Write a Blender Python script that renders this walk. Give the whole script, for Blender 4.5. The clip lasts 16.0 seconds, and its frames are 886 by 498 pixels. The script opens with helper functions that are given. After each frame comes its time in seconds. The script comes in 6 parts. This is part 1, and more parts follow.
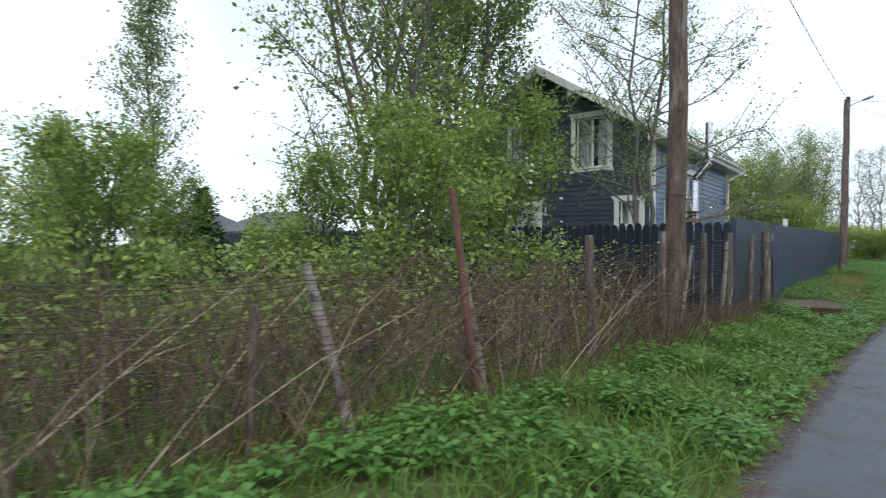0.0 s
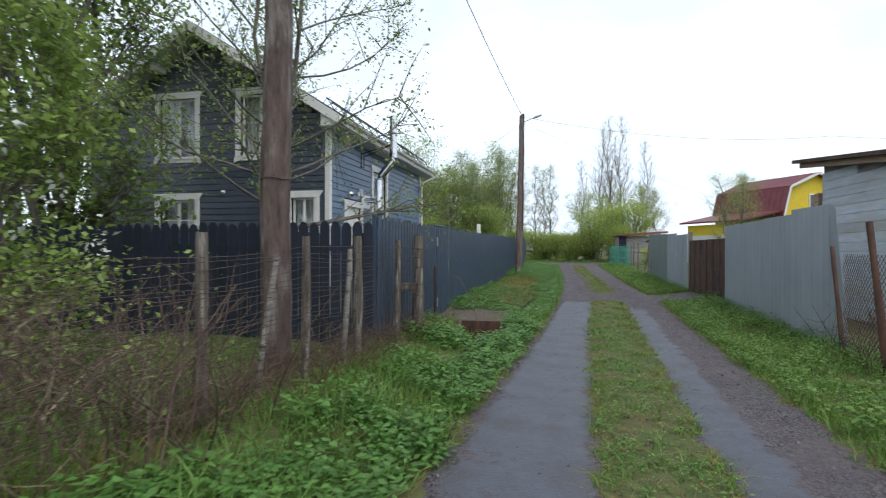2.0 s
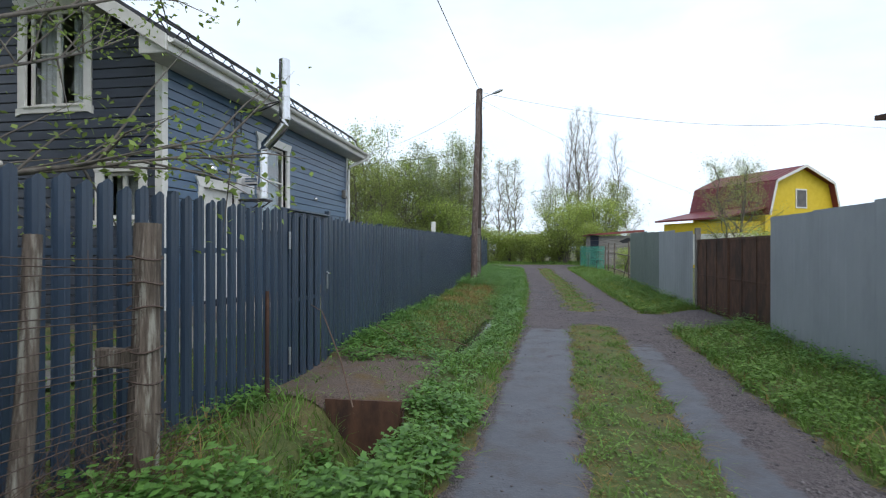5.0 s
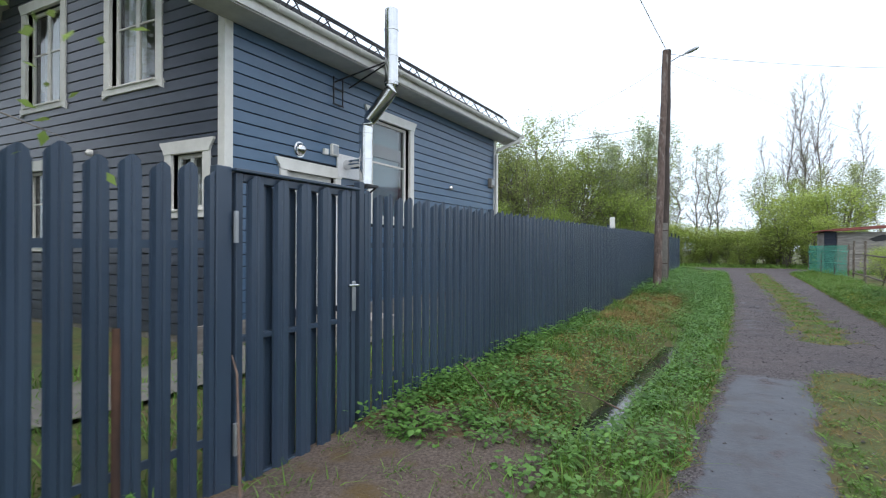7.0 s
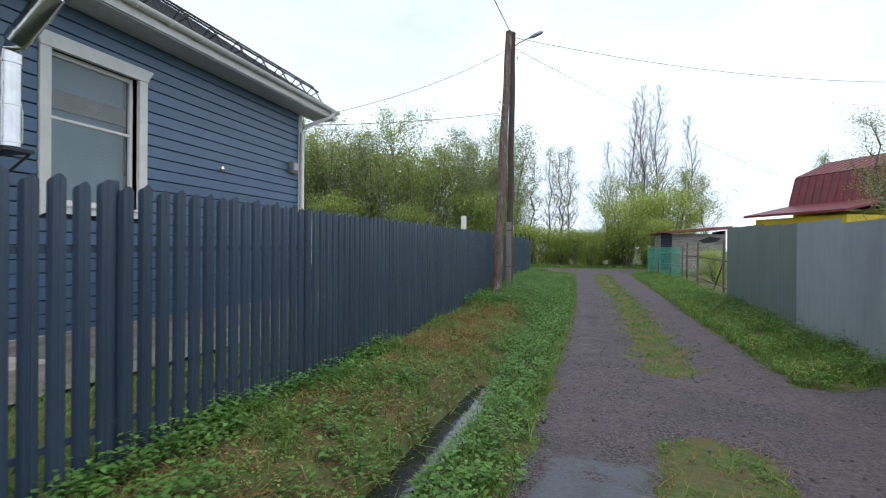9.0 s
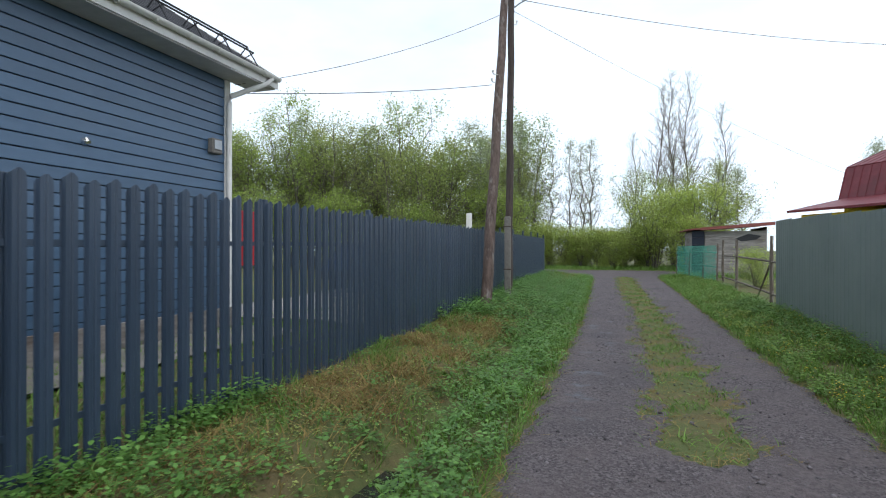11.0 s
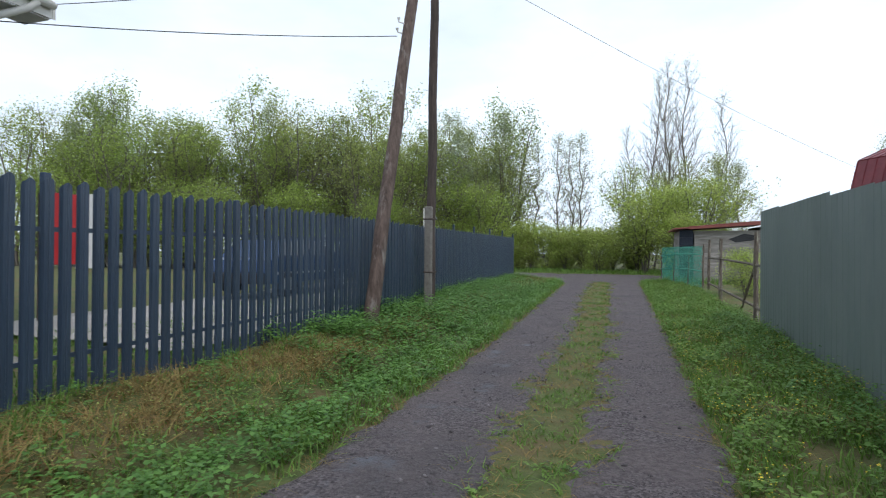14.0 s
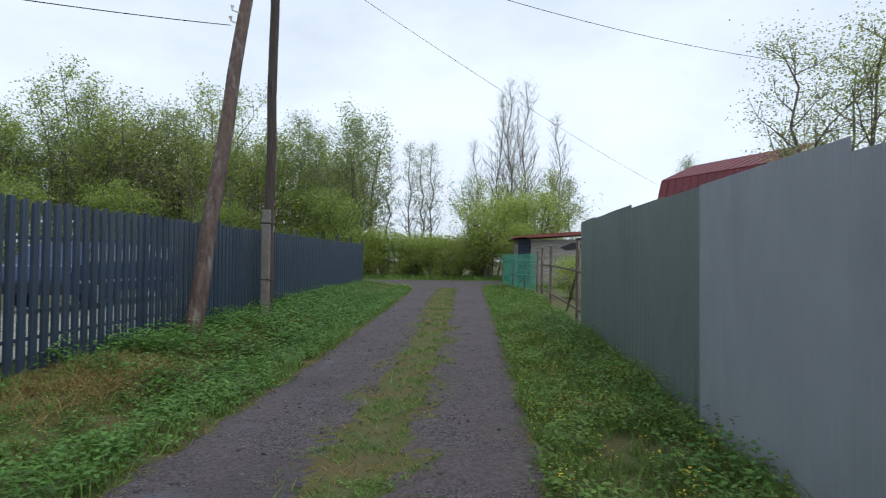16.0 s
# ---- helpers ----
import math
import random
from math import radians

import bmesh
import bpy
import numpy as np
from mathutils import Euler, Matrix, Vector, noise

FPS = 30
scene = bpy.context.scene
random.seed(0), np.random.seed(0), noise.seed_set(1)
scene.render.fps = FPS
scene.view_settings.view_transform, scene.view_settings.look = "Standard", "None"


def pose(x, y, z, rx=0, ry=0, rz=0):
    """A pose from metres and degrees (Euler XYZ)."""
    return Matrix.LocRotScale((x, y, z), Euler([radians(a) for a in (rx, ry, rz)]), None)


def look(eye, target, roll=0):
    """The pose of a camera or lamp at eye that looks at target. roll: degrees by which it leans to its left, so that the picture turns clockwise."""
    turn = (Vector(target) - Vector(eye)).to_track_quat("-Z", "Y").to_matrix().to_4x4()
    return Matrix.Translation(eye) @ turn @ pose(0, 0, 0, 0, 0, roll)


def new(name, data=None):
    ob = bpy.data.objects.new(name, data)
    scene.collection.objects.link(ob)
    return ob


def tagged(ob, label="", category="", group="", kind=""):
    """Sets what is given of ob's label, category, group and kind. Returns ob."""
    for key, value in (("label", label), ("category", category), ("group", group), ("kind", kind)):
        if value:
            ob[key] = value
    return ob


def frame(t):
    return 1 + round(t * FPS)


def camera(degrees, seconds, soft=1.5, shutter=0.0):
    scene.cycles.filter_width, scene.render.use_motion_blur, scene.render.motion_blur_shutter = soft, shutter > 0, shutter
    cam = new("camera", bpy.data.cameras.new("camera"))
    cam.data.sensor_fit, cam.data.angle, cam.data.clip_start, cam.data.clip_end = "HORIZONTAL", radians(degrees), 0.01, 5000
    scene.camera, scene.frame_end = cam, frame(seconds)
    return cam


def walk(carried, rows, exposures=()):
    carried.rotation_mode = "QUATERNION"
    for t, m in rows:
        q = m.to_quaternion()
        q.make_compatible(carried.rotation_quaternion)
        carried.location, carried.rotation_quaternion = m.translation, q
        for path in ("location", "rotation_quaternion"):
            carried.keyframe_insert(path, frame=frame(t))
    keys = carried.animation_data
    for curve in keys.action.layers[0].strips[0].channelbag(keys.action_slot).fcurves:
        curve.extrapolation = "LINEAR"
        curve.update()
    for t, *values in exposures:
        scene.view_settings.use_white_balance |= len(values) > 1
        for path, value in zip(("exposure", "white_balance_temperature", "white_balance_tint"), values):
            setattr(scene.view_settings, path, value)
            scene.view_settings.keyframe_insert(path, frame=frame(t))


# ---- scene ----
cam = camera(78.5, 16.0, soft=1.1, shutter=0.22)
METRES, EYE, TILT, LEAN, TURN = 22.6, 1.4, 0.0, 0.0, 39.8
ROWS = [
    (0.0, 0.0, 0.0, 0.0, 0.0, -0.34, -0.27),
    (0.5, 0.0282, 0.0306, 0.0016, -6.12, -0.19, -0.27),
    (1.0, 0.0568, 0.0597, 0.0025, -11.12, -0.12, -0.2),
    (1.5, 0.0877, 0.0878, 0.0024, -20.22, 0.07, -0.07),
    (2.0, 0.1141, 0.1171, 0.0034, -27.39, 0.04, -0.11),
    (2.5, 0.1431, 0.1479, 0.0037, -32.93, 0.08, -0.11),
    (3.0, 0.1665, 0.1792, 0.0035, -35.74, 0.07, -0.16),
    (5.5, 0.2842, 0.3183, 0.0061, -26.4, 0.08, -0.06),
    (6.0, 0.3071, 0.3454, 0.0052, -21.12, 0.11, -0.24),
    (6.5, 0.3285, 0.3713, 0.0056, -18.17, 0.1, -0.09),
    (7.0, 0.352, 0.3985, 0.0048, -11.49, 0.01, -0.22),
    (7.5, 0.3813, 0.4248, 0.006, -9.67, -0.06, -0.11),
    (8.0, 0.4108, 0.4492, 0.0058, -11.59, -0.07, -0.17),
    (8.5, 0.4347, 0.4735, 0.0076, -18.5, 0.05, -0.27),
    (9.0, 0.4538, 0.5016, 0.0075, -24.9, 0.04, -0.33),
    (11.5, 0.577, 0.6122, 0.0052, -20.37, 0.14, -0.1),
    (12.0, 0.6047, 0.6313, 0.0041, -18.73, 0.11, -0.13),
    (12.5, 0.6321, 0.6452, 0.003, -18.52, 0.21, -0.04),
    (13.0, 0.6614, 0.6598, 0.0022, -18.81, 0.17, -0.06),
    (13.5, 0.6802, 0.6676, 0.0026, -20.29, 0.38, -0.17),
    (14.0, 0.6965, 0.677, 0.0025, -21.26, 0.39, -0.46),
    (14.5, 0.7042, 0.6821, 0.0027, -26.62, 0.59, -0.73),
    (15.0, 0.7068, 0.6824, 0.0025, -29.83, 1.29, -0.94),
    (15.5, 0.7081, 0.682, 0.0023, -32.31, 1.29, -0.8),
    (16.0, 0.7105, 0.6786, 0.0021, -36.47, 1.26, -0.6),
]
walk(cam, [(t, pose(0, 0, EYE, TILT, LEAN, TURN) @ pose(METRES * x, METRES * y, METRES * z, 90 + pitch, roll, yaw)) for t, x, y, z, yaw, pitch, roll in ROWS],
     exposures=[(0.0, 0.04, 6450, 13.5), (2.0, 0.0, 6450, 13.5), (3.0, -0.14, 6450, 13.5), (5.5, 0.02, 6450, 13.5), (7.0, 0.25, 6450, 13.5), (8.0, 0.27, 6450, 13.5), (8.6, 0.03, 6450, 13.5), (9.0, -0.03, 6450, 13.5), (11.5, 0.05, 6450, 13.5), (13.0, 0.0, 6450, 13.5), (14.5, -0.08, 6450, 13.5), (16.0, -0.26, 6450, 13.5)])

# ---- light ----
world = bpy.data.worlds.new("sky")
scene.world = world
world.use_nodes = True
wn, wl = world.node_tree.nodes, world.node_tree.links
wn.clear()
SUN_EL, SUN_AZ = 58.0, 140.0          # azimuth clockwise from +y
sky = wn.new("ShaderNodeTexSky")
sky.sky_type = "NISHITA"
sky.sun_disc = False
sky.sun_elevation, sky.sun_rotation = radians(SUN_EL), radians(SUN_AZ)
sky.air_density, sky.dust_density = 1.0, 2.0
wtc = wn.new("ShaderNodeTexCoord")
wmap = wn.new("ShaderNodeMapping")
wmap.inputs["Scale"].default_value = (1.0, 1.0, 2.4)
wno = wn.new("ShaderNodeTexNoise")
wno.inputs["Scale"].default_value = 2.3
wno.inputs["Detail"].default_value = 7
wno.inputs["Roughness"].default_value = 0.55
wrp = wn.new("ShaderNodeValToRGB")
wrp.color_ramp.elements[0].position, wrp.color_ramp.elements[1].position = 0.28, 0.60
wrp.color_ramp.elements[0].color = (0.72, 0.72, 0.72, 1)
wmix = wn.new("ShaderNodeMixRGB")
wmix.inputs[2].default_value = (11.1, 12.8, 14.3, 1)
wbg = wn.new("ShaderNodeBackground")
wbg.inputs["Strength"].default_value = 0.10
wout = wn.new("ShaderNodeOutputWorld")
wl.new(wtc.outputs["Generated"], wmap.inputs["Vector"])
wl.new(wmap.outputs[0], wno.inputs["Vector"])
wl.new(wno.outputs["Fac"], wrp.inputs[0])
wsep = wn.new("ShaderNodeSeparateXYZ")
wl.new(wtc.outputs["Generated"], wsep.inputs[0])
wthin = wn.new("ShaderNodeMapRange")
wthin.inputs["From Min"].default_value, wthin.inputs["From Max"].default_value = 0.26, 0.60
wthin.inputs["To Min"].default_value, wthin.inputs["To Max"].default_value = 1.0, 0.72
wl.new(wsep.outputs["Z"], wthin.inputs["Value"])
wmul = wn.new("ShaderNodeMath")
wmul.operation = "MULTIPLY"
wl.new(wrp.outputs[0], wmul.inputs[0])
wl.new(wthin.outputs[0], wmul.inputs[1])
wl.new(wmul.outputs[0], wmix.inputs[0])
wl.new(sky.outputs[0], wmix.inputs[1])
wl.new(wmix.outputs[0], wbg.inputs["Color"])
wl.new(wbg.outputs[0], wout.inputs[0])

sun = new("sun", bpy.data.lights.new("sun", "SUN"))
sun.data.energy, sun.data.angle, sun.data.color = 1.3, radians(40), (1.0, 0.97, 0.92)
_el, _az = radians(SUN_EL), radians(SUN_AZ)
_sd = Vector((math.sin(_az) * math.cos(_el), math.cos(_az) * math.cos(_el), math.sin(_el)))
sun.matrix_world = look(_sd * 60, (0, 0, 0))

rng = np.random.default_rng(7)


# ---- materials ----
def mat(name, c1, c2, scale=6.0, rough=0.8, metal=0.0, bump=0.0, bump_scale=None, stretch=(1, 1, 1),
        stain=None, stain_scale=1.2, stain_at=(0.5, 0.7), per=0.0, island=False, trans=0.0, spec=0.4):
    """Two-scale surface: grain between c1 and c2, wider stains of a third colour, bump, and a shift from piece to piece."""
    m = bpy.data.materials.new(name)
    m.use_nodes = True
    n, l = m.node_tree.nodes, m.node_tree.links
    b = n["Principled BSDF"]
    tc = n.new("ShaderNodeTexCoord")
    mp = n.new("ShaderNodeMapping")
    mp.inputs["Scale"].default_value = stretch
    geo = n.new("ShaderNodeNewGeometry")
    l.new(geo.outputs["Position"], mp.inputs["Vector"])
    no = n.new("ShaderNodeTexNoise")
    no.inputs["Scale"].default_value, no.inputs["Detail"].default_value = scale, 6
    no.inputs["Roughness"].default_value = 0.62
    l.new(mp.outputs[0], no.inputs["Vector"])
    rp = n.new("ShaderNodeValToRGB")
    rp.color_ramp.elements[0].position, rp.color_ramp.elements[1].position = 0.32, 0.68
    rp.color_ramp.elements[0].color, rp.color_ramp.elements[1].color = (*c1, 1), (*c2, 1)
    l.new(no.outputs["Fac"], rp.inputs[0])
    col = rp.outputs[0]
    if stain:
        sn = n.new("ShaderNodeTexNoise")
        sn.inputs["Scale"].default_value, sn.inputs["Detail"].default_value = stain_scale, 8
        sn.inputs["Roughness"].default_value = 0.65
        l.new(mp.outputs[0], sn.inputs["Vector"])
        sr = n.new("ShaderNodeValToRGB")
        sr.color_ramp.elements[0].position, sr.color_ramp.elements[1].position = stain_at
        l.new(sn.outputs["Fac"], sr.inputs[0])
        mx = n.new("ShaderNodeMixRGB")
        mx.inputs[2].default_value = (*stain, 1)
        l.new(sr.outputs[0], mx.inputs[0])
        l.new(col, mx.inputs[1])
        col = mx.outputs[0]
    if per:
        if island:
            src = geo.outputs["Random Per Island"]
        else:
            oi = n.new("ShaderNodeObjectInfo")
            src = oi.outputs["Random"]
        mr = n.new("ShaderNodeMapRange")
        mr.inputs["To Min"].default_value, mr.inputs["To Max"].default_value = 1 - per, 1 + per
        l.new(src, mr.inputs["Value"])
        hs = n.new("ShaderNodeHueSaturation")
        l.new(mr.outputs[0], hs.inputs["Value"])
        l.new(col, hs.inputs["Color"])
        col = hs.outputs[0]
    l.new(col, b.inputs["Base Color"])
    b.inputs["Roughness"].default_value, b.inputs["Metallic"].default_value = rough, metal
    b.inputs["Specular IOR Level"].default_value = spec
    if bump:
        bn = n.new("ShaderNodeTexNoise")
        bn.inputs["Scale"].default_value, bn.inputs["Detail"].default_value = bump_scale or scale * 3, 5
        l.new(mp.outputs[0], bn.inputs["Vector"])
        bp = n.new("ShaderNodeBump")
        bp.inputs["Strength"].default_value, bp.inputs["Distance"].default_value = min(1, bump), 0.02
        l.new(bn.outputs["Fac"], bp.inputs["Height"])
        l.new(bp.outputs[0], b.inputs["Normal"])
    if trans:
        tr = n.new("ShaderNodeBsdfTranslucent")
        l.new(col, tr.inputs["Color"])
        ms = n.new("ShaderNodeMixShader")
        ms.inputs[0].default_value = trans
        l.new(b.outputs[0], ms.inputs[1])
        l.new(tr.outputs[0], ms.inputs[2])
        l.new(ms.outputs[0], n["Material Output"].inputs["Surface"])
    return m


def glass_mat(name, tint=(0.9, 0.95, 0.95)):
    m = bpy.data.materials.new(name)
    m.use_nodes = True
    b = m.node_tree.nodes["Principled BSDF"]
    b.inputs["Base Color"].default_value = (*tint, 1)
    b.inputs["Roughness"].default_value = 0.03
    b.inputs["Transmission Weight"].default_value = 1.0
    b.inputs["IOR"].default_value = 1.5
    return m


M = {}
M["soil"] = mat("grassy_soil", (0.05, 0.075, 0.02), (0.12, 0.14, 0.045), 9, 0.95, bump=0.8, bump_scale=40, stain=(0.125, 0.100, 0.045), stain_scale=1.3, stain_at=(0.46, 0.62))
M["pebble"] = mat("pebbles", (0.075, 0.068, 0.074), (0.175, 0.160, 0.165), 12, 0.85, per=0.5, island=True)
M["padstone"] = mat("brown_gravel_stones", (0.085, 0.062, 0.048), (0.20, 0.160, 0.132), 12, 0.9, per=0.5, island=True)
M["padgravel"] = mat("gravel_pad", (0.060, 0.043, 0.033), (0.185, 0.145, 0.122), 48, 0.9, bump=1.0, bump_scale=70, stain=(0.125, 0.085, 0.035), stain_scale=2.2, stain_at=(0.5, 0.66))
M["grass"] = mat("grass_blades", (0.098, 0.205, 0.034), (0.19, 0.315, 0.066), 3, 0.6, per=0.35, island=True, trans=0.35)
M["deadleaf"] = mat("dead_leaves", (0.13, 0.066, 0.026), (0.27, 0.155, 0.06), 3, 0.85, per=0.4, island=True, trans=0.15)
M["weedpale"] = mat("fresh_weeds", (0.105, 0.215, 0.04), (0.20, 0.33, 0.076), 3, 0.6, per=0.35, island=True, trans=0.4)
M["drygrass"] = mat("dry_grass", (0.20, 0.145, 0.045), (0.34, 0.25, 0.095), 3, 0.8, per=0.3, island=True, trans=0.25)
M["weed"] = mat("weed_leaves", (0.075, 0.185, 0.036), (0.16, 0.32, 0.070), 4, 0.5, per=0.3, island=True, trans=0.3)
M["flower"] = mat("yellow_petals", (0.7, 0.5, 0.02), (0.8, 0.6, 0.04), 4, 0.6)
M["blossom"] = mat("white_blossom", (0.7, 0.72, 0.66), (0.82, 0.82, 0.76), 4, 0.7, trans=0.2)
M["leaf"] = mat("young_leaves", (0.25, 0.36, 0.08), (0.40, 0.50, 0.14), 1.2, 0.5, per=0.35, island=True, trans=0.5)
M["leafdark"] = mat("dark_leaves", (0.14, 0.215, 0.055), (0.26, 0.345, 0.095), 1.2, 0.5, per=0.35, island=True, trans=0.45)
M["leafpale"] = mat("pale_leaves", (0.28, 0.35, 0.18), (0.42, 0.49, 0.27), 1.2, 0.5, per=0.3, island=True, trans=0.5)
M["leafolive"] = mat("olive_leaves", (0.30, 0.38, 0.105), (0.46, 0.52, 0.17), 1.2, 0.55, per=0.35, island=True, trans=0.5)
M["leafbright"] = mat("bright_spring_leaves", (0.32, 0.43, 0.085), (0.48, 0.56, 0.16), 1.2, 0.5, per=0.3, island=True, trans=0.5)
M["greybark"] = mat("grey_young_bark", (0.10, 0.088, 0.075), (0.21, 0.188, 0.162), 14, 0.9, bump=0.5, stretch=(1, 1, 0.3))
M["leafwild"] = mat("hedge_leaves", (0.185, 0.275, 0.058), (0.32, 0.42, 0.11), 1.2, 0.5, per=0.4, island=True, trans=0.4)
M["leafwood"] = mat("wood_leaves", (0.25, 0.355, 0.075), (0.40, 0.495, 0.135), 0.8, 0.5, per=0.4, island=True, trans=0.5)
M["leafwood2"] = mat("brownish_wood_leaves", (0.27, 0.335, 0.10), (0.42, 0.47, 0.16), 0.8, 0.5, per=0.4, island=True, trans=0.5)
M["needle"] = mat("spruce_needles", (0.06, 0.115, 0.045), (0.11, 0.175, 0.07), 3, 0.6, per=0.3, island=True)
M["bark"] = mat("bark", (0.10, 0.085, 0.07), (0.21, 0.185, 0.16), 14, 0.9, bump=0.7, stretch=(1, 1, 0.3))
M["birch"] = mat("birch_bark", (0.15, 0.135, 0.115), (0.33, 0.30, 0.265), 9, 0.8, bump=0.4, stain=(0.06, 0.055, 0.05), stain_scale=7, stain_at=(0.55, 0.62), stretch=(0.5, 0.5, 2))
M["twig"] = mat("twigs", (0.08, 0.05, 0.037), (0.175, 0.12, 0.09), 8, 0.9, per=0.3, island=True)
M["deadstem"] = mat("dead_stems", (0.20, 0.145, 0.095), (0.36, 0.29, 0.21), 8, 0.9, per=0.3, island=True)
M["picket"] = mat("slate_blue_coated_steel", (0.031, 0.051, 0.083), (0.043, 0.067, 0.104), 3, 0.34, spec=0.5, bump=0.05, stain=(0.044, 0.062, 0.092), stain_scale=2.5, stain_at=(0.52, 0.75), per=0.10, stretch=(1, 1, 0.35))
M["plankblue"] = mat("dark_blue_painted_planks", (0.014, 0.019, 0.034), (0.023, 0.030, 0.050), 5, 0.65, bump=0.3, per=0.15, stretch=(1, 1, 0.15))
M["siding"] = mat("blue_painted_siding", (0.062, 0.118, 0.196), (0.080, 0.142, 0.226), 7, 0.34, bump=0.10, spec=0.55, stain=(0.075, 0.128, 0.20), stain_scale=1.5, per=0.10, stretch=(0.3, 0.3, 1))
# darker, greyer copy of the blue siding: the south gable's shade as colour
M["siding_shaded"] = mat("blue_siding_shaded", (0.048, 0.058, 0.082), (0.066, 0.078, 0.106), 7, 0.32, bump=0.12, stain=(0.062, 0.072, 0.096), stain_scale=1.5, per=0.10, stretch=(0.3, 0.3, 1), spec=0.55)
# near-black wall body: shade of the gaps between boards, as colour
M["groove"] = mat("groove_shade", (0.010, 0.014, 0.022), (0.016, 0.02, 0.03), 7, 0.7)
M["white"] = mat("white_painted_trim", (0.66, 0.65, 0.61), (0.76, 0.75, 0.71), 5, 0.55, bump=0.1, stain=(0.55, 0.54, 0.50), stain_scale=3, stain_at=(0.6, 0.8))
M["soffit"] = mat("pale_soffit_boards", (0.46, 0.46, 0.45), (0.56, 0.56, 0.54), 5, 0.6)
M["roof"] = mat("dark_roof_tiles", (0.035, 0.037, 0.042), (0.06, 0.06, 0.066), 20, 0.7, bump=0.5)
M["steel"] = mat("polished_steel", (0.62, 0.62, 0.62), (0.74, 0.74, 0.74), 4, 0.16, 1.0, bump=0.05, bump_scale=6)
M["galv"] = mat("galvanised_steel", (0.38, 0.40, 0.42), (0.50, 0.52, 0.54), 10, 0.45, 0.8)
M["black"] = mat("black_metal", (0.02, 0.02, 0.022), (0.035, 0.035, 0.04), 10, 0.5)
M["rubber"] = mat("black_cable", (0.015, 0.015, 0.016), (0.03, 0.03, 0.03), 10, 0.6)
M["pole"] = mat("weathered_pole_wood", (0.056, 0.038, 0.032), (0.165, 0.120, 0.100), 6, 0.85, bump=0.9, bump_scale=26, stain=(0.26, 0.235, 0.215), stain_scale=2.6, stain_at=(0.54, 0.68), stretch=(2.2, 2.2, 0.5))
M["poledark"] = mat("tarred_pole_wood", (0.040, 0.030, 0.027), (0.095, 0.072, 0.062), 9, 0.8, bump=0.7, bump_scale=30, stain=(0.15, 0.12, 0.105), stain_scale=4, stain_at=(0.60, 0.72), stretch=(3, 3, 0.25))
M["paving"] = mat("pale_concrete_paving", (0.27, 0.255, 0.23), (0.40, 0.38, 0.35), 6, 0.85, bump=0.3, stain=(0.24, 0.225, 0.20), stain_scale=1.5)
M["pathstone"] = mat("dark_grey_paving", (0.14, 0.135, 0.12), (0.22, 0.21, 0.19), 6, 0.85, bump=0.3, stain=(0.10, 0.11, 0.07), stain_scale=1.5)
M["polegrey"] = mat("grey_concrete", (0.15, 0.14, 0.125), (0.235, 0.22, 0.20), 14, 0.9, bump=0.5)
M["post"] = mat("old_post_wood", (0.075, 0.058, 0.046), (0.23, 0.19, 0.155), 14, 0.95, bump=1.0, bump_scale=30, stain=(0.36, 0.35, 0.30), stain_scale=7, stain_at=(0.54, 0.66), stretch=(3, 3, 0.3))
M["rust"] = mat("rusty_steel", (0.055, 0.028, 0.02), (0.13, 0.065, 0.04), 7, 0.8, bump=0.3, stain=(0.035, 0.022, 0.02), stain_scale=2.5, stain_at=(0.5, 0.66), stretch=(1, 1, 0.4), per=0.08)
M["redpipe"] = mat("red_brown_painted_pipe", (0.115, 0.052, 0.042), (0.19, 0.088, 0.070), 9, 0.7, stain=(0.10, 0.05, 0.04), stain_scale=6)
M["wire"] = mat("rusty_wire", (0.05, 0.035, 0.03), (0.11, 0.078, 0.062), 20, 0.8)
M["sheetgrey"] = mat("grey_sheet_steel", (0.31, 0.335, 0.37), (0.36, 0.385, 0.42), 2.5, 0.5, stain=(0.28, 0.30, 0.33), stain_scale=1.2, per=0.05, stretch=(1, 1, 0.5))
M["sheetgreen"] = mat("green_grey_sheet_steel", (0.15, 0.185, 0.18), (0.19, 0.225, 0.215), 3, 0.5, stain=(0.13, 0.16, 0.155), stain_scale=1.5, per=0.07, stretch=(1, 1, 0.5))
M["logwood"] = mat("honey_log_wood", (0.25, 0.17, 0.105), (0.37, 0.265, 0.175), 8, 0.75, bump=0.4, stain=(0.24, 0.15, 0.09), stain_scale=3, per=0.12, stretch=(0.3, 0.3, 2))
M["greyboard"] = mat("grey_weathered_boards", (0.42, 0.46, 0.50), (0.56, 0.60, 0.63), 6, 0.8, bump=0.3, stain=(0.44, 0.42, 0.38), stain_scale=1.2, per=0.1, stretch=(0.3, 0.3, 2))
M["oldboard"] = mat("old_bare_boards", (0.20, 0.185, 0.17), (0.36, 0.335, 0.31), 7, 0.9, bump=0.5, stain=(0.13, 0.10, 0.085), stain_scale=2, per=0.2, stretch=(0.3, 0.3, 2))
M["maroon"] = mat("maroon_metal_roof", (0.14, 0.022, 0.03), (0.19, 0.035, 0.043), 3, 0.5, bump=0.1, stain=(0.12, 0.03, 0.035), stain_scale=1)
M["redroof"] = mat("red_brown_roofing", (0.19, 0.055, 0.045), (0.28, 0.085, 0.07), 5, 0.6)
M["yellow"] = mat("yellow_siding", (0.66, 0.47, 0.02), (0.74, 0.55, 0.04), 4, 0.6)
M["greennet"] = mat("green_plastic_net", (0.05, 0.30, 0.22), (0.10, 0.42, 0.32), 6, 0.6)
M["glass"] = glass_mat("window_glass")
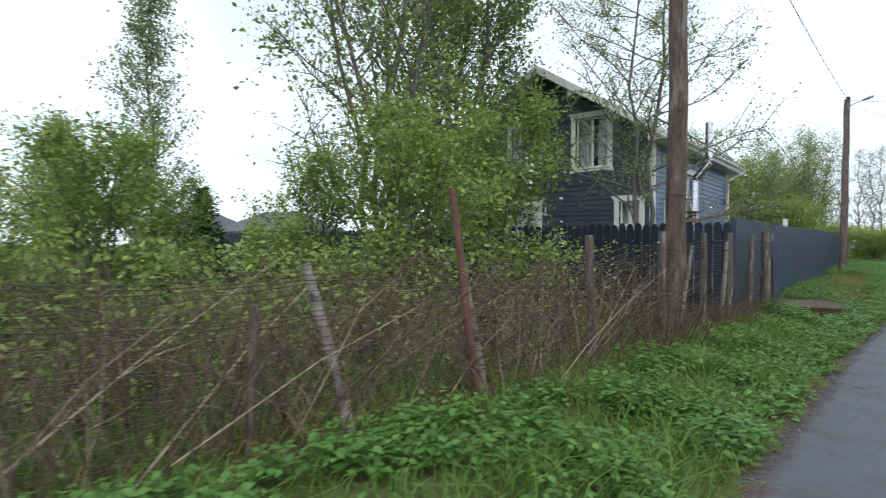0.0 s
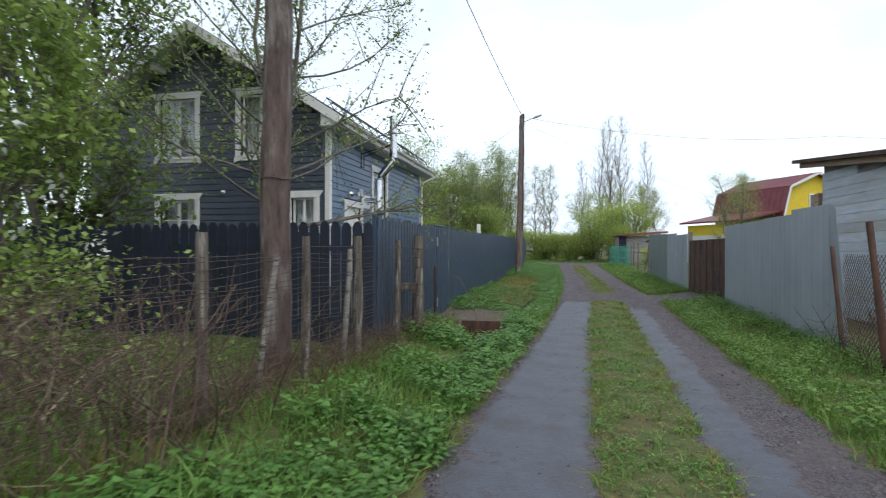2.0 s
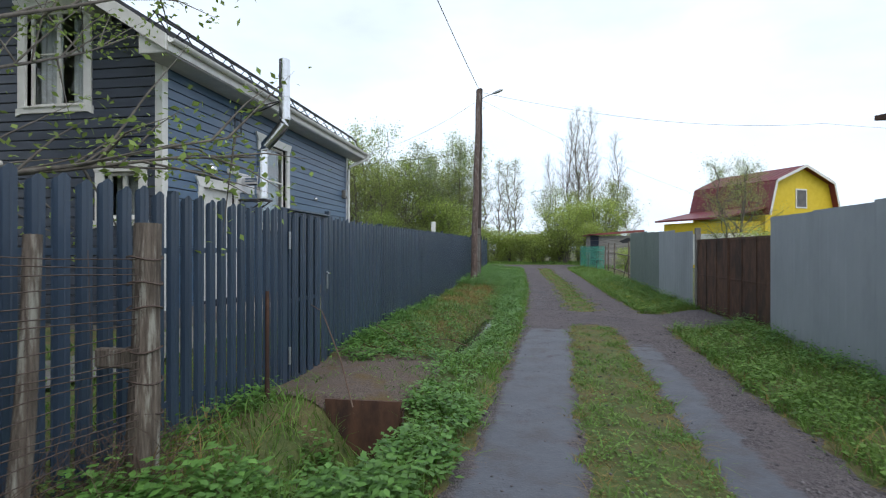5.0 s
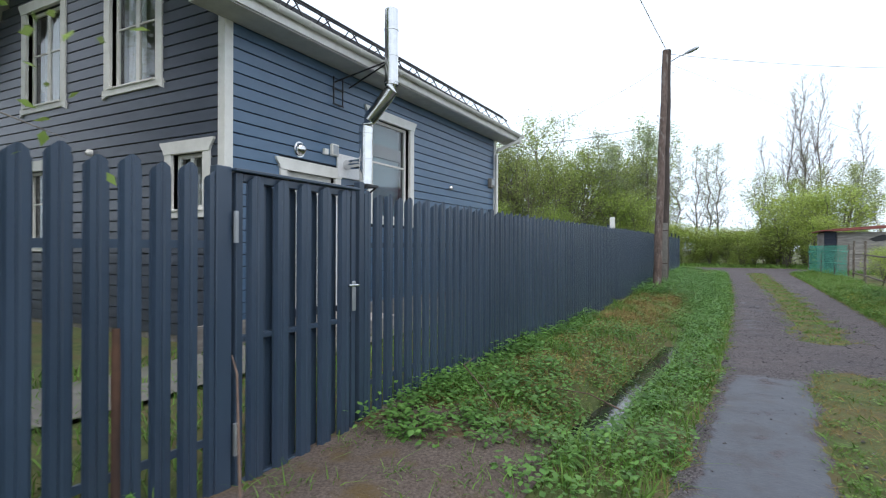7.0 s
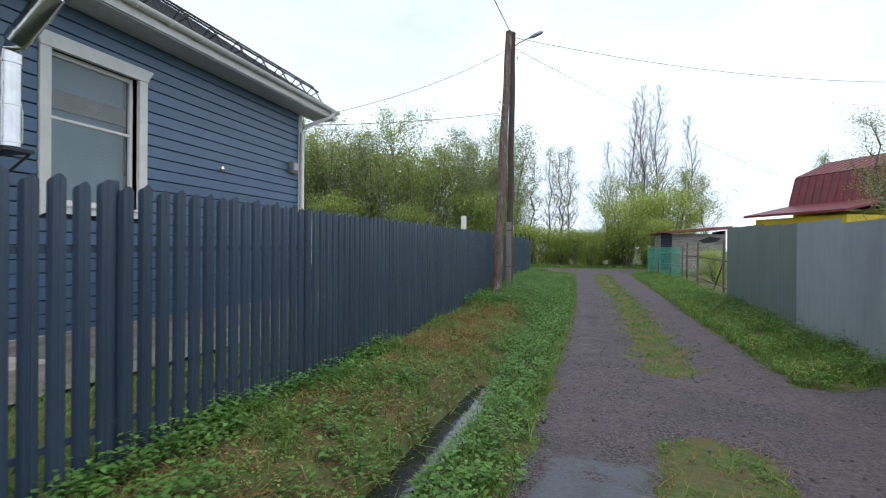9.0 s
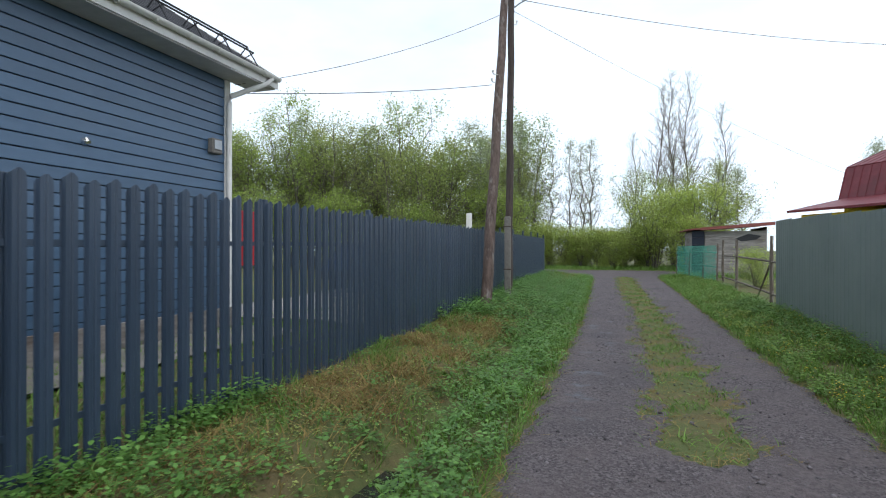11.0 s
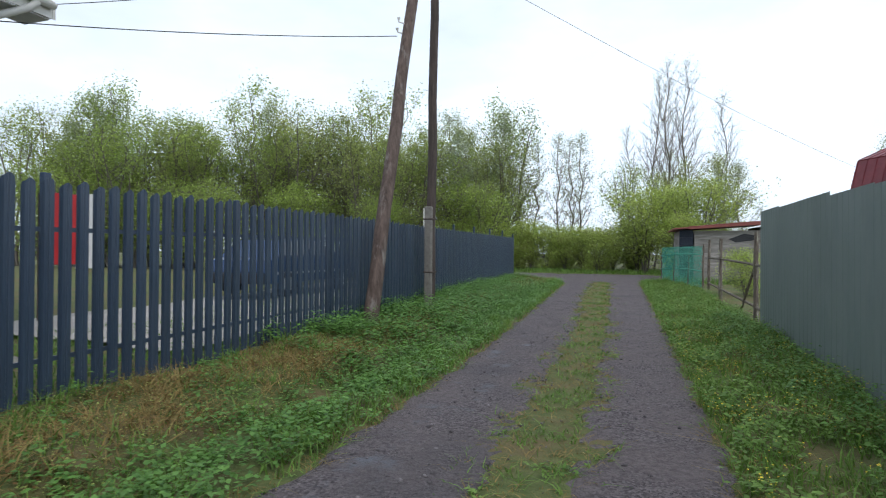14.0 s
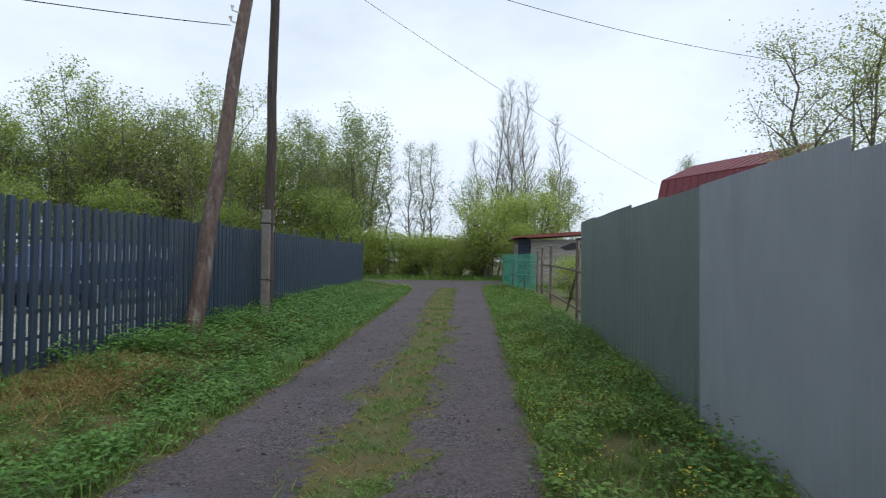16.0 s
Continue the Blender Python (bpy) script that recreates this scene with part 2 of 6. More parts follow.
M["dark"] = mat("dim_interior", (0.10, 0.10, 0.10), (0.16, 0.155, 0.15), 3, 0.9)
# blue-grey for the east window: the sky's reflection put into a colour
M["sky_tint"] = mat("sky_reflection_blue", (0.10, 0.17, 0.21), (0.14, 0.22, 0.26), 3, 0.6, stretch=(1, 1, 0.4))
M["curtain"] = mat("pale_curtain", (0.45, 0.46, 0.47), (0.60, 0.61, 0.62), 9, 0.9, stretch=(6, 6, 0.4))
M["water"] = mat("ditch_water", (0.015, 0.017, 0.018), (0.03, 0.03, 0.028), 4, 0.04, bump=0.03, spec=0.6)
M["foil"] = mat("white_insulation", (0.70, 0.70, 0.70), (0.82, 0.82, 0.82), 20, 0.4, bump=0.5)
M["car"] = mat("dark_blue_car_paint", (0.02, 0.05, 0.12), (0.03, 0.06, 0.14), 3, 0.2)
M["carglass"] = mat("tinted_car_glass", (0.05, 0.06, 0.07), (0.07, 0.08, 0.09), 3, 0.04, spec=1.0)
M["red"] = mat("red_plastic", (0.45, 0.02, 0.02), (0.55, 0.03, 0.03), 3, 0.4)
M["slate"] = mat("grey_slate_roof", (0.09, 0.095, 0.11), (0.14, 0.145, 0.16), 8, 0.8)


def road_mat():
    """Gravel and smooth worn asphalt, told apart by the mesh's own wear value and broken up by noise."""
    m = bpy.data.materials.new("gravel_and_worn_asphalt")
    m.use_nodes = True
    n, l = m.node_tree.nodes, m.node_tree.links
    b = n["Principled BSDF"]
    geo = n.new("ShaderNodeNewGeometry")

    def noise_of(scale, detail=6, rough=0.6):
        t = n.new("ShaderNodeTexNoise")
        t.inputs["Scale"].default_value, t.inputs["Detail"].default_value, t.inputs["Roughness"].default_value = scale, detail, rough
        l.new(geo.outputs["Position"], t.inputs["Vector"])
        return t.outputs["Fac"]

    def ramp(src, p0, c0, p1, c1):
        t = n.new("ShaderNodeValToRGB")
        t.color_ramp.elements[0].position, t.color_ramp.elements[1].position = p0, p1
        t.color_ramp.elements[0].color, t.color_ramp.elements[1].color = (*c0, 1), (*c1, 1)
        l.new(src, t.inputs[0])
        return t.outputs[0]

    def mix(fac, a, c):
        t = n.new("ShaderNodeMixRGB")
        l.new(fac, t.inputs[0])
        l.new(a, t.inputs[1])
        l.new(c, t.inputs[2])
        return t.outputs[0]

    def math_of(op, a, c):
        t = n.new("ShaderNodeMath")
        t.operation = op
        for i, v in enumerate((a, c)):
            if isinstance(v, (int, float)):
                t.inputs[i].default_value = v
            else:
                l.new(v, t.inputs[i])
        return t.outputs[0]
    vor = n.new("ShaderNodeTexVoronoi")
    vor.inputs["Scale"].default_value = 58
    l.new(geo.outputs["Position"], vor.inputs["Vector"])
    chips = ramp(vor.outputs["Color"], 0.15, (0.042, 0.034, 0.037), 0.85, (0.172, 0.148, 0.154))
    dirt = ramp(noise_of(20), 0.35, (0.088, 0.072, 0.074), 0.65, (0.160, 0.134, 0.137))
    gravel = mix(ramp(noise_of(1.6), 0.42, (0, 0, 0), 0.62, (1, 1, 1)), chips, dirt)
    gravel = mix(ramp(noise_of(0.55), 0.52, (0, 0, 0), 0.72, (0.75, 0.75, 0.75)), gravel, ramp(noise_of(40), 0.3, (0.045, 0.041, 0.046), 0.7, (0.092, 0.085, 0.092)))
    slab = ramp(noise_of(14), 0.3, (0.064, 0.069, 0.085), 0.7, (0.088, 0.094, 0.113))
    slab = mix(ramp(noise_of(1.9, 10, 0.72), 0.49, (0, 0, 0), 0.62, (0.95, 0.95, 0.95)), slab, ramp(noise_of(60), 0.3, (0.036, 0.033, 0.037), 0.7, (0.085, 0.079, 0.085)))
    at = n.new("ShaderNodeAttribute")
    at.attribute_name = "wear"
    wear = math_of("ADD", at.outputs["Fac"], math_of("MULTIPLY", math_of("SUBTRACT", noise_of(2.6, 9, 0.7), 0.5), 2.4))
    wf = ramp(wear, 0.36, (0, 0, 0), 0.66, (1, 1, 1))
    l.new(mix(wf, gravel, slab), b.inputs["Base Color"])
    rr = n.new("ShaderNodeMapRange")
    rr.inputs["To Min"].default_value, rr.inputs["To Max"].default_value = 0.88, 0.58
    l.new(wf, rr.inputs["Value"])
    l.new(rr.outputs[0], b.inputs["Roughness"])
    bp = n.new("ShaderNodeBump")
    bp.inputs["Distance"].default_value = 0.02
    st = n.new("ShaderNodeMapRange")
    st.inputs["To Min"].default_value, st.inputs["To Max"].default_value = 0.9, 0.2
    l.new(wf, st.inputs["Value"])
    l.new(st.outputs[0], bp.inputs["Strength"])
    l.new(math_of("ADD", vor.outputs["Distance"], noise_of(90)), bp.inputs["Height"])
    l.new(bp.outputs[0], b.inputs["Normal"])
    return m


M["road"] = road_mat()


# ---- mesh helpers ----
class Geo:
    """Collects boxes, tubes and prisms into one mesh."""

    def __init__(self):
        self.v, self.f = [], []

    def add(self, verts, faces):
        k = len(self.v)
        self.v += [tuple(p) for p in verts]
        self.f += [tuple(i + k for i in q) for q in faces]
        return self

    def box(self, x0, x1, y0, y1, z0, z1, c=0.0):
        """A box with its edges cut off by c."""
        if c <= 0:
            p = [(x, y, z) for z in (z0, z1) for y in (y0, y1) for x in (x0, x1)]
            return self.add(p, [(0, 2, 3, 1), (4, 5, 7, 6), (0, 1, 5, 4), (2, 6, 7, 3), (0, 4, 6, 2), (1, 3, 7, 5)])
        bm = bmesh.new()
        bmesh.ops.create_cube(bm, size=1)
        for q in bm.verts:
            q.co = Vector(((x0 + x1) / 2 + q.co.x * (x1 - x0), (y0 + y1) / 2 + q.co.y * (y1 - y0), (z0 + z1) / 2 + q.co.z * (z1 - z0)))
        bmesh.ops.bevel(bm, geom=bm.edges[:], offset=c, segments=1, affect="EDGES")
        bm.verts.index_update()
        self.add([q.co[:] for q in bm.verts], [[q.index for q in fc.verts] for fc in bm.faces])
        bm.free()
        return self

    def prism(self, outline, axis, a, b):
        """An outline in the plane across axis, drawn out from a to b."""
        def at(p, w):
            return {"x": (w, p[0], p[1]), "y": (p[0], w, p[1]), "z": (p[0], p[1], w)}[axis]
        n = len(outline)
        pts = [at(p, a) for p in outline] + [at(p, b) for p in outline]
        fc = [tuple(range(n))[::-1], tuple(range(n, 2 * n))] + [(i, (i + 1) % n, n + (i + 1) % n, n + i) for i in range(n)]
        return self.add(pts, fc)

    def tube(self, pts, radii, sides=8, cap=True):
        """A round bar along points."""
        pts = [Vector(p) for p in pts]
        if not hasattr(radii, "__len__"):
            radii = [radii] * len(pts)
        k, rings = len(self.v), []
        for i, p in enumerate(pts):
            d = (pts[min(i + 1, len(pts) - 1)] - pts[max(i - 1, 0)]).normalized()
            s = d.cross(Vector((0, 0, 1)) if abs(d.z) < 0.95 else Vector((0, 1, 0))).normalized()
            u = s.cross(d)
            for j in range(sides):
                a = 2 * math.pi * j / sides
                self.v.append(tuple(p + radii[i] * (math.cos(a) * s + math.sin(a) * u)))
        for i in range(len(pts) - 1):
            for j in range(sides):
                a, b = k + i * sides + j, k + i * sides + (j + 1) % sides
                self.f.append((a, a + sides, b + sides, b))
        if cap:
            self.f.append(tuple(k + j for j in range(sides)))
            e = k + (len(pts) - 1) * sides
            self.f.append(tuple(e + j for j in range(sides))[::-1])
        return self

    def mesh(self, name, smooth=False):
        me = bpy.data.meshes.new(name)
        me.from_pydata(self.v, [], self.f)
        bm = bmesh.new()
        bm.from_mesh(me)
        bmesh.ops.recalc_face_normals(bm, faces=bm.faces[:])
        bm.to_mesh(me)
        bm.free()
        if smooth:
            me.polygons.foreach_set("use_smooth", [True] * len(me.polygons))
            me.set_sharp_from_angle(angle=radians(42))
        return me


def part(name, g, material, parent=None, label="", smooth=False):
    """Links a Geo or a mesh as one object, under a thing or a part if given."""
    me = g.mesh(name, smooth) if isinstance(g, Geo) else g
    if not me.materials:
        me.materials.append(M[material])
    ob = new(name, me)
    if parent is not None:
        ob.parent = parent
    if label:
        ob["label"] = label
    return ob


def thing(name, label, category, at=(0, 0, 0), group="", kind=""):
    ob = new(name)
    ob.empty_display_size = 0.1
    ob.location = at
    return tagged(ob, label, category, group, kind)


def quick_mesh(name, verts, faces, material):
    """A large mesh from arrays; all faces have the same number of corners."""
    verts, faces = np.asarray(verts, np.float32), np.asarray(faces, np.int32)
    me = bpy.data.meshes.new(name)
    nf, k = faces.shape
    me.vertices.add(len(verts))
    me.vertices.foreach_set("co", verts.ravel())
    me.loops.add(nf * k)
    me.loops.foreach_set("vertex_index", faces.ravel())
    me.polygons.add(nf)
    me.polygons.foreach_set("loop_start", np.arange(0, nf * k, k, dtype=np.int32))
    me.update(calc_edges=True)
    me.materials.append(M[material])
    return me


# ---- ground ----
def lerp(y, ys, vs):
    return np.interp(y, ys, vs)


def road_left(y):
    return lerp(y, [-8, 0, 3.5, 8.6, 13.7, 19.2, 24, 30, 37, 44, 48], [-1.1, -0.85, -0.70, -0.50, -0.10, 0.20, 0.27, 0.33, 0.18, 0.0, -0.8])


def road_right(y):
    return lerp(y, [-8, 0, 9, 14.4, 20, 25, 38, 45, 49], [2.1, 2.2, 2.4, 2.62, 2.95, 2.98, 2.95, 2.85, 3.3])


def strip_left(y):
    return lerp(y, [-8, 8.7, 14, 19.5, 24.5, 32, 40, 46], [0.2, 0.54, 0.76, 1.12, 1.36, 1.40, 1.05, 1.05])


def strip_right(y):
    return lerp(y, [-8, 8.7, 14.1, 19.6, 24.7, 32, 40, 46], [1.05, 1.38, 1.66, 1.95, 2.05, 2.05, 1.80, 1.7])


def base_z(y):
    return lerp(y, [0, 28, 46, 54, 90], [0.0, 0.0, 0.27, 0.32, 0.4])


def ditch_x(y):
    return lerp(y, [11, 13, 16.8, 20, 25, 30, 34], [-1.2, -1.15, -0.82, -0.66, -0.58, -0.60, -0.6])


def smooth01(v):
    v = np.clip(v, 0, 1)
    return v * v * (3 - 2 * v)


def ground_z(x, y):
    x, y = np.asarray(x, float), np.asarray(y, float)
    z = base_z(y).copy() if hasattr(base_z(y), "copy") else base_z(y)
    left = road_left(y)
    bank = smooth01((left - 0.35 - x) / 1.3) * 0.17
    right = smooth01((x - road_right(y) - 0.2) / 1.0) * lerp(y, [12.5, 18.5], [-0.03, 0.10])
    on = smooth01((47 - y) / 2)
    z = z + (bank + right) * on
    amp = 0.38 * smooth01((y - 16.0) / 0.8) * smooth01((23.5 - y) / 2.5) + 0.13 * smooth01((y - 21) / 2) * smooth01((36 - y) / 9) + 0.5 * smooth01((y - 11.6) / 1.0) * (y < 13.62)
    z = z - amp * np.exp(-((x - ditch_x(y)) / (0.25 + 0.11 * (y < 13.7))) ** 2)
    rough = 0.03 * (np.sin(1.7 * x + 0.6 * y) * np.cos(1.3 * y - 0.5 * x) + 0.6 * np.sin(3.9 * x - 2.1 * y))
    off = np.maximum(smooth01((left - x) / 0.4), smooth01((x - road_right(y)) / 0.4))
    return z + rough * off


def grid_axis(*runs):
    out = []
    for a, b, s in runs:
        out += list(np.arange(a, b - 1e-6, s))
    return np.array(out + [runs[-1][1]])


gx = grid_axis((-900, -100, 80), (-100, -20, 8), (-20, -4, 0.8), (-4, -1.6, 0.1), (-1.6, 0.4, 0.05), (0.4, 6, 0.1), (6, 24, 1.0), (24, 100, 8), (100, 900, 80))
gy = grid_axis((-600, -60, 60), (-60, -6, 3), (-6, 12, 0.16), (12, 26, 0.1), (26, 50, 0.16), (50, 80, 1.0), (80, 200, 10), (200, 1400, 100))
GX, GY = np.meshgrid(gx, gy)
nx = len(gx)
gi = (np.arange(len(gy) - 1)[:, None] * nx + np.arange(nx - 1)[None, :]).ravel()
ground = new("ground", quick_mesh("ground", np.stack([GX, GY, ground_z(GX, GY)], -1).reshape(-1, 3), np.stack([gi, gi + 1, gi + nx + 1, gi + nx], 1), "soil"))
ground.data.polygons.foreach_set("use_smooth", [True] * len(ground.data.polygons))
tagged(ground, "grassy soil with brown patches beside the lane", "ground", kind="structure")


def wob(a, b, s=1.0):
    return 0.5 * np.sin(a * 2.3 * s + 1.3 * np.sin(b * 3.1 * s)) + 0.5 * np.sin(b * 4.7 * s + 1.7 * np.sin(a * 2.9 * s))


def sheet(name, xs, ys, keep, lift, material, label):
    X, Y = np.meshgrid(xs, ys)
    Z = ground_z(X, Y) + lift
    k = len(xs)
    i = (np.arange(len(ys) - 1)[:, None] * k + np.arange(k - 1)[None, :]).ravel()
    cx, cy = (X[:-1, :-1] + X[1:, 1:]) / 2, (Y[:-1, :-1] + Y[1:, 1:]) / 2
    i = i[keep(cx, cy).ravel()]
    used, inv = np.unique(np.stack([i, i + 1, i + k + 1, i + k], 1), return_inverse=True)
    ob = new(name, quick_mesh(name, np.stack([X, Y, Z], -1).reshape(-1, 3)[used], inv.reshape(-1, 4), material))
    return tagged(ob, label, name.split("_")[0], kind="structure")


def slab_at(x, y):
    """How far the wheel tracks are smooth old asphalt, up to the gravel gap."""
    u = (x - road_left(y)) / (strip_left(y) - road_left(y))
    left = smooth01((u - 0.02) / 0.2) * smooth01((1.12 - u) / 0.25) * smooth01((20.0 - y) / 1.2)
    v = x - strip_right(y)
    right = smooth01((v + 0.1) / 0.2) * smooth01((0.58 - v) / 0.3) * smooth01((19.0 - y) / 2.0)
    later = 0.32 * smooth01((u - 0.05) / 0.2) * smooth01((0.8 - u) / 0.3) * smooth01((y - 22) / 2) * smooth01((33 - y) / 3)
    return np.maximum(np.maximum(left, right), later) * 0.85


# the lane: a fine sheet that dips under the turf at its ragged edges
rx, ry = np.arange(-9, 5.0, 0.06), np.arange(-8, 54.6, 0.09)
RXX, RYY = np.meshgrid(rx, ry)


def depth_in(x, y):
    """Metres inside the bare part of the lane; negative under the turf."""
    d = np.minimum(x - road_left(y), road_right(y) - x)
    gap = smooth01((y - 19.9) / 0.7) * smooth01((22.9 - y) / 0.9) * 0.9
    s = np.maximum(strip_left(y) - x, x - strip_right(y)) + gap + smooth01((y - 45.2) / 1.2)
    s = s + (0.13 * wob(y * 0.9, x * 1.3, 1.7) + 0.13 * wob(x * 2.7, y * 2.2, 3.1)) * smooth01((y - 19) / 2)
    d = np.minimum(np.minimum(d, s), (49.5 - y))
    cross = np.minimum(np.minimum(y - 48.6 - 0.012 * np.minimum(x - 1, 0) ** 2, 53.2 - y), 4.3 - x)
    drive = np.minimum(np.minimum(x - 2.7, 4.4 - x), np.minimum(y - 19.7, 22.4 - y)) * 0.6
    d = np.maximum(np.maximum(d, cross), drive)
    return d + 0.05 * wob(x, y, 1.2) + 0.045 * wob(y * 1.3, x * 1.1, 3.7) + 0.03 * wob(x * 2.1, y * 1.7, 7.3)


DD = depth_in(RXX, RYY)
RZZ = ground_z(RXX, RYY) + np.clip(DD * 0.16, -0.05, 0.014) + 0.006 * wob(RXX, RYY, 2.1) * (DD > 0.1)
kx = len(rx)
ii = (np.arange(len(ry) - 1)[:, None] * kx + np.arange(kx - 1)[None, :])
ok = np.maximum(np.maximum(DD[:-1, :-1], DD[1:, 1:]), np.maximum(DD[1:, :-1], DD[:-1, 1:])) > -0.05
ii = ii[ok]
used, inv = np.unique(np.stack([ii, ii + 1, ii + kx + 1, ii + kx], 1), return_inverse=True)
road = new("road", quick_mesh("road", np.stack([RXX, RYY, RZZ], -1).reshape(-1, 3)[used], inv.reshape(-1, 4), "road"))
road.data.polygons.foreach_set("use_smooth", [True] * len(road.data.polygons))
road.data.attributes.new("wear", "FLOAT", "POINT").data.foreach_set("value", slab_at(RXX, RYY).ravel()[used].astype(np.float32))
tagged(road, "grey gravel lane with worn asphalt wheel tracks", "road", kind="structure")
sheet("ground_pad", np.arange(-2.2, -0.5, 0.07), np.arange(13.6, 16.6, 0.07),
      lambda x, y: (x < -0.75 + 0.12 * wob(x, y, 2)) & (y > 13.62) & (y < 16.05 + 0.2 * wob(y, x, 2)), 0.02, "padgravel", "brown gravel pad in front of the gate")
sheet("ground_parking", np.arange(-7.6, -2.7, 0.35), np.arange(27.2, 40, 0.4), lambda x, y: x > -9, 0.05, "paving", "pale paved yard behind the picket fence")
sheet("ground_path", np.arange(-5.3, -4.1, 0.3), np.arange(11.4, 26.4, 0.4), lambda x, y: x > -9, 0.05, "pathstone", "grey paved path beside the house")
wy = np.arange(15.9, 22.2, 0.2)
wv = np.concatenate([np.stack([ditch_x(wy) + s, wy, base_z(wy) + np.full_like(wy, -0.165)], 1) for s in (-0.25, 0.25)])
wk = np.arange(len(wy) - 1)
tagged(new("water", quick_mesh("water", wv, np.stack([wk, wk + 1, wk + 1 + len(wy), wk + len(wy)], 1), "water")), "dark still water in a narrow ditch", "water", kind="structure")


# ---- blue picket fence along the lane ----
FX = -2.2


def fence_x(y):
    return lerp(y, [10.7, 16, 30, 46.2], [-2.2, -2.2, -2.28, -2.52])


def fence_top(y):
    return float(lerp(y, [10.7, 17, 24, 30, 46.2], [1.93, 1.95, 2.03, 2.08, 2.16]))


def fence_foot(y):
    return float(ground_z(fence_x(y), y)) + 0.03


def picket_mesh():
    """A folded sheet-steel picket one metre high, facing +x, with a rounded top: flat back edges and a proud rib."""
    prof = [(-0.063, 0.0), (-0.050, 0.0), (-0.042, 0.023), (-0.012, 0.023), (-0.005, 0.016), (0.005, 0.016), (0.012, 0.023), (0.042, 0.023), (0.050, 0.0), (0.063, 0.0)]
    g = Geo()
    v, f, n = [], [], len(prof)
    for z in (0.0, 1.0):
        for off in (0.0, -0.003):
            v += [(d + off, u, z - (0.035 * (abs(u) / 0.066) ** 2 if z else 0)) for u, d in prof]
    for i in range(n - 1):
        f += [(i, i + 1, 2 * n + i + 1, 2 * n + i), (n + i, 3 * n + i, 3 * n + i + 1, n + i + 1), (2 * n + i, 2 * n + i + 1, 3 * n + i + 1, 3 * n + i)]
    f += [(0, 2 * n, 3 * n, n), (n - 1, 2 * n - 1, 4 * n - 1, 3 * n - 1)]
    return g.add(v, f).mesh("picket")


PICKET = picket_mesh()
road_fence = thing("picket_fence", "slate-blue steel picket fence with narrow gaps along the lane", "fence", (FX, 10.7, 0))


def place_part(ob, parent, x, y, z, rz=0.0, scale=(1, 1, 1)):
    ob.parent = parent
    p = parent.location
    ob.location = (x - p.x, y - p.y, z - p.z)
    ob.rotation_euler = (0, 0, radians(rz))
    ob.scale = scale
    return ob


GATE0, GATE1 = 14.16, 15.30
yy = 10.78
while yy < 46.2:
    if not (GATE0 - 0.06 < yy < GATE1 + 0.05):
        z0 = fence_foot(yy) + rng.uniform(-0.012, 0.012)
        top = fence_top(yy) + (0.018 if int(yy / 0.155) % 2 else -0.006) + rng.uniform(-0.006, 0.006)
        ob = part("picket", PICKET, "picket")
        place_part(ob, road_fence, float(fence_x(yy)) + 0.022, yy, z0, rng.uniform(-0.8, 0.8), (1, 0.93, top - z0))
    yy += 0.155
for a, b in ((10.7, GATE0 - 0.06), (GATE1 + 0.06, 30), (30, 46.2)):
    for h in (0.42, 1.50):
        g = Geo()
        xa, xb = float(fence_x(a)), float(fence_x(b))
        za, zb = fence_top(a) - 1.93 + h, fence_top(b) - 1.93 + h
        g.add([(x, y, z) for x, y, z in ((xa, a, za), (xa + 0.02, a, za), (xb + 0.02, b, zb), (xb, b, zb), (xa, a, za + 0.04), (xa + 0.02, a, za + 0.04), (xb + 0.02, b, zb + 0.04), (xb, b, zb + 0.04))],
              [(0, 1, 2, 3), (4, 7, 6, 5), (0, 4, 5, 1), (1, 5, 6, 2), (2, 6, 7, 3), (3, 7, 4, 0)])
        ob = part("rail", g, "picket", road_fence)
        ob.location = -road_fence.location
for y in [10.72, 12.4, GATE0 - 0.05, GATE1 + 0.05] + list(np.arange(18.0, 46.3, 2.35)):
    x = float(fence_x(y))
    near = abs(y - GATE0) < 0.1 or abs(y - GATE1) < 0.1
    g = Geo().box(-0.03, 0.03, -0.075 if y < 15 and near else -0.03, 0.03, 0, fence_top(y) - (0.06 if near else 0.10), 0.005)
    place_part(part("post", g, "picket"), road_fence, x - 0.02 + (0.04 if near else 0), y, fence_foot(y) - 0.08)

# gate
gate = thing("gate", "closed slate-blue steel picket gate with a lever handle", "gate", (FX + 0.01, GATE0, 0.12))
GW, GH = GATE1 - GATE0 - 0.04, 1.82
for a in ((0.0, 0.05, 0, GH), (GW - 0.05, GW, 0, GH)):
    part("frame_upright", Geo().box(0, 0.05, a[0], a[1], a[2], a[3], 0.005), "picket", gate)
for z, t in ((0.0, 0.05), (GH - 0.05, 0.05), (0.85, 0.035)):
    part("frame_rail", Geo().box(0, 0.045, 0.05, GW - 0.05, z, z + t, 0.005), "picket", gate)
for i in range(5):
    ob = part("picket", PICKET, "picket", gate)
    ob.location, ob.scale = (0.046, 0.14 + i * (GW - 0.28) / 4, 0.03), (1, 1.05, GH - 0.035)
for i in range(4):
    ob = part("back_picket", PICKET, "picket", gate)
    ob.location, ob.scale = (-0.02, 0.14 + (i + 0.5) * (GW - 0.28) / 4, 0.03), (1, 1.55, GH - 0.035)
part("hinge", Geo().tube([(0.06, -0.01, 1.42), (0.06, -0.01, 1.60)], 0.014), "galv", gate)
part("hinge", Geo().tube([(0.06, -0.01, 0.22), (0.06, -0.01, 0.40)], 0.014), "galv", gate)
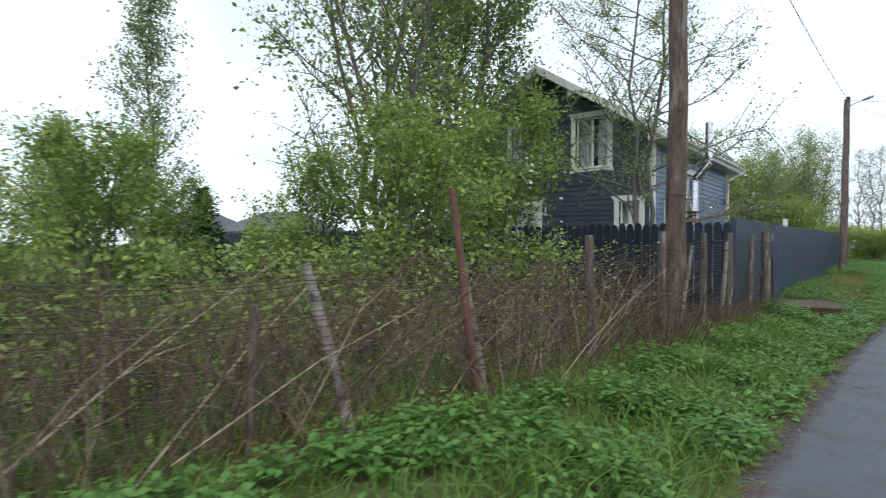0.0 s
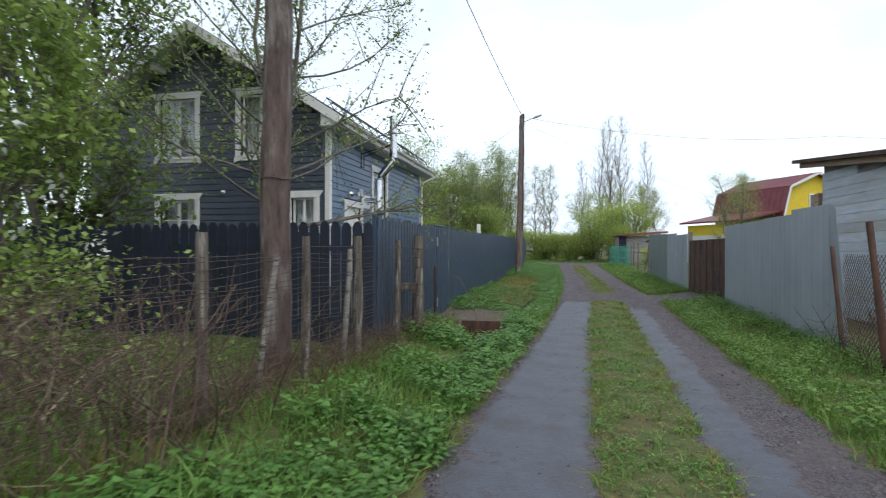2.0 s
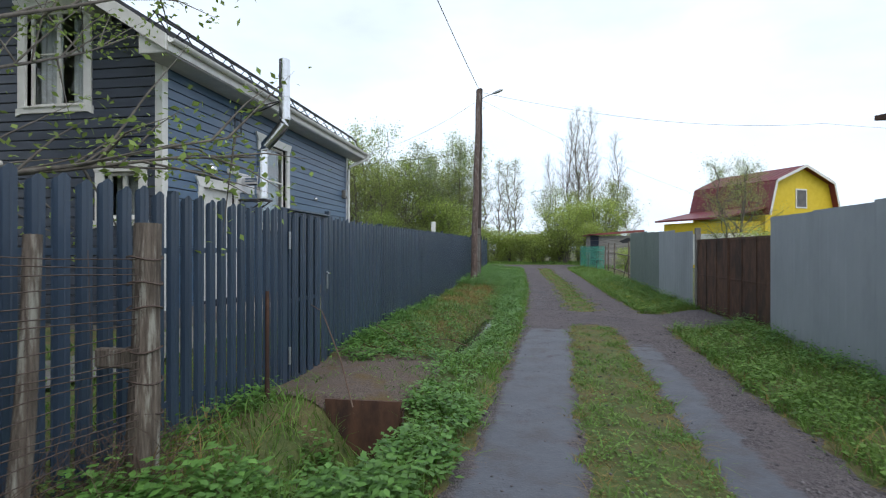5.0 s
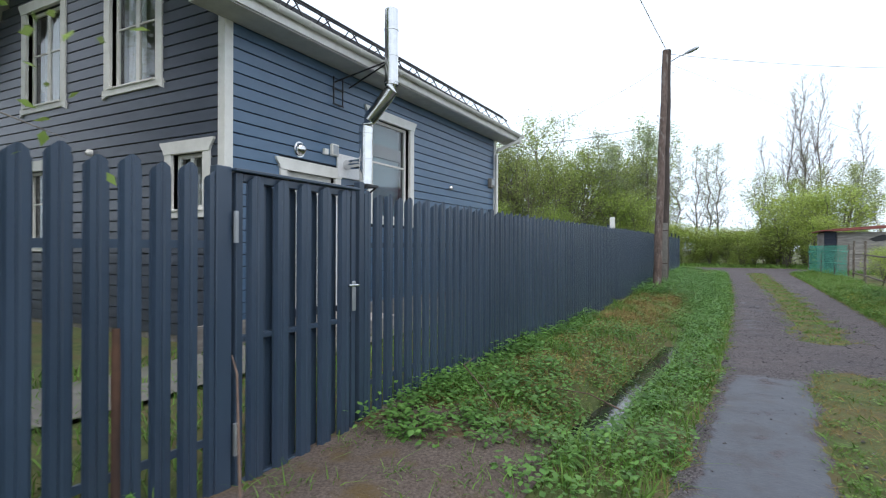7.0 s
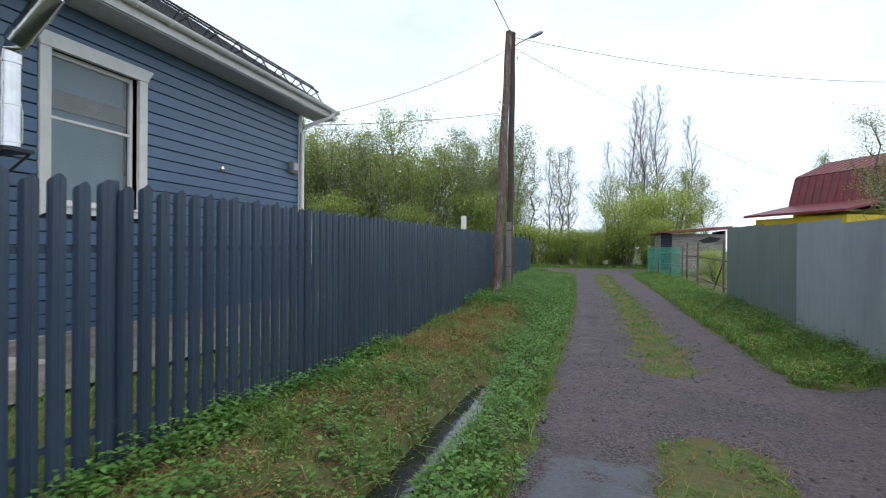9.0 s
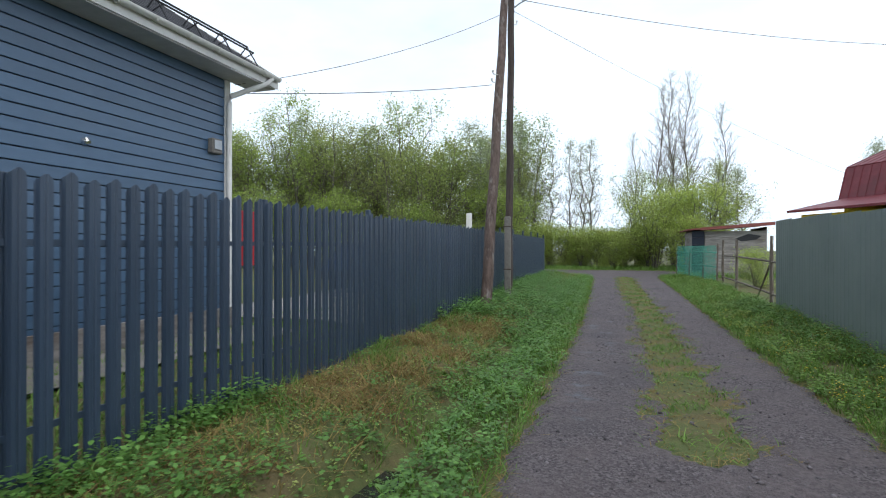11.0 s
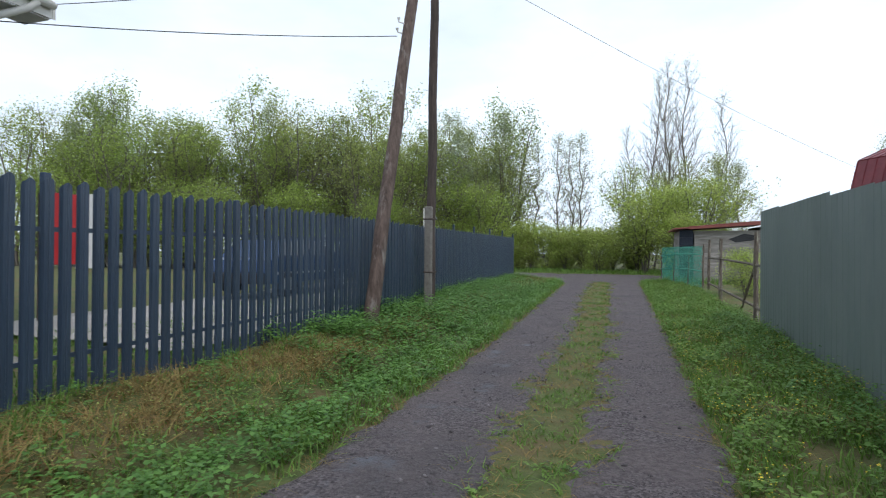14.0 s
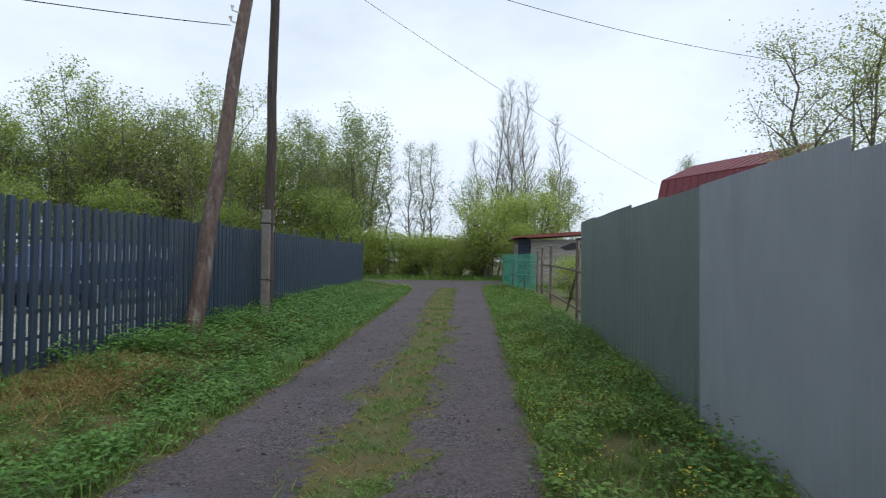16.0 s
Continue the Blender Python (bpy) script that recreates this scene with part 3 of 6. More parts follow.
part("lock_plate", Geo().box(0.05, 0.062, GW - 0.05, GW - 0.01, 0.93, 1.15, 0.004), "galv", gate, "steel lock plate")
part("handle", Geo().tube([(0.05, GW - 0.03, 1.12), (0.10, GW - 0.03, 1.12), (0.105, GW - 0.05, 1.122), (0.10, GW - 0.15, 1.125)], 0.010), "steel", gate, "steel lever handle", True)
part("cap_rail", Geo().box(-0.03, 0.075, -0.02, GW + 0.02, GH + 0.003, GH + 0.022, 0.004), "picket", gate)

# side fence of dark planks
side_fence = thing("plank_fence", "dark blue wooden plank fence with rounded tops beside the house", "fence", (FX, 10.72, 0))
g = Geo()
arc = [(-0.07, 0.0), (0.07, 0.0), (0.07, 0.94)] + [(0.07 * math.cos(a), 0.94 + 0.06 * math.sin(a)) for a in np.linspace(0.3, math.pi - 0.3, 5)] + [(-0.07, 0.94)]
PLANK = g.prism(arc, "y", -0.011, 0.011).mesh("plank")
xx = FX - 0.10
while xx > -24:
    z0 = float(ground_z(xx, 10.72)) + 0.04
    ob = part("plank", PLANK, "plankblue")
    place_part(ob, side_fence, xx, 10.70, z0, 0, (1, 1, 1.86 + 0.02 * rng.uniform(-1, 1) - z0))
    xx -= 0.16
for h in (0.45, 1.45):
    ob = part("rail", Geo().box(-24, FX - 0.03, 10.715, 10.755, h, h + 0.08), "plankblue", side_fence)
    ob.location = -side_fence.location
for x in np.arange(-2.4, -24, -2.5):
    place_part(part("post", Geo().box(-0.04, 0.04, -0.04, 0.04, 0, 1.7), "plankblue"), side_fence, float(x), 10.80, 0.0)


# ---- blue house ----
HX0, HX1, HY0, HY1 = -13.4, -5.77, 17.1, 26.45
WALL0, EAVE = 0.25, 4.95
RIDGE_X, RIDGE_Z = (HX0 + HX1) / 2, 7.36
SLOPE = (RIDGE_Z - EAVE) / (HX1 - RIDGE_X)
house = thing("house", "blue clapboard house with south gable tinted for shade, white trim and dark roof", "house", (HX1, HY0, 0))
ROW = 0.1685


def hpart(name, g, material, label="", smooth=False):
    ob = part(name, g, material, house, label, smooth)
    ob.location = -house.location
    return ob


def sub(name, g, material, parent, label="", smooth=False):
    return part(name, g, material, parent, label, smooth)


def clap_mesh(n_axis):
    """A clapboard one metre long: thick lower lip, thin upper edge."""
    sec = [(0.0, 0.0), (0.022, 0.0), (0.026, 0.006), (0.026, ROW - 0.019), (0.002, ROW - 0.009)]
    g = Geo()
    if n_axis == "x":
        g.add([(d, u, z) for u in (0, 1) for d, z in sec], [(0, 1, 2, 3, 4), (9, 8, 7, 6, 5)] + [(i, 5 + i, 5 + (i + 1) % 5, (i + 1) % 5) for i in range(5)])
    else:
        g.add([(u, -d, z) for u in (0, 1) for d, z in sec], [(0, 1, 2, 3, 4), (9, 8, 7, 6, 5)] + [(i, 5 + i, 5 + (i + 1) % 5, (i + 1) % 5) for i in range(5)])
    return g.mesh("clapboard")


CLAP_E, CLAP_S = clap_mesh("x"), clap_mesh("y")


def spans(lo, hi, cuts):
    out = [(lo, hi)]
    for a, b in cuts:
        nxt = []
        for p, q in out:
            if b <= p or a >= q:
                nxt.append((p, q))
            else:
                if a - p > 0.03:
                    nxt.append((p, a))
                if q - b > 0.03:
                    nxt.append((b, q))
        out = nxt
    return out


# openings as (u0, u1, z0, z1): along y on the east wall, along x on the south gable
EAST = [(18.22, 19.36, 0.55, 2.72), (20.45, 21.80, 2.10, 4.02)]
SOUTH = [(-10.95, -9.80, 4.02, 5.72), (-8.38, -7.22, 4.02, 5.72), (-6.85, -6.17, 2.05, 2.86), (-10.95, -9.80, 1.55, 2.86)]


def pad(o, w=0.15):
    return (o[0] - w, o[1] + w, o[2] - w * 0.8, o[3] + w)


def roof_z(x):
    return EAVE + SLOPE * (min(HX1 - x, x - HX0))


z = WALL0
while z < EAVE + 0.1:
    cuts = [(pad(o)[0], pad(o)[1]) for o in EAST if pad(o)[2] < z + ROW / 2 < pad(o)[3]]
    for a, b in spans(HY0 + 0.07, HY1 - 0.07, cuts):
        ob = hpart("clapboard", CLAP_E, "siding")
        ob.location = Vector((HX1, a, z)) - house.location
        ob.scale = (1, b - a, 1)
    z += ROW
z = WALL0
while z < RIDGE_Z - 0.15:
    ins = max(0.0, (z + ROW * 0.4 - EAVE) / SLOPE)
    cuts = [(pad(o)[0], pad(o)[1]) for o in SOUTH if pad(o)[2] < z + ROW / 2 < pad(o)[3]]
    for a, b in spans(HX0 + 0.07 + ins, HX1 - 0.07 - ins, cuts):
        # south boards use the siding copy with shade in its colour
        ob = hpart("clapboard", CLAP_S, "siding_shaded")
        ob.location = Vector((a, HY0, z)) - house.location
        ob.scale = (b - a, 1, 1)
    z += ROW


def wall_cells(lo, hi, zlo, zhi, holes):
    """Rectangles that cover the wall but for its holes."""
    us = sorted({lo, hi, *[h for o in holes for h in o[:2]]})
    out = []
    for a, b in zip(us, us[1:]):
        zs = sorted((o[2], o[3]) for o in holes if o[0] < (a + b) / 2 < o[1])
        z = zlo
        for p, q in zs:
            out.append((a, b, z, p))
            z = q
        out.append((a, b, z, zhi))
    return out


for a, b, p, q in wall_cells(HY0, HY1, 0.0, EAVE, EAST):
    hpart("wall_panel", Geo().box(HX1 - 0.2, HX1 - 0.002, a, b, p, q), "groove")
for a, b, p, q in wall_cells(HX0, HX1 - 0.2, 0.0, EAVE, [(o[0], o[1], o[2], min(o[3], EAVE)) for o in SOUTH]):
    if q - p > 0.01:
        hpart("wall_panel", Geo().box(a, b, HY0 + 0.002, HY0 + 0.2, p, q), "groove")
up = [o for o in SOUTH if o[3] > EAVE]
for a, b, p, q in wall_cells(-11.6, -6.6, EAVE, 5.9, [(o[0], o[1], EAVE, o[3]) for o in up]):
    if q - p > 0.01:
        hpart("wall_panel", Geo().box(a, b, HY0 + 0.002, HY0 + 0.2, p, min(q, roof_z(a if a < RIDGE_X else b) - 0.05, 5.9)), "groove")
g = Geo().prism([(-11.6, 5.9), (-7.6, 5.9), (RIDGE_X, RIDGE_Z - 0.1)], "y", HY0 + 0.002, HY0 + 0.2)
hpart("wall", g, "groove")
hpart("wall", Geo().prism([(HX0, 0), (HX1 - 0.2, 0), (HX1 - 0.2, EAVE), (RIDGE_X, RIDGE_Z - 0.1), (HX0, EAVE)], "y", HY1 - 0.2, HY1), "siding")
hpart("wall", Geo().box(HX0, HX0 + 0.2, HY0 + 0.2, HY1 - 0.2, 0, EAVE), "siding")
hpart("floor_slab", Geo().box(HX0 + 0.2, HX1 - 0.2, HY0 + 0.2, HY1 - 0.2, 3.35, 3.6), "dark")
hpart("plinth", Geo().box(HX0 - 0.01, HX1 + 0.01, HY0 - 0.01, HY1 + 0.01, -0.1, WALL0), "polegrey", "grey concrete plinth")
# corner boards
hpart("corner_board", Geo().box(HX1 - 0.10, HX1 + 0.045, HY0 - 0.045, HY0 + 0.10, WALL0, EAVE + 0.05, 0.008), "white", "white corner board")
hpart("corner_board", Geo().box(HX1 - 0.10, HX1 + 0.045, HY1 - 0.10, HY1 + 0.045, WALL0, EAVE + 0.05, 0.008), "white", "white corner board")
hpart("corner_board", Geo().box(HX0 - 0.045, HX0 + 0.10, HY0 - 0.045, HY0 + 0.10, WALL0, EAVE + 0.05, 0.008), "white", "white corner board")

# roof: two slabs with overhangs
OX, OY0, OY1, TH = 0.52, 0.62, 0.75, 0.16
for sgn in (1, -1):
    ex = HX1 + OX if sgn > 0 else HX0 - OX
    ez = EAVE - SLOPE * OX
    out = [(ex, ez + 0.14), (RIDGE_X, RIDGE_Z + 0.14), (RIDGE_X, RIDGE_Z + 0.14 + TH), (ex, ez + 0.14 + TH * 0.7)]
    hpart("roof", Geo().prism(out, "y", HY0 - OY0, HY1 + OY1), "roof", "dark shingle roof slope")
    out = [(ex - sgn * 0.02, ez + 0.10), (RIDGE_X, RIDGE_Z + 0.10), (RIDGE_X, RIDGE_Z + 0.138), (ex - sgn * 0.02, ez + 0.138)]
    hpart("soffit", Geo().prism(out, "y", HY0 - OY0 + 0.02, HY1 + OY1 - 0.02), "soffit", "pale soffit")
    # barge boards, cut upright at the ridge
    for y0 in (HY0 - OY0 - 0.045, HY1 + OY1 + 0.003):
        out = [(ex + sgn * 0.02, ez + 0.02), (RIDGE_X, RIDGE_Z + 0.03), (RIDGE_X, RIDGE_Z + 0.30), (ex + sgn * 0.02, ez + 0.27)]
        hpart("barge_board", Geo().prism(out, "y", y0, y0 + 0.04), "white", "white barge board")
    if sgn > 0:
        hpart("fascia", Geo().box(ex + 0.002, ex + 0.03, HY0 - OY0 + 0.01, HY1 + OY1 - 0.01, ez + 0.02, ez + 0.25), "white", "white fascia board")
# flat boxed soffit under the east eave
hpart("soffit_board", Geo().box(HX1 + 0.03, HX1 + OX, HY0 - OY0 + 0.03, HY1 + OY1 - 0.03, EAVE - SLOPE * OX + 0.0, EAVE - SLOPE * OX + 0.018), "soffit", "pale soffit board")
for y in (HY0 - OY0 + 0.03, HY1 + OY1 - 0.07):
    hpart("cornice_return", Geo().prism([(HX1 + 0.03, EAVE - SLOPE * OX + 0.018), (HX1 + OX, EAVE - SLOPE * OX + 0.018), (HX1 + 0.03, EAVE + 0.12)], "y", y, y + 0.04), "white", "white cornice return")
# shingle courses
g = Geo()
L = math.hypot(HX1 + OX - RIDGE_X, RIDGE_Z - (EAVE - SLOPE * OX))
for i in range(1, 16):
    f = i / 16
    x = HX1 + OX + (RIDGE_X - HX1 - OX) * f
    zz = EAVE - SLOPE * OX + 0.14 + TH * (0.7 + 0.3 * f) + (RIDGE_Z - (EAVE - SLOPE * OX)) * f
    g.prism([(x, zz - 0.01), (x - 0.25, zz - 0.01 + SLOPE * 0.25), (x - 0.02, zz + 0.012 + SLOPE * 0.02), (x + 0.003, zz + 0.012)], "y", HY0 - OY0, HY1 + OY1)
hpart("shingle_layer", g, "roof")
# gutter and downpipe
GXC, GZC = HX1 + OX + 0.085, EAVE - SLOPE * OX + 0.20
arc = [(GXC + 0.065 * math.cos(a), GZC + 0.065 * math.sin(a)) for a in np.linspace(math.pi, 2 * math.pi, 9)]
arc += [(GXC + 0.058 * math.cos(a), GZC + 0.058 * math.sin(a)) for a in np.linspace(2 * math.pi, math.pi, 9)]
gutter = hpart("gutter", Geo().prism(arc, "y", HY0 - OY0 + 0.0, HY1 + OY1 - 0.02), "white", "white half-round gutter")
for y in np.arange(HY0 - 0.3, HY1 + 0.7, 0.62):
    g = Geo().tube([(GXC - 0.07, y, GZC + 0.03), (GXC - 0.068, y, GZC - 0.03), (GXC - 0.04, y, GZC - 0.068), (GXC + 0.04, y, GZC - 0.066), (GXC + 0.074, y, GZC)], 0.011, 5)
    sub("gutter_bracket", g, "white", gutter)
g = Geo().tube([(GXC, HY1 + 0.5, GZC - 0.05), (GXC - 0.02, HY1 + 0.42, GZC - 0.16), (HX1 + 0.12, HY1 - 0.05, GZC - 0.50), (HX1 + 0.10, HY1 - 0.06, GZC - 0.62), (HX1 + 0.10, HY1 - 0.06, 0.2)], 0.048, 10)
hpart("downpipe", g, "white", "white downpipe", True)
# snow guard
guard = hpart("snow_guard", Geo().tube([(HX1 + 0.06, HY0 - 0.3, EAVE + 0.47), (HX1 + 0.06, HY1 + 0.5, EAVE + 0.47)], 0.017, 6), "black", "black tubular snow guard")
sub("rail", Geo().tube([(HX1 + 0.20, HY0 - 0.3, EAVE + 0.34), (HX1 + 0.20, HY1 + 0.5, EAVE + 0.34)], 0.017, 6), "black", guard)
for y in np.arange(HY0 - 0.25, HY1 + 0.5, 0.72):
    g = Geo().tube([(HX1 + 0.32, y, EAVE + 0.05), (HX1 + 0.06, y, EAVE + 0.47), (HX1 - 0.14, y, EAVE + 0.27)], 0.014, 5).tube([(HX1 + 0.20, y, EAVE + 0.33), (HX1 - 0.06, y, EAVE + 0.23)], 0.011, 5)
    sub("bracket", g, "black", guard)
# purlin ends under the barge boards
for x in (-6.75, -8.35, -10.8, -12.4):
    zt = RIDGE_Z + 0.08 - SLOPE * abs(x - RIDGE_X)
    hpart("purlin_end", Geo().box(x - 0.07, x + 0.07, HY0 - OY0 + 0.05, HY0 - 0.03, zt - 0.24, zt - 0.05, 0.008), "white", "white painted purlin end")


def window(o, axis, kind="window", ears=True):
    """A white casing with a head board whose ends flare out, a sill, a sash and two panes."""
    u0, u1, z0, z1 = o

    def B(g, a, b, p, q, d0, d1, c=0.006):
        if axis == "x":
            return g.box(HX1 + d0, HX1 + d1, a, b, p, q, c)
        return g.box(a, b, HY0 - d1, HY0 - d0, p, q, c)

    def P(g, outl, d0, d1):
        if axis == "x":
            return g.prism(outl, "x", HX1 + d0, HX1 + d1)
        return g.prism(outl, "y", HY0 - d1, HY0 - d0)
    w = 0.15
    g = Geo()
    B(g, u0 - w, u0, z0 - 0.02, z1, 0, 0.055)
    B(g, u1, u1 + w, z0 - 0.02, z1, 0, 0.055)
    P(g, [(u0 - w, z1), (u1 + w, z1), (u1 + w + 0.02, z1 + 0.06), (u1 + w + 0.09, z1 + w), (u1 + w + 0.09, z1 + w + 0.03), (u0 - w - 0.09, z1 + w + 0.03), (u0 - w - 0.09, z1 + w), (u0 - w - 0.02, z1 + 0.06)], 0, 0.065)
    for a, b in ((u0 - w, u0), (u1, u1 + w)):
        for d0, d1 in ((-0.10, 0.0),):
            B(g, a if a > u1 - 0.01 else b - 0.02, a + 0.02 if a > u1 - 0.01 else b, z0, z1, d0, d1, 0)
    win = hpart(kind, g, "white", "white wooden casing with flared head")
    if kind == "window":
        g = Geo()
        P(g, [(u0 - w - 0.03, z0 - 0.02), (u0 - w - 0.03, z0 - 0.16), (u0 - w + 0.08, z0 - 0.11), (u1 + w - 0.08, z0 - 0.11), (u1 + w + 0.03, z0 - 0.16), (u1 + w + 0.03, z0 - 0.02)], 0, 0.06)
        B(g, u0 - 0.02, u1 + 0.02, z0 - 0.02, z0 + 0.012, -0.1, 0.085)
        sub("sill", g, "white", win)
        sash = Geo()
        s = 0.06
        B(sash, u0 + 0.021, u0 + 0.021 + s, z0 + 0.013, z1, -0.10, -0.05)
        B(sash, u1 - 0.021 - s, u1 - 0.021, z0 + 0.013, z1, -0.10, -0.05)
        B(sash, u0 + 0.02 + s, u1 - 0.02 - s, z0 + 0.013, z0 + 0.013 + s, -0.10, -0.05)
        B(sash, u0 + 0.02 + s, u1 - 0.02 - s, z1 - s, z1, -0.10, -0.05)
        if axis == "y":
            mu = (u0 + u1) / 2
            B(sash, mu - 0.04, mu + 0.04, z0 + s, z1 - s, -0.10, -0.048)
            if z1 - z0 > 1.2:
                B(sash, mu + 0.04, u1 - 0.02 - s, z0 + (z1 - z0) * 0.55, z0 + (z1 - z0) * 0.55 + 0.025, -0.09, -0.055, 0.003)
                B(sash, u0 + 0.02 + s, mu - 0.04, z0 + (z1 - z0) * 0.55, z0 + (z1 - z0) * 0.55 + 0.025, -0.09, -0.055, 0.003)
        else:
            B(sash, u0 + 0.02 + s, u1 - 0.02 - s, z0 + (z1 - z0) * 0.56, z0 + (z1 - z0) * 0.56 + 0.035, -0.09, -0.055, 0.003)
        sub("sash", sash, "white", win)
        g = Geo()
        B(g, u0 + 0.03, u1 - 0.03, z0 + 0.03, z1 - 0.03, -0.078, -0.072, 0)
        pane = sub("pane", g, "glass", win, "clear glass")
        pane.visible_shadow = False
        g = Geo()
        if axis == "y":
            for a, b in ((u0 + 0.03, u0 + 0.46), (u1 - 0.46, u1 - 0.03)):
                k = 7
                pts = [(a + (b - a) * i / k, -0.26 - 0.02 * (i % 2)) for i in range(k + 1)]
                for (pa, da), (pb, db) in zip(pts, pts[1:]):
                    g.add([(pa, HY0 - da, z0), (pb, HY0 - db, z0), (pb, HY0 - db, z1), (pa, HY0 - da, z1)], [(0, 1, 2, 3)])
        else:
            # panel behind the east pane, tinted like sky mirrored in the glass
            B(g, u0, u1, z0, z1, -0.27, -0.255, 0)
        sub("curtain", g, "curtain" if axis == "y" else "sky_tint", win)
    else:
        g = Geo()
        B(g, u0 + 0.02, u1 - 0.02, z0, z1, -0.08, -0.03, 0)
        for k in range(2):
            B(g, u0 + 0.16, u1 - 0.16, z0 + 0.2 + k * 1.0, z0 + 1.0 + k * 0.98, -0.03, -0.018, 0.004)
        sub("door_leaf", g, "white", win)
    return win


window(EAST[0], "x", "door")
window(EAST[1], "x")
for o in SOUTH:
    window(o, "y")
hpart("terrace_edge", Geo().box(HX1 + 0.30, HX1 + 0.36, 16.4, 17.98, 0.1, 0.55, 0.006).box(HX1 + 0.30, HX1 + 0.36, 19.62, 26.4, 0.1, 0.55, 0.006), "oldboard", "pale timber terrace edge")
hpart("porch_step", Geo().box(HX1 + 0.012, HX1 + 1.2, 18.0, 19.6, 0.0, 0.42, 0.01), "oldboard", "wooden door step")

# flue on the east wall
flue = thing("flue_pipe", "polished stainless steel flue pipe with an elbow on the wall", "flue pipe", (-5.26, 19.6, 2.5))
fo = Vector((-5.26, 19.6, 2.5))


def fpart(name, g, material, label="", smooth=False, parent=None):
    ob = part(name, g, material, parent or flue, label, smooth)
    if parent is None:
        ob.location = -fo
    return ob


fpart("lower_pipe", Geo().tube([(-5.26, 19.6, 2.62), (-5.26, 19.6, 3.52)], 0.115, 18), "steel", smooth=True)
fpart("elbow", Geo().tube([(-5.26, 19.6, 3.50), (-5.25, 19.605, 3.62), (-5.20, 19.62, 3.72), (-4.90, 19.70, 4.10), (-4.83, 19.72, 4.20), (-4.82, 19.725, 4.32)], 0.118, 18), "steel", smooth=True)
fpart("upper_pipe", Geo().tube([(-4.82, 19.725, 4.30), (-4.82, 19.725, 5.50)], 0.115, 18), "steel", smooth=True)
fpart("cap", Geo().tube([(-4.82, 19.725, 5.50), (-4.82, 19.725, 5.58), (-4.82, 19.725, 5.60)], [0.115, 0.115, 0.085], 18), "steel", smooth=True)
for p in ((-5.26, 19.6, 2.66), (-5.26, 19.6, 3.05), (-5.26, 19.6, 3.49), (-4.82, 19.725, 4.34), (-4.82, 19.725, 4.78), (-4.82, 19.725, 5.22)):
    fpart("band", Geo().tube([p, (p[0], p[1], p[2] + 0.03)], 0.123, 18), "steel", smooth=True)
for f in (0.2, 0.8):
    a, b = Vector((-5.20, 19.62, 3.72)), Vector((-4.90, 19.70, 4.10))
    p = a.lerp(b, f)
    d = (b - a).normalized() * 0.015
    fpart("band", Geo().tube([p - d, p + d], 0.126, 18), "steel", smooth=True)
fpart("shelf_bracket", Geo().box(-5.75, -5.10, 19.44, 19.76, 2.56, 2.60, 0.004).tube([(-5.74, 19.46, 2.2), (-5.15, 19.46, 2.56)], 0.015, 6).tube([(-5.74, 19.74, 2.2), (-5.15, 19.74, 2.56)], 0.015, 6), "black", "black steel bracket")
fpart("stay", Geo().tube([(-5.74, 19.35, 4.38), (-4.94, 19.70, 4.70)], 0.014, 6), "black")
fpart("stay", Geo().tube([(-5.74, 19.75, 4.38), (-4.92, 19.75, 4.70)], 0.014, 6), "black")
g = Geo()
for y in (19.28, 19.52):
    g.tube([(-5.70, y, 3.98), (-5.70, y, 4.46)], 0.013, 6)
for zz in (3.99, 4.25):
    g.tube([(-5.70, 19.26, zz), (-5.70, 19.54, zz)], 0.013, 6)
fpart("wall_bracket", g, "black", "black ladder-shaped wall bracket")
fpart("inlet", Geo().tube([(-5.74, 19.62, 2.98), (-5.60, 19.62, 2.98), (-5.34, 19.6, 2.98)], 0.085, 14), "steel", smooth=True)
fpart("insulation", Geo().box(-5.742, -5.70, 19.40, 20.10, 2.75, 3.16, 0.01), "foil", "white insulation panel")

ball = thing("vent_hood", "round steel vent hood on the blue wall", "vent", (HX1 + 0.03, 18.5, 3.08))
rings = [(0.105 * math.sin(a), 0.11 * math.cos(a)) for a in np.linspace(0.05, math.pi / 2, 6)]
part("hood", Geo().tube([(d, 0, 0) for r, d in rings[::-1]], [r for r, d in rings[::-1]], 16), "steel", ball, smooth=True)
part("flange", Geo().tube([(-0.01, 0, 0), (0.008, 0, 0)], 0.125, 16), "steel", ball, smooth=True)
b1 = thing("junction_box", "small white junction box on the blue wall", "electrical box", (HX1 + 0.03, 19.10, 3.14))
part("box_body", Geo().box(-0.01, 0.05, -0.05, 0.05, -0.05, 0.05, 0.008), "white", b1)
b2 = thing("intercom_box", "white framed grey box on the blue wall", "electrical box", (HX1 + 0.03, 19.32, 3.20))
part("box_body", Geo().box(-0.01, 0.06, -0.09, 0.09, -0.10, 0.10, 0.012), "white", b2)
part("grille", Geo().box(0.06, 0.066, -0.065, 0.065, -0.075, 0.075, 0.002), "galv", b2)
b3 = thing("wall_vent", "small steel vent cap on the blue wall", "vent", (HX1 + 0.03, 23.65, 2.99))
part("hood", Geo().tube([(-0.01, 0, 0), (0.04, 0, 0), (0.07, 0, -0.02)], [0.06, 0.055, 0.03], 12), "steel", b3, smooth=True)
b4 = thing("meter_box", "grey-white electrical meter box near the house corner", "electrical box", (HX1 + 0.03, 26.05, 3.36))
part("box_body", Geo().box(-0.01, 0.11, -0.12, 0.12, -0.13, 0.13, 0.015), "polegrey", b4)
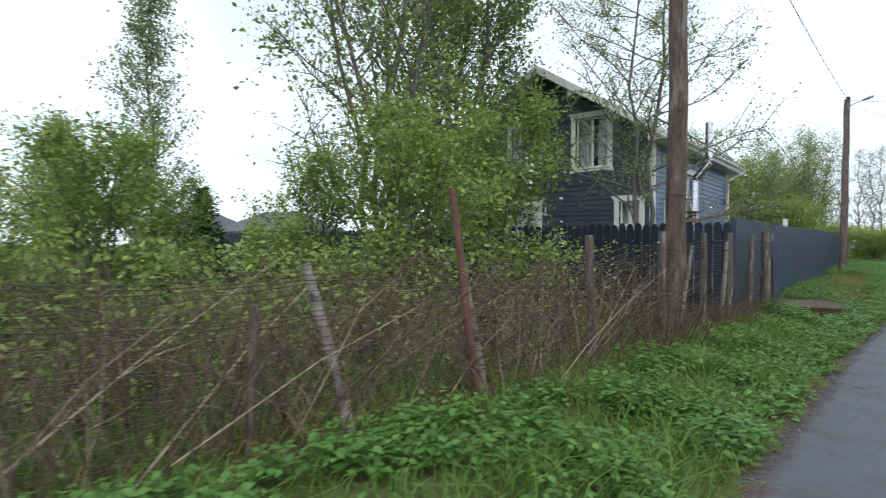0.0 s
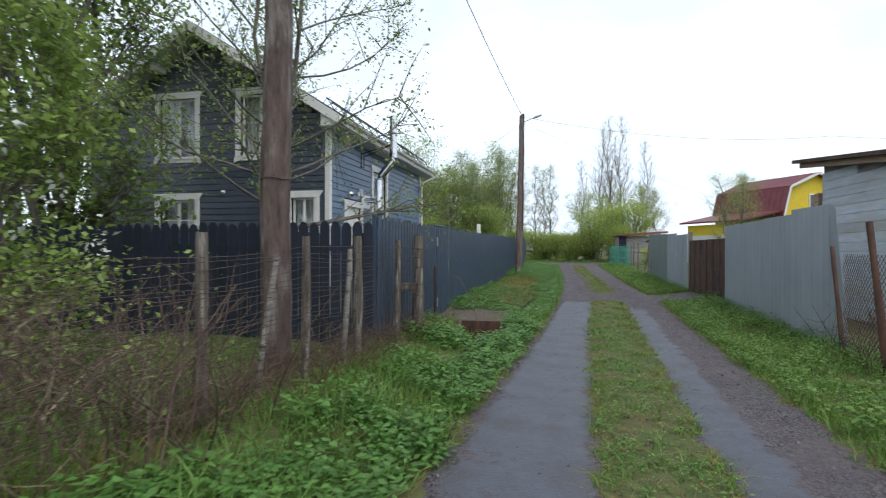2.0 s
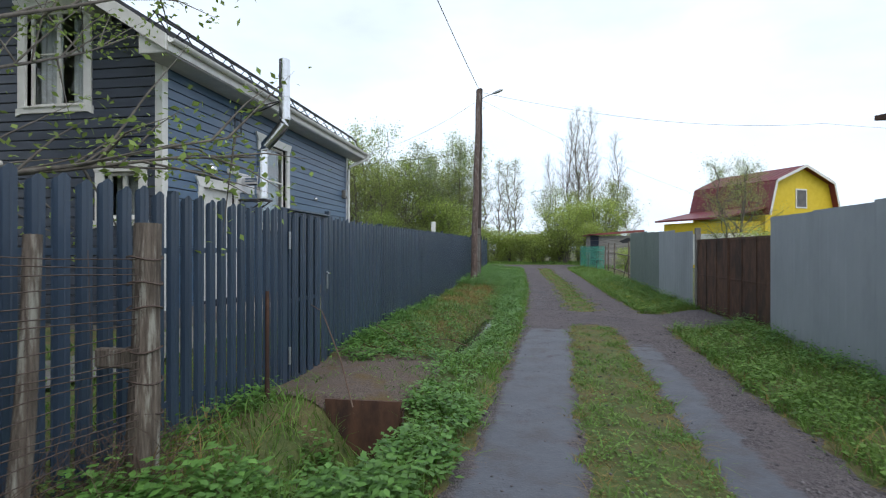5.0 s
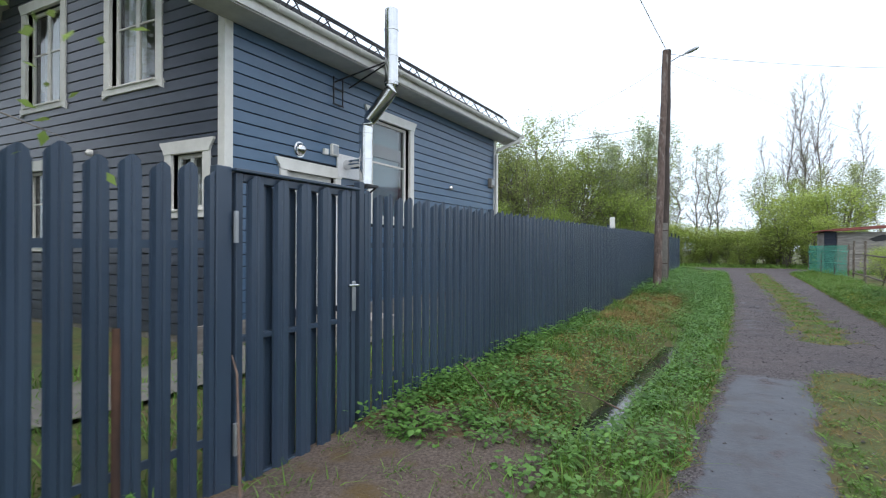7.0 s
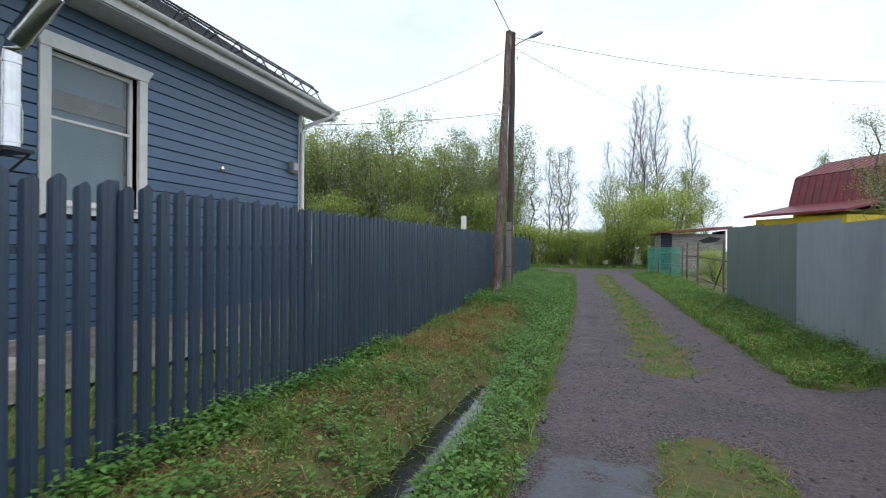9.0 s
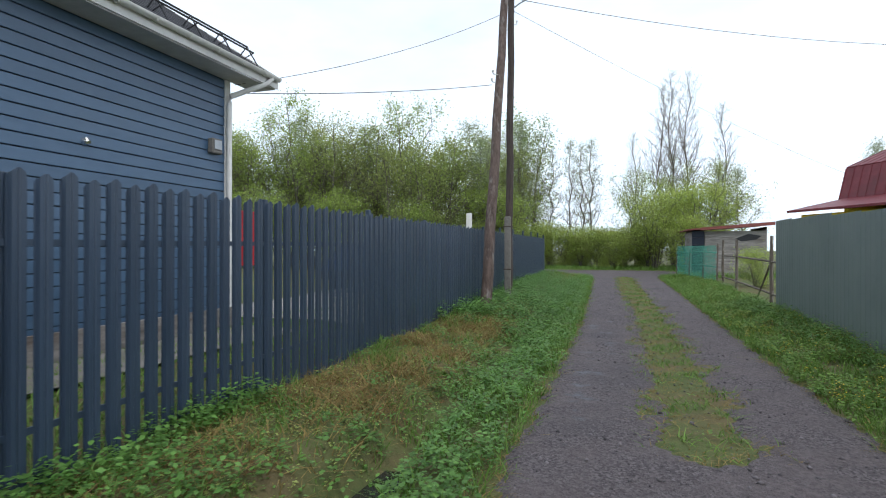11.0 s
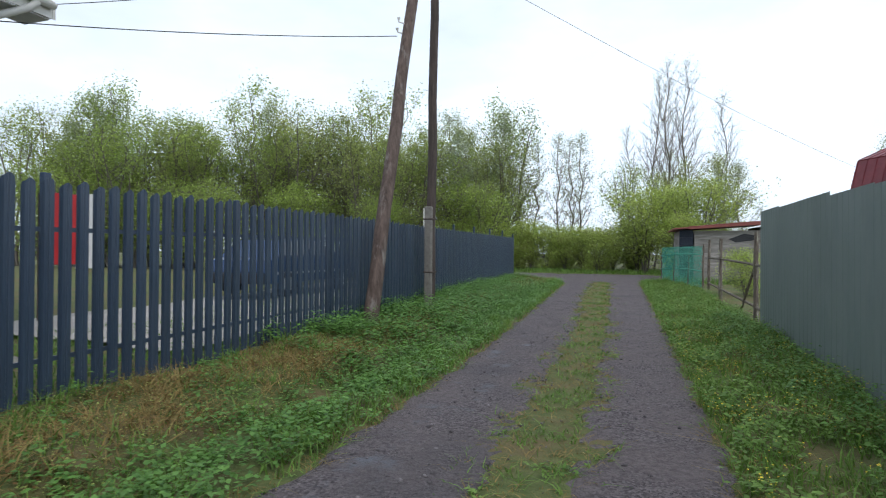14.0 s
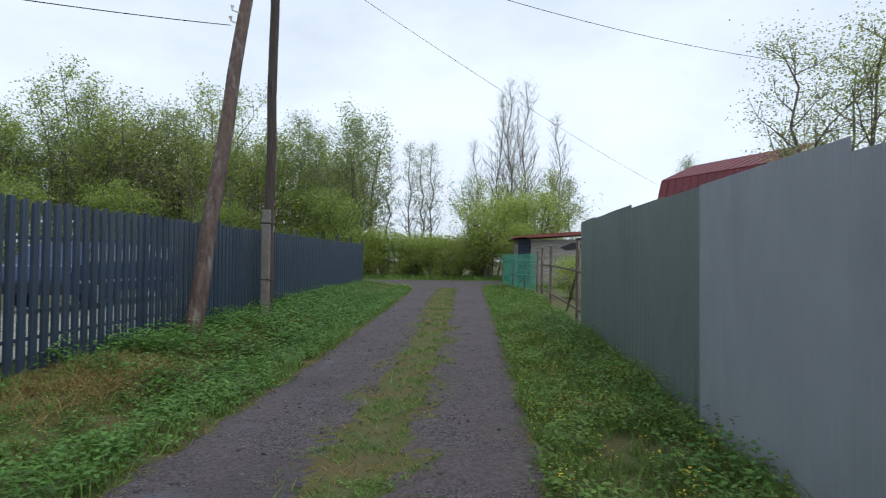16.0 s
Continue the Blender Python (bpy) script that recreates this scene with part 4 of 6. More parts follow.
part("cover", Geo().box(0.11, 0.125, -0.09, 0.09, -0.06, 0.10, 0.004), "galv", b4)
b5 = thing("wall_vent", "small white vent cap on the gable wall", "vent", (-8.9, HY0 - 0.03, 3.05))
part("hood", Geo().tube([(0, 0.01, 0), (0, -0.05, 0), (0, -0.08, -0.02)], [0.06, 0.055, 0.03], 12), "white", b5, smooth=True)


# ---- poles and wires ----
def pole(name, label, foot, head, r0, r1, material="pole"):
    foot, head = Vector(foot), Vector(head)
    ob = thing(name, label, "utility pole", foot, kind="")
    n = 9
    pts = [(head - foot) * (i / n) + Vector((0.012 * math.sin(i * 2.1), 0.012 * math.cos(i * 1.7), 0)) * (0 < i < n) for i in range(n + 1)]
    part("shaft", Geo().tube(pts, [r0 + (r1 - r0) * i / n for i in range(n + 1)], 14), material, ob, smooth=True)
    return ob


near_pole = pole("utility_pole", "tall weathered brown wooden utility pole with scars", (-2.62, 8.80, 0.0), (-2.60, 8.86, 8.6), 0.160, 0.12)
for zz in (0.35, 1.35, 2.2):
    part("wire_tie", Geo().tube([(0.152 * math.cos(a), 0.152 * math.sin(a), zz + 0.01 * math.sin(3 * a)) for a in np.linspace(0, 2 * math.pi, 17)], 0.006, 4, False), "wire", near_pole)
A0, A1 = Vector((-1.82, 30.18, 0.1)), Vector((-1.84, 32.62, 8.55))
B0, B1 = Vector((-1.92, 33.50, 0.1)), Vector((-1.82, 33.40, 8.80))
poleA = pole("strut_pole", "leaning brown wooden strut pole with old bark scars", A0, A1, 0.135, 0.10)
poleB = pole("street_lamp_pole", "dark wooden lamp pole with a lighter grey lower part", B0, B1, 0.11, 0.09, "poledark")
# added slab; the lower pole itself is just lighter grey wood
part("grey_lower_slab", Geo().box(-0.09, 0.09, -0.18, -0.085, 0, 2.4, 0.02), "polegrey", poleB, "grey slab standing in for the lighter lower wood of the pole")
for zz in (0.9, 2.1):
    part("binding", Geo().box(-0.118, 0.118, -0.19, 0.118, zz, zz + 0.03, 0.01), "wire", poleB)
lo = B1 - B0
g = Geo().tube([lo + Vector((0, 0, -0.45)), lo + Vector((0.25, -0.06, -0.33)), lo + Vector((0.62, -0.14, -0.22))], 0.02, 8)
arm = part("lamp_arm", g, "galv", poleB, "grey steel lamp arm", True)
g = Geo().tube([lo + Vector((0.55, -0.13, -0.24)), lo + Vector((0.70, -0.16, -0.20)), lo + Vector((0.95, -0.22, -0.13)), lo + Vector((1.02, -0.235, -0.11))], [0.03, 0.065, 0.06, 0.02], 10)
part("lamp_head", g, "galv", poleB, "grey street lamp head", True)
part("cap", Geo().tube([lo, lo + Vector((0, 0, 0.06))], [0.10, 0.05], 10), "black", poleB)
for s in (-1, 1):
    part("insulator", Geo().tube([lo + Vector((0.09 * s, -0.03, -0.9)), lo + Vector((0.16 * s, -0.03, -0.9)), lo + Vector((0.16 * s, -0.03, -0.8))], [0.012, 0.012, 0.03], 8), "white", poleB)
ai = (A1 - A0) * 0.675
part("insulator_hook", Geo().tube([ai, ai + Vector((-0.16, -0.12, 0.02)), ai + Vector((-0.17, -0.13, 0.10))], [0.014, 0.014, 0.035], 8), "white", poleA, "white porcelain insulator")
part("insulator_hook", Geo().tube([ai + Vector((0, 0, 0.2)), ai + Vector((-0.14, -0.13, 0.22)), ai + Vector((-0.14, -0.13, 0.30))], [0.014, 0.014, 0.035], 8), "white", poleA)


def cable(name, a, b, sag, r, label, n=18):
    a, b = Vector(a), Vector(b)
    pts = [a.lerp(b, i / n) - Vector((0, 0, sag * 4 * (i / n) * (1 - i / n))) for i in range(n + 1)]
    ob = part(name, Geo().tube(pts, r, 5), "rubber")
    return tagged(ob, label, "cable")


topB = B1 + Vector((0, 0, -0.12))
cable("overhead_cable", (-2.55, 8.86, 8.4), topB, 0.25, 0.012, "black overhead cable between two poles")
cable("overhead_cable", topB, (17.2, 43.2, 8.84), 0.63, 0.008, "black overhead cable crossing the lane")
cable("overhead_cable", (17.2, 43.2, 8.84), (37, 53.5, 10.2), 0.3, 0.008, "black overhead cable crossing the lane")
cable("overhead_cable", topB + Vector((0, 0, -0.34)), (17.5, 60.35, 5.67), 0.37, 0.006, "thin overhead cable towards the wood")
cable("house_cable", A0 + ai + Vector((-0.17, -0.13, -0.06)), (HX1 + 0.1, HY1, 4.4), 0.08, 0.008, "grey service cable from pole to house")
cable("house_cable", B1 + Vector((-0.15, 0, -0.5)), (HX1 + 0.15, HY1 + 0.02, 4.55), 0.25, 0.006, "thin service cable from pole to house eave")


# ---- wire fence in front of the wild plot ----
wire_fence = thing("wire_fence", "sagging rusty wire fence on crooked old posts", "fence", (-2.7, 3.0, 0))
WP = [(-3.75, -5.0), (-3.45, -2.0), (-3.1, 0.9), (-2.80, 3.0), (-2.50, 5.3), (-2.30, 7.19), (-2.15, 8.5), (-2.05, 9.66), (-1.98, 10.9), (-1.86, 11.69)]


def wire_x(y):
    return float(np.interp(y, [p[1] for p in WP], [p[0] for p in WP]))


def wz(x, y):
    return float(ground_z(x, y))


def crooked(name, x, y, h, r, lean=(0, 0), material="post", sides=9, bark=0.12, parent=wire_fence, label=""):
    n = 7
    z0 = wz(x, y) - 0.06
    pts, rad = [], []
    for i in range(n + 1):
        f = i / n
        pts.append((x + lean[0] * f + bark * r * math.sin(5 * f + x * 7), y + lean[1] * f + bark * r * math.cos(4 * f + y * 5), z0 + (h + 0.06) * f))
        rad.append(r * (1 - 0.22 * f) * (1 + 0.06 * math.sin(9 * f + y)))
    ob = part(name, Geo().tube(pts, rad, sides), material, parent, label, True)
    if parent is not None:
        ob.location = -parent.location
    return ob


crooked("post", -3.45, -2.0, 1.4, 0.05)
crooked("post", -2.74, 2.36, 1.10, 0.042, (-0.38, -0.08), "birch", label="leaning birch branch post")
crooked("post", -2.58, 3.55, 1.68, 0.036, (-0.10, -0.22), "redpipe", bark=0.0, label="red-brown painted steel pipe post")
crooked("post", -2.66, 3.75, 1.25, 0.042, (-0.18, -0.12), "birch")
crooked("post", -2.95, 1.75, 0.9, 0.035, (0.03, 0.0))
crooked("post", -2.50, 5.55, 1.35, 0.055, (-0.03, -0.06))
crooked("post", -2.30, 7.19, 1.42, 0.055, (0.0, 0.0))
crooked("post", -2.30, 7.9, 1.25, 0.03, (0.12, 0.15), "birch")
crooked("post", -2.15, 8.55, 1.42, 0.05)
crooked("post", -2.08, 9.30, 1.30, 0.035, (0.06, 0.05), "birch", label="thin birch stake")
crooked("post", -2.05, 9.66, 1.45, 0.06)
crooked("post", -1.98, 10.95, 1.42, 0.05, (0.0, 0.1))
crooked("post", -1.86, 11.62, 1.50, 0.090, (0.02, 0.03), label="thick old wooden end post")
crooked("post", -2.0, 13.4, 1.0, 0.022, (0, 0), "rust", bark=0.0, label="rusty steel pipe stub")
ob = part("cross_bar", Geo().box(-2.12, -1.86, 11.56, 11.62, 0.86, 0.97, 0.01), "post", wire_fence)
ob.location = -wire_fence.location
for zz in (0.42, 0.60, 0.78, 1.02, 1.16, 1.30):
    ob = part("wire_tie", Geo().tube([(-1.85 + 0.092 * math.cos(a), 11.63 + 0.092 * math.sin(a), wz(-1.86, 11.6) + zz + 0.012 * math.sin(2 * a + zz * 9)) for a in np.linspace(0, 2 * math.pi, 15)], 0.006, 4, False), "wire", wire_fence)
    ob.location = -wire_fence.location
for k in range(22):
    f = k / 21
    g = Geo()
    pts = []
    for i, y in enumerate(np.arange(-6, 11.7, 0.45)):
        x = wire_x(y) + 0.05
        h = 0.12 + lerp(y, [0, 5, 8.5], [0.98, 1.02, 1.22]) * f + 0.02 * math.sin(y * 1.9 + k * 1.3) - 0.03 * f * abs(math.sin(y * 1.5))
        pts.append((x + 0.012 * math.sin(y * 3 + k), y, wz(x, y) + h))
    ob = part("wire", g.tube(pts, 0.0030, 4, False), "wire", wire_fence)
    ob.location = -wire_fence.location
for y in np.arange(-5.8, 11.6, 0.31):
    x = wire_x(y) + 0.052
    ob = part("stay_wire", Geo().tube([(x, y, wz(x, y) + 0.1), (x + 0.01, y + 0.015, wz(x, y) + 0.7), (x, y, wz(x, y) + 0.12 + float(lerp(y, [0, 5, 8.5], [0.98, 1.02, 1.22])))], 0.0022, 4, False), "wire", wire_fence)
    ob.location = -wire_fence.location

# culvert box below the pad
culvert = thing("culvert", "rusty steel culvert box under the gravel pad", "culvert", (-1.17, 13.62, 0))
g = Geo().box(-0.36, 0.36, 0.0, 0.55, 0.04, 0.07, 0.004).box(-0.36, -0.33, 0.0, 0.55, -0.45, 0.04).box(0.33, 0.36, 0.0, 0.55, -0.45, 0.04)
part("steel_box", g, "rust", culvert)
part("lip", Geo().prism([(-0.30, -0.34), (0.30, -0.34), (0.36, 0.16), (-0.36, 0.16)], "y", -0.035, -0.005), "rust", culvert)
part("back_plate", Geo().box(-0.33, 0.33, 0.5, 0.54, -0.45, 0.04), "rust", culvert)


# ---- far side of the lane ----
RX = 4.36
sheet_fence = thing("sheet_fence", "pale grey profiled sheet-steel fence", "fence", (RX, 12.6, 0))


def profiled(width, pitch, depth):
    """A profiled sheet one metre high, along y, facing -x."""
    pts, y = [], 0.0
    while y < width - 1e-6:
        for dy, d in ((0, 0), (pitch * 0.55, 0), (pitch * 0.62, depth), (pitch * 0.93, depth)):
            if y + dy < width:
                pts.append((y + dy, d))
        y += pitch
    pts.append((width, pts[-1][1]))
    n = len(pts)
    v = [(d + o, q, zz) for zz in (0, 1) for o in (0, 0.004) for q, d in pts]
    f = []
    for i in range(n - 1):
        f += [(i, 2 * n + i, 2 * n + i + 1, i + 1), (n + i, n + i + 1, 3 * n + i + 1, 3 * n + i), (2 * n + i, 3 * n + i, 3 * n + i + 1, 2 * n + i + 1)]
    f += [(0, n, 3 * n, 2 * n), (n - 1, 3 * n - 1, 4 * n - 1, 2 * n - 1)]
    return Geo().add(v, f).mesh("sheet")


def panels(parent, y0, y1, n, top0, top1, material, x=RX, pitch=0.115, depth=0.012, low=0.02, x1=None):
    w = (y1 - y0) / n
    me = profiled(w + 0.02, pitch, depth)
    for i in range(n):
        y = y0 + i * w
        xx = x + ((x1 if x1 is not None else x) - x) * (i + 0.5) / n
        z0 = wz(xx, y) + low
        top = top0 + (top1 - top0) * (i + 0.5) / n + rng.uniform(-0.03, 0.03)
        ob = part("sheet", me, material)
        place_part(ob, parent, xx + (0.010 if i % 2 else 0), y, z0, rng.uniform(-0.8, 0.8), (1, 1, top - z0))


place_part(part("end_sheet", Geo().prism([(-0.6, -0.06), (0.02, -0.06), (0.02, 2.16), (-0.06, 2.17), (-0.16, 2.11)], "x", 0.0, 0.004), "sheetgrey"), sheet_fence, 4.305, 13.10, 0.0)
panels(sheet_fence, 13.1, 18.55, 4, 2.20, 2.03, "sheetgrey", x=4.30, pitch=0.2, depth=0.004, low=-0.04)
for y in (14.8, 17.0, 18.55):
    place_part(part("post", Geo().box(0.03, 0.08, -0.03, 0.03, 0, 1.85), "rust"), sheet_fence, RX, y, 0.0)
rust_gate = thing("rusty_gate", "closed double gate of rusty brown steel sheet", "gate", (RX + 0.03, 18.65, 0.12))
for k in range(2):
    y0 = k * 2.1
    g = Geo().box(0, 0.02, y0 + 0.02, y0 + 2.06, 0.0, 1.66, 0.004)
    leaf = part("gate_leaf", g, "rust", rust_gate)
    for yb in (0.03, 0.7, 1.38, 2.03):
        sub("batten", Geo().box(-0.012, 0.0, y0 + yb, y0 + yb + 0.03, 0.0, 1.66, 0.003), "rust", leaf)
    for zz in (0.03, 0.8, 1.6):
        sub("batten", Geo().box(-0.010, 0.0, y0 + 0.06, y0 + 2.02, zz, zz + 0.03, 0.003), "rust", leaf)
part("gate_post", Geo().box(-0.02, 0.06, -0.08, 0.0, -0.1, 1.75, 0.006), "rust", rust_gate)
part("gate_post", Geo().box(-0.04, 0.08, 4.18, 4.28, -0.1, 1.95, 0.006), "polegrey", rust_gate, "pale post")
light_fence = thing("sheet_fence", "pale grey sheet-steel fence panels beside a rusty gate", "fence", (RX, 23.1, 0))
panels(light_fence, 23.1, 26.58, 2, 2.0, 2.08, "sheetgrey", x=4.36, pitch=0.2, depth=0.004)
green_fence = thing("sheet_fence", "dull green-grey corrugated steel fence panels", "fence", (RX, 26.6, 0))
panels(green_fence, 26.6, 32.9, 5, 2.10, 2.26, "sheetgreen", x=4.42, x1=4.62, pitch=0.16, depth=0.004)

# post and rail fence past the sheets
rail_fence = thing("rail_fence", "old post and rail fence with wire mesh", "fence", (4.7, 33.2, 0))
for x, y, h in ((4.66, 33.5, 1.75), (4.7, 37.8, 1.6), (4.85, 41.0, 1.6)):
    crooked("post", x, y, h, 0.05, (0.02, 0.03), "post", parent=rail_fence)
for z in (0.45, 1.25):
    ob = part("rail", Geo().tube([(4.66, 32.9, z), (4.68, 34.0, z + 0.03), (4.72, 37.8, z + 0.1), (4.85, 41, z + 0.1)], 0.028, 6), "post", rail_fence)
    ob.location = -rail_fence.location
ob = part("brace", Geo().tube([(4.66, 33.6, 1.2), (4.68, 35.2, 0.1)], 0.025, 6), "post", rail_fence)
ob.location = -rail_fence.location


def net(parent, path, z0, z1, step, r, material, name="mesh", tilt=True):
    """Diamond wire netting along a path of (x, y)."""
    P = [Vector((a, b, 0)) for a, b in path]
    ln = [0.0]
    for a, b in zip(P, P[1:]):
        ln.append(ln[-1] + (b - a).length)

    def at(s):
        return Vector((float(np.interp(s, ln, [p.x for p in P])), float(np.interp(s, ln, [p.y for p in P])), 0))
    g = Geo()
    h = z1 - z0
    s = -h
    while s < ln[-1]:
        for d in (1, -1):
            pts = []
            for i in range(7):
                f = i / 6
                q = s + h * f if d > 0 else s + h * (1 - f)
                if 0 <= q <= ln[-1]:
                    pts.append(at(q) + Vector((0, 0, z0 + h * f)))
            if len(pts) > 1:
                g.tube(pts, r, 3, False)
        s += step
    ob = part(name, g, material, parent)
    ob.location = -parent.location
    return ob


# shed at the end of the lane
shed = thing("shed", "old grey plank shed with a red-brown roof edge", "shed", (4.5, 46.7, 0.25))
for i in range(12):
    z = 0.0 + i * 0.185
    part("board", Geo().box(0.55, 3.15, 0.0, 0.03, z, z + 0.178, 0.004), "oldboard", shed)
for i in range(7):
    part("board", Geo().box(-0.02, 0.52, 0.03, 0.06, i * 0.32, i * 0.32 + 0.31, 0.004), "plankblue", shed, "dark blue board")
part("wall", Geo().box(0.0, 0.05, 0.065, 3.0, 0, 2.2), "oldboard", shed)
part("wall", Geo().box(3.12, 3.17, 0.035, 3.0, 0, 2.4), "oldboard", shed)
part("wall", Geo().box(0.05, 3.12, 2.95, 3.0, 0, 2.3), "oldboard", shed)
part("roof", Geo().prism([(-0.25, 2.26), (3.4, 2.52), (3.4, 2.58), (-0.25, 2.32)], "y", -0.3, 3.2), "redroof", shed)
part("roof_edge", Geo().prism([(0.3, 2.26), (3.42, 2.46), (3.42, 2.62), (0.3, 2.38)], "y", -0.34, -0.302), "redroof", shed, "red-brown roof edge board")
# flat black plate over the boards, drawn for the dark window patch
part("hatch", Geo().prism([(1.85, 1.86), (2.1, 1.72), (2.7, 1.80), (2.95, 1.98), (2.4, 2.08)], "y", -0.012, -0.002), "black", shed, "dark window patch on the boards")

net_fence = thing("net_fence", "green plastic netting hung on stakes", "fence", (4.2, 44, 0))
for x, y, h in ((3.75, 46.2, 1.25), (4.1, 44.5, 1.2), (4.45, 43.0, 1.3), (4.75, 41.6, 1.5)):
    crooked("stake", x, y, h, 0.035, (0.03, 0), "post", parent=net_fence)
net(net_fence, [(3.75, 46.2), (4.1, 44.5), (4.45, 43.0), (4.75, 41.6)], 0.35, 1.75, 0.085, 0.0065, "greennet", "netting")
for zz in (0.95, 1.5):
    ob = part("rail", Geo().tube([(3.75, 46.2, zz - 0.1), (4.45, 43.0, zz), (4.75, 41.6, zz - 0.05)], 0.02, 6), "greennet", net_fence)
    ob.location = -net_fence.location

# log cabin
cabin = thing("log_cabin", "log cabin of honey-coloured timber partly clad in grey boards", "cabin", (6.05, 14.0, 0))
CH = 3.53
for i in range(13):
    z = 0.1 + i * 0.215
    part("log", Geo().box(-0.10, 4.4, 0.0, 0.2, z + 0.003, z + 0.210, 0.016), "logwood", cabin)
    for y in (0.1, 3.72):
        part("log_end", Geo().box(-0.06, 0.09, y - 0.115, y + 0.115, z - 0.105, z + 0.10, 0.018), "logwood", cabin)
for i in range(16):
    z = 0.08 + i * 0.195
    part("board", Geo().box(-0.03, 0.0, 0.35 + max(0, (z + 0.19 - 3.0) * 8.5), 3.48, z, z + 0.19, 0.004), "greyboard", cabin)
part("wall", Geo().prism([(0.35, 0), (3.48, 0), (3.48, CH - 0.12), (0.35, CH - 0.46)], "x", 0.002, 0.15), "oldboard", cabin)
part("wall", Geo().box(0.2, 4.4, 3.62, 3.8, 0, CH - 0.04), "logwood", cabin)
part("wall", Geo().box(4.3, 4.4, 0.22, 3.6, 0, CH - 0.46), "logwood", cabin)
part("roof", Geo().prism([(-0.55, CH - 0.50), (4.3, CH + 0.03), (4.3, CH + 0.11), (-0.55, CH - 0.42)], "x", -0.35, 4.9), "rust", cabin, "brown sheet roof")
part("eave_board", Geo().prism([(-0.45, CH - 0.62), (4.2, CH - 0.10), (4.2, CH + 0.015), (-0.45, CH - 0.495)], "x", -0.22, -0.19), "logwood", cabin)

chain_fence = thing("chain_link_fence", "rusty chain-link fence on leaning steel posts", "fence", (4.1, 12, 0))
CP = [(4.2, 12.5), (4.05, 11.6), (3.95, 9.5), (3.7, 6.0), (3.5, 0.0)]
for x, y, h, ln in ((4.14, 12.30, 1.55, (0.02, 0.40)), (4.02, 11.0, 1.85, (0.0, 0.42)), (3.85, 8.2, 1.6, (0, 0)), (3.65, 5.0, 1.6, (0, 0))):
    crooked("post", x, y, h, 0.048 if y == 11.0 else 0.035, ln, "rust", parent=chain_fence, bark=0.0)
net(chain_fence, CP, 0.12, 1.42, 0.085, 0.0032, "wire", "chain_link")

# yellow house with a gambrel roof
yh = thing("house", "yellow house with a maroon gambrel roof", "house", (18.3, 48.3, 0.3))
yh.rotation_euler = (0, 0, radians(27))
prof = [(-3.1, 0), (-3.1, 3.5), (-2.5, 5.7), (0, 6.75), (2.5, 5.7), (3.1, 3.5), (3.1, 0)]
part("wall", Geo().prism(prof, "y", 0, 6.3), "yellow", yh)
for a, b in ((1, 2), (2, 3), (3, 4), (4, 5)):
    (xa, za), (xb, zb) = prof[a], prof[b]
    d = Vector((-(zb - za), 0, xb - xa)).normalized() * 0.10
    slope = part("roof", Geo().prism([(xa, za), (xb, zb), (xb + d.x, zb + d.z), (xa + d.x, za + d.z)], "y", -0.4, 6.7), "maroon", yh, "maroon metal roof slope")
    for k in range(15):
        y = -0.38 + k * 0.5
        e = d.normalized() * 0.025
        sub("seam", Geo().prism([(xa + d.x, za + d.z), (xb + d.x, zb + d.z), (xb + d.x + e.x, zb + d.z + e.z), (xa + d.x + e.x, za + d.z + e.z)], "y", y, y + 0.03), "maroon", slope)
    part("barge_board", Geo().prism([(xa, za - 0.05), (xb, zb - 0.05), (xb + d.x * 1.2, zb + d.z * 1.2), (xa + d.x * 1.2, za + d.z * 1.2)], "y", -0.45, -0.402), "white", yh)
w = part("window", Geo().box(-0.5, 0.5, -0.05, -0.002, 4.0, 5.3, 0.01), "white", yh)
sub("pane", Geo().box(-0.4, 0.4, -0.062, -0.051, 4.1, 5.2), "dark", w, "grey glass")
porch = part("annex", Geo().box(-6.0, -3.102, 0.3, 6.0, 0, 3.1), "yellow", yh)
sub("roof", Geo().prism([(-6.5, 3.22), (-3.05, 3.95), (-3.05, 4.05), (-6.5, 3.34)], "y", -0.1, 6.4), "maroon", porch, "maroon metal porch roof")
sub("band", Geo().box(-6.03, -6.002, 0.3, 6.0, 0.2, 2.3), "white", porch, "white glazed porch band")
sub("band", Geo().box(-6.0, -3.1, 0.27, 0.298, 0.2, 2.3), "white", porch, "white glazed porch band")

# far low houses beyond the wild plot
for hx, hy, w_, rz in ((-52, 25, 8, 20), (-45, 30, 9, 12)):
    fh = thing("house", "far low house with a grey hipped roof", "house", (hx, hy, 0), group="far houses")
    fh.rotation_euler = (0, 0, radians(rz))
    part("wall", Geo().box(-w_ / 2, w_ / 2, -4, 4, 0, 2.6), "soffit", fh)
    v = [(-w_ / 2 - 0.4, -4.4, 2.6), (w_ / 2 + 0.4, -4.4, 2.6), (w_ / 2 + 0.4, 4.4, 2.6), (-w_ / 2 - 0.4, 4.4, 2.6), (-w_ / 4, 0, 4.6), (w_ / 4, 0, 4.6)]
    part("roof", Geo().add(v, [(0, 1, 5, 4), (1, 2, 5), (2, 3, 4, 5), (3, 0, 4), (0, 3, 2, 1)]), "slate", fh)
    for k in range(3):
        part("window", Geo().box(-w_ / 3 + k * w_ / 3 - 0.5, -w_ / 3 + k * w_ / 3 + 0.5, -4.03, -4.002, 1.0, 2.1), "dark", fh)

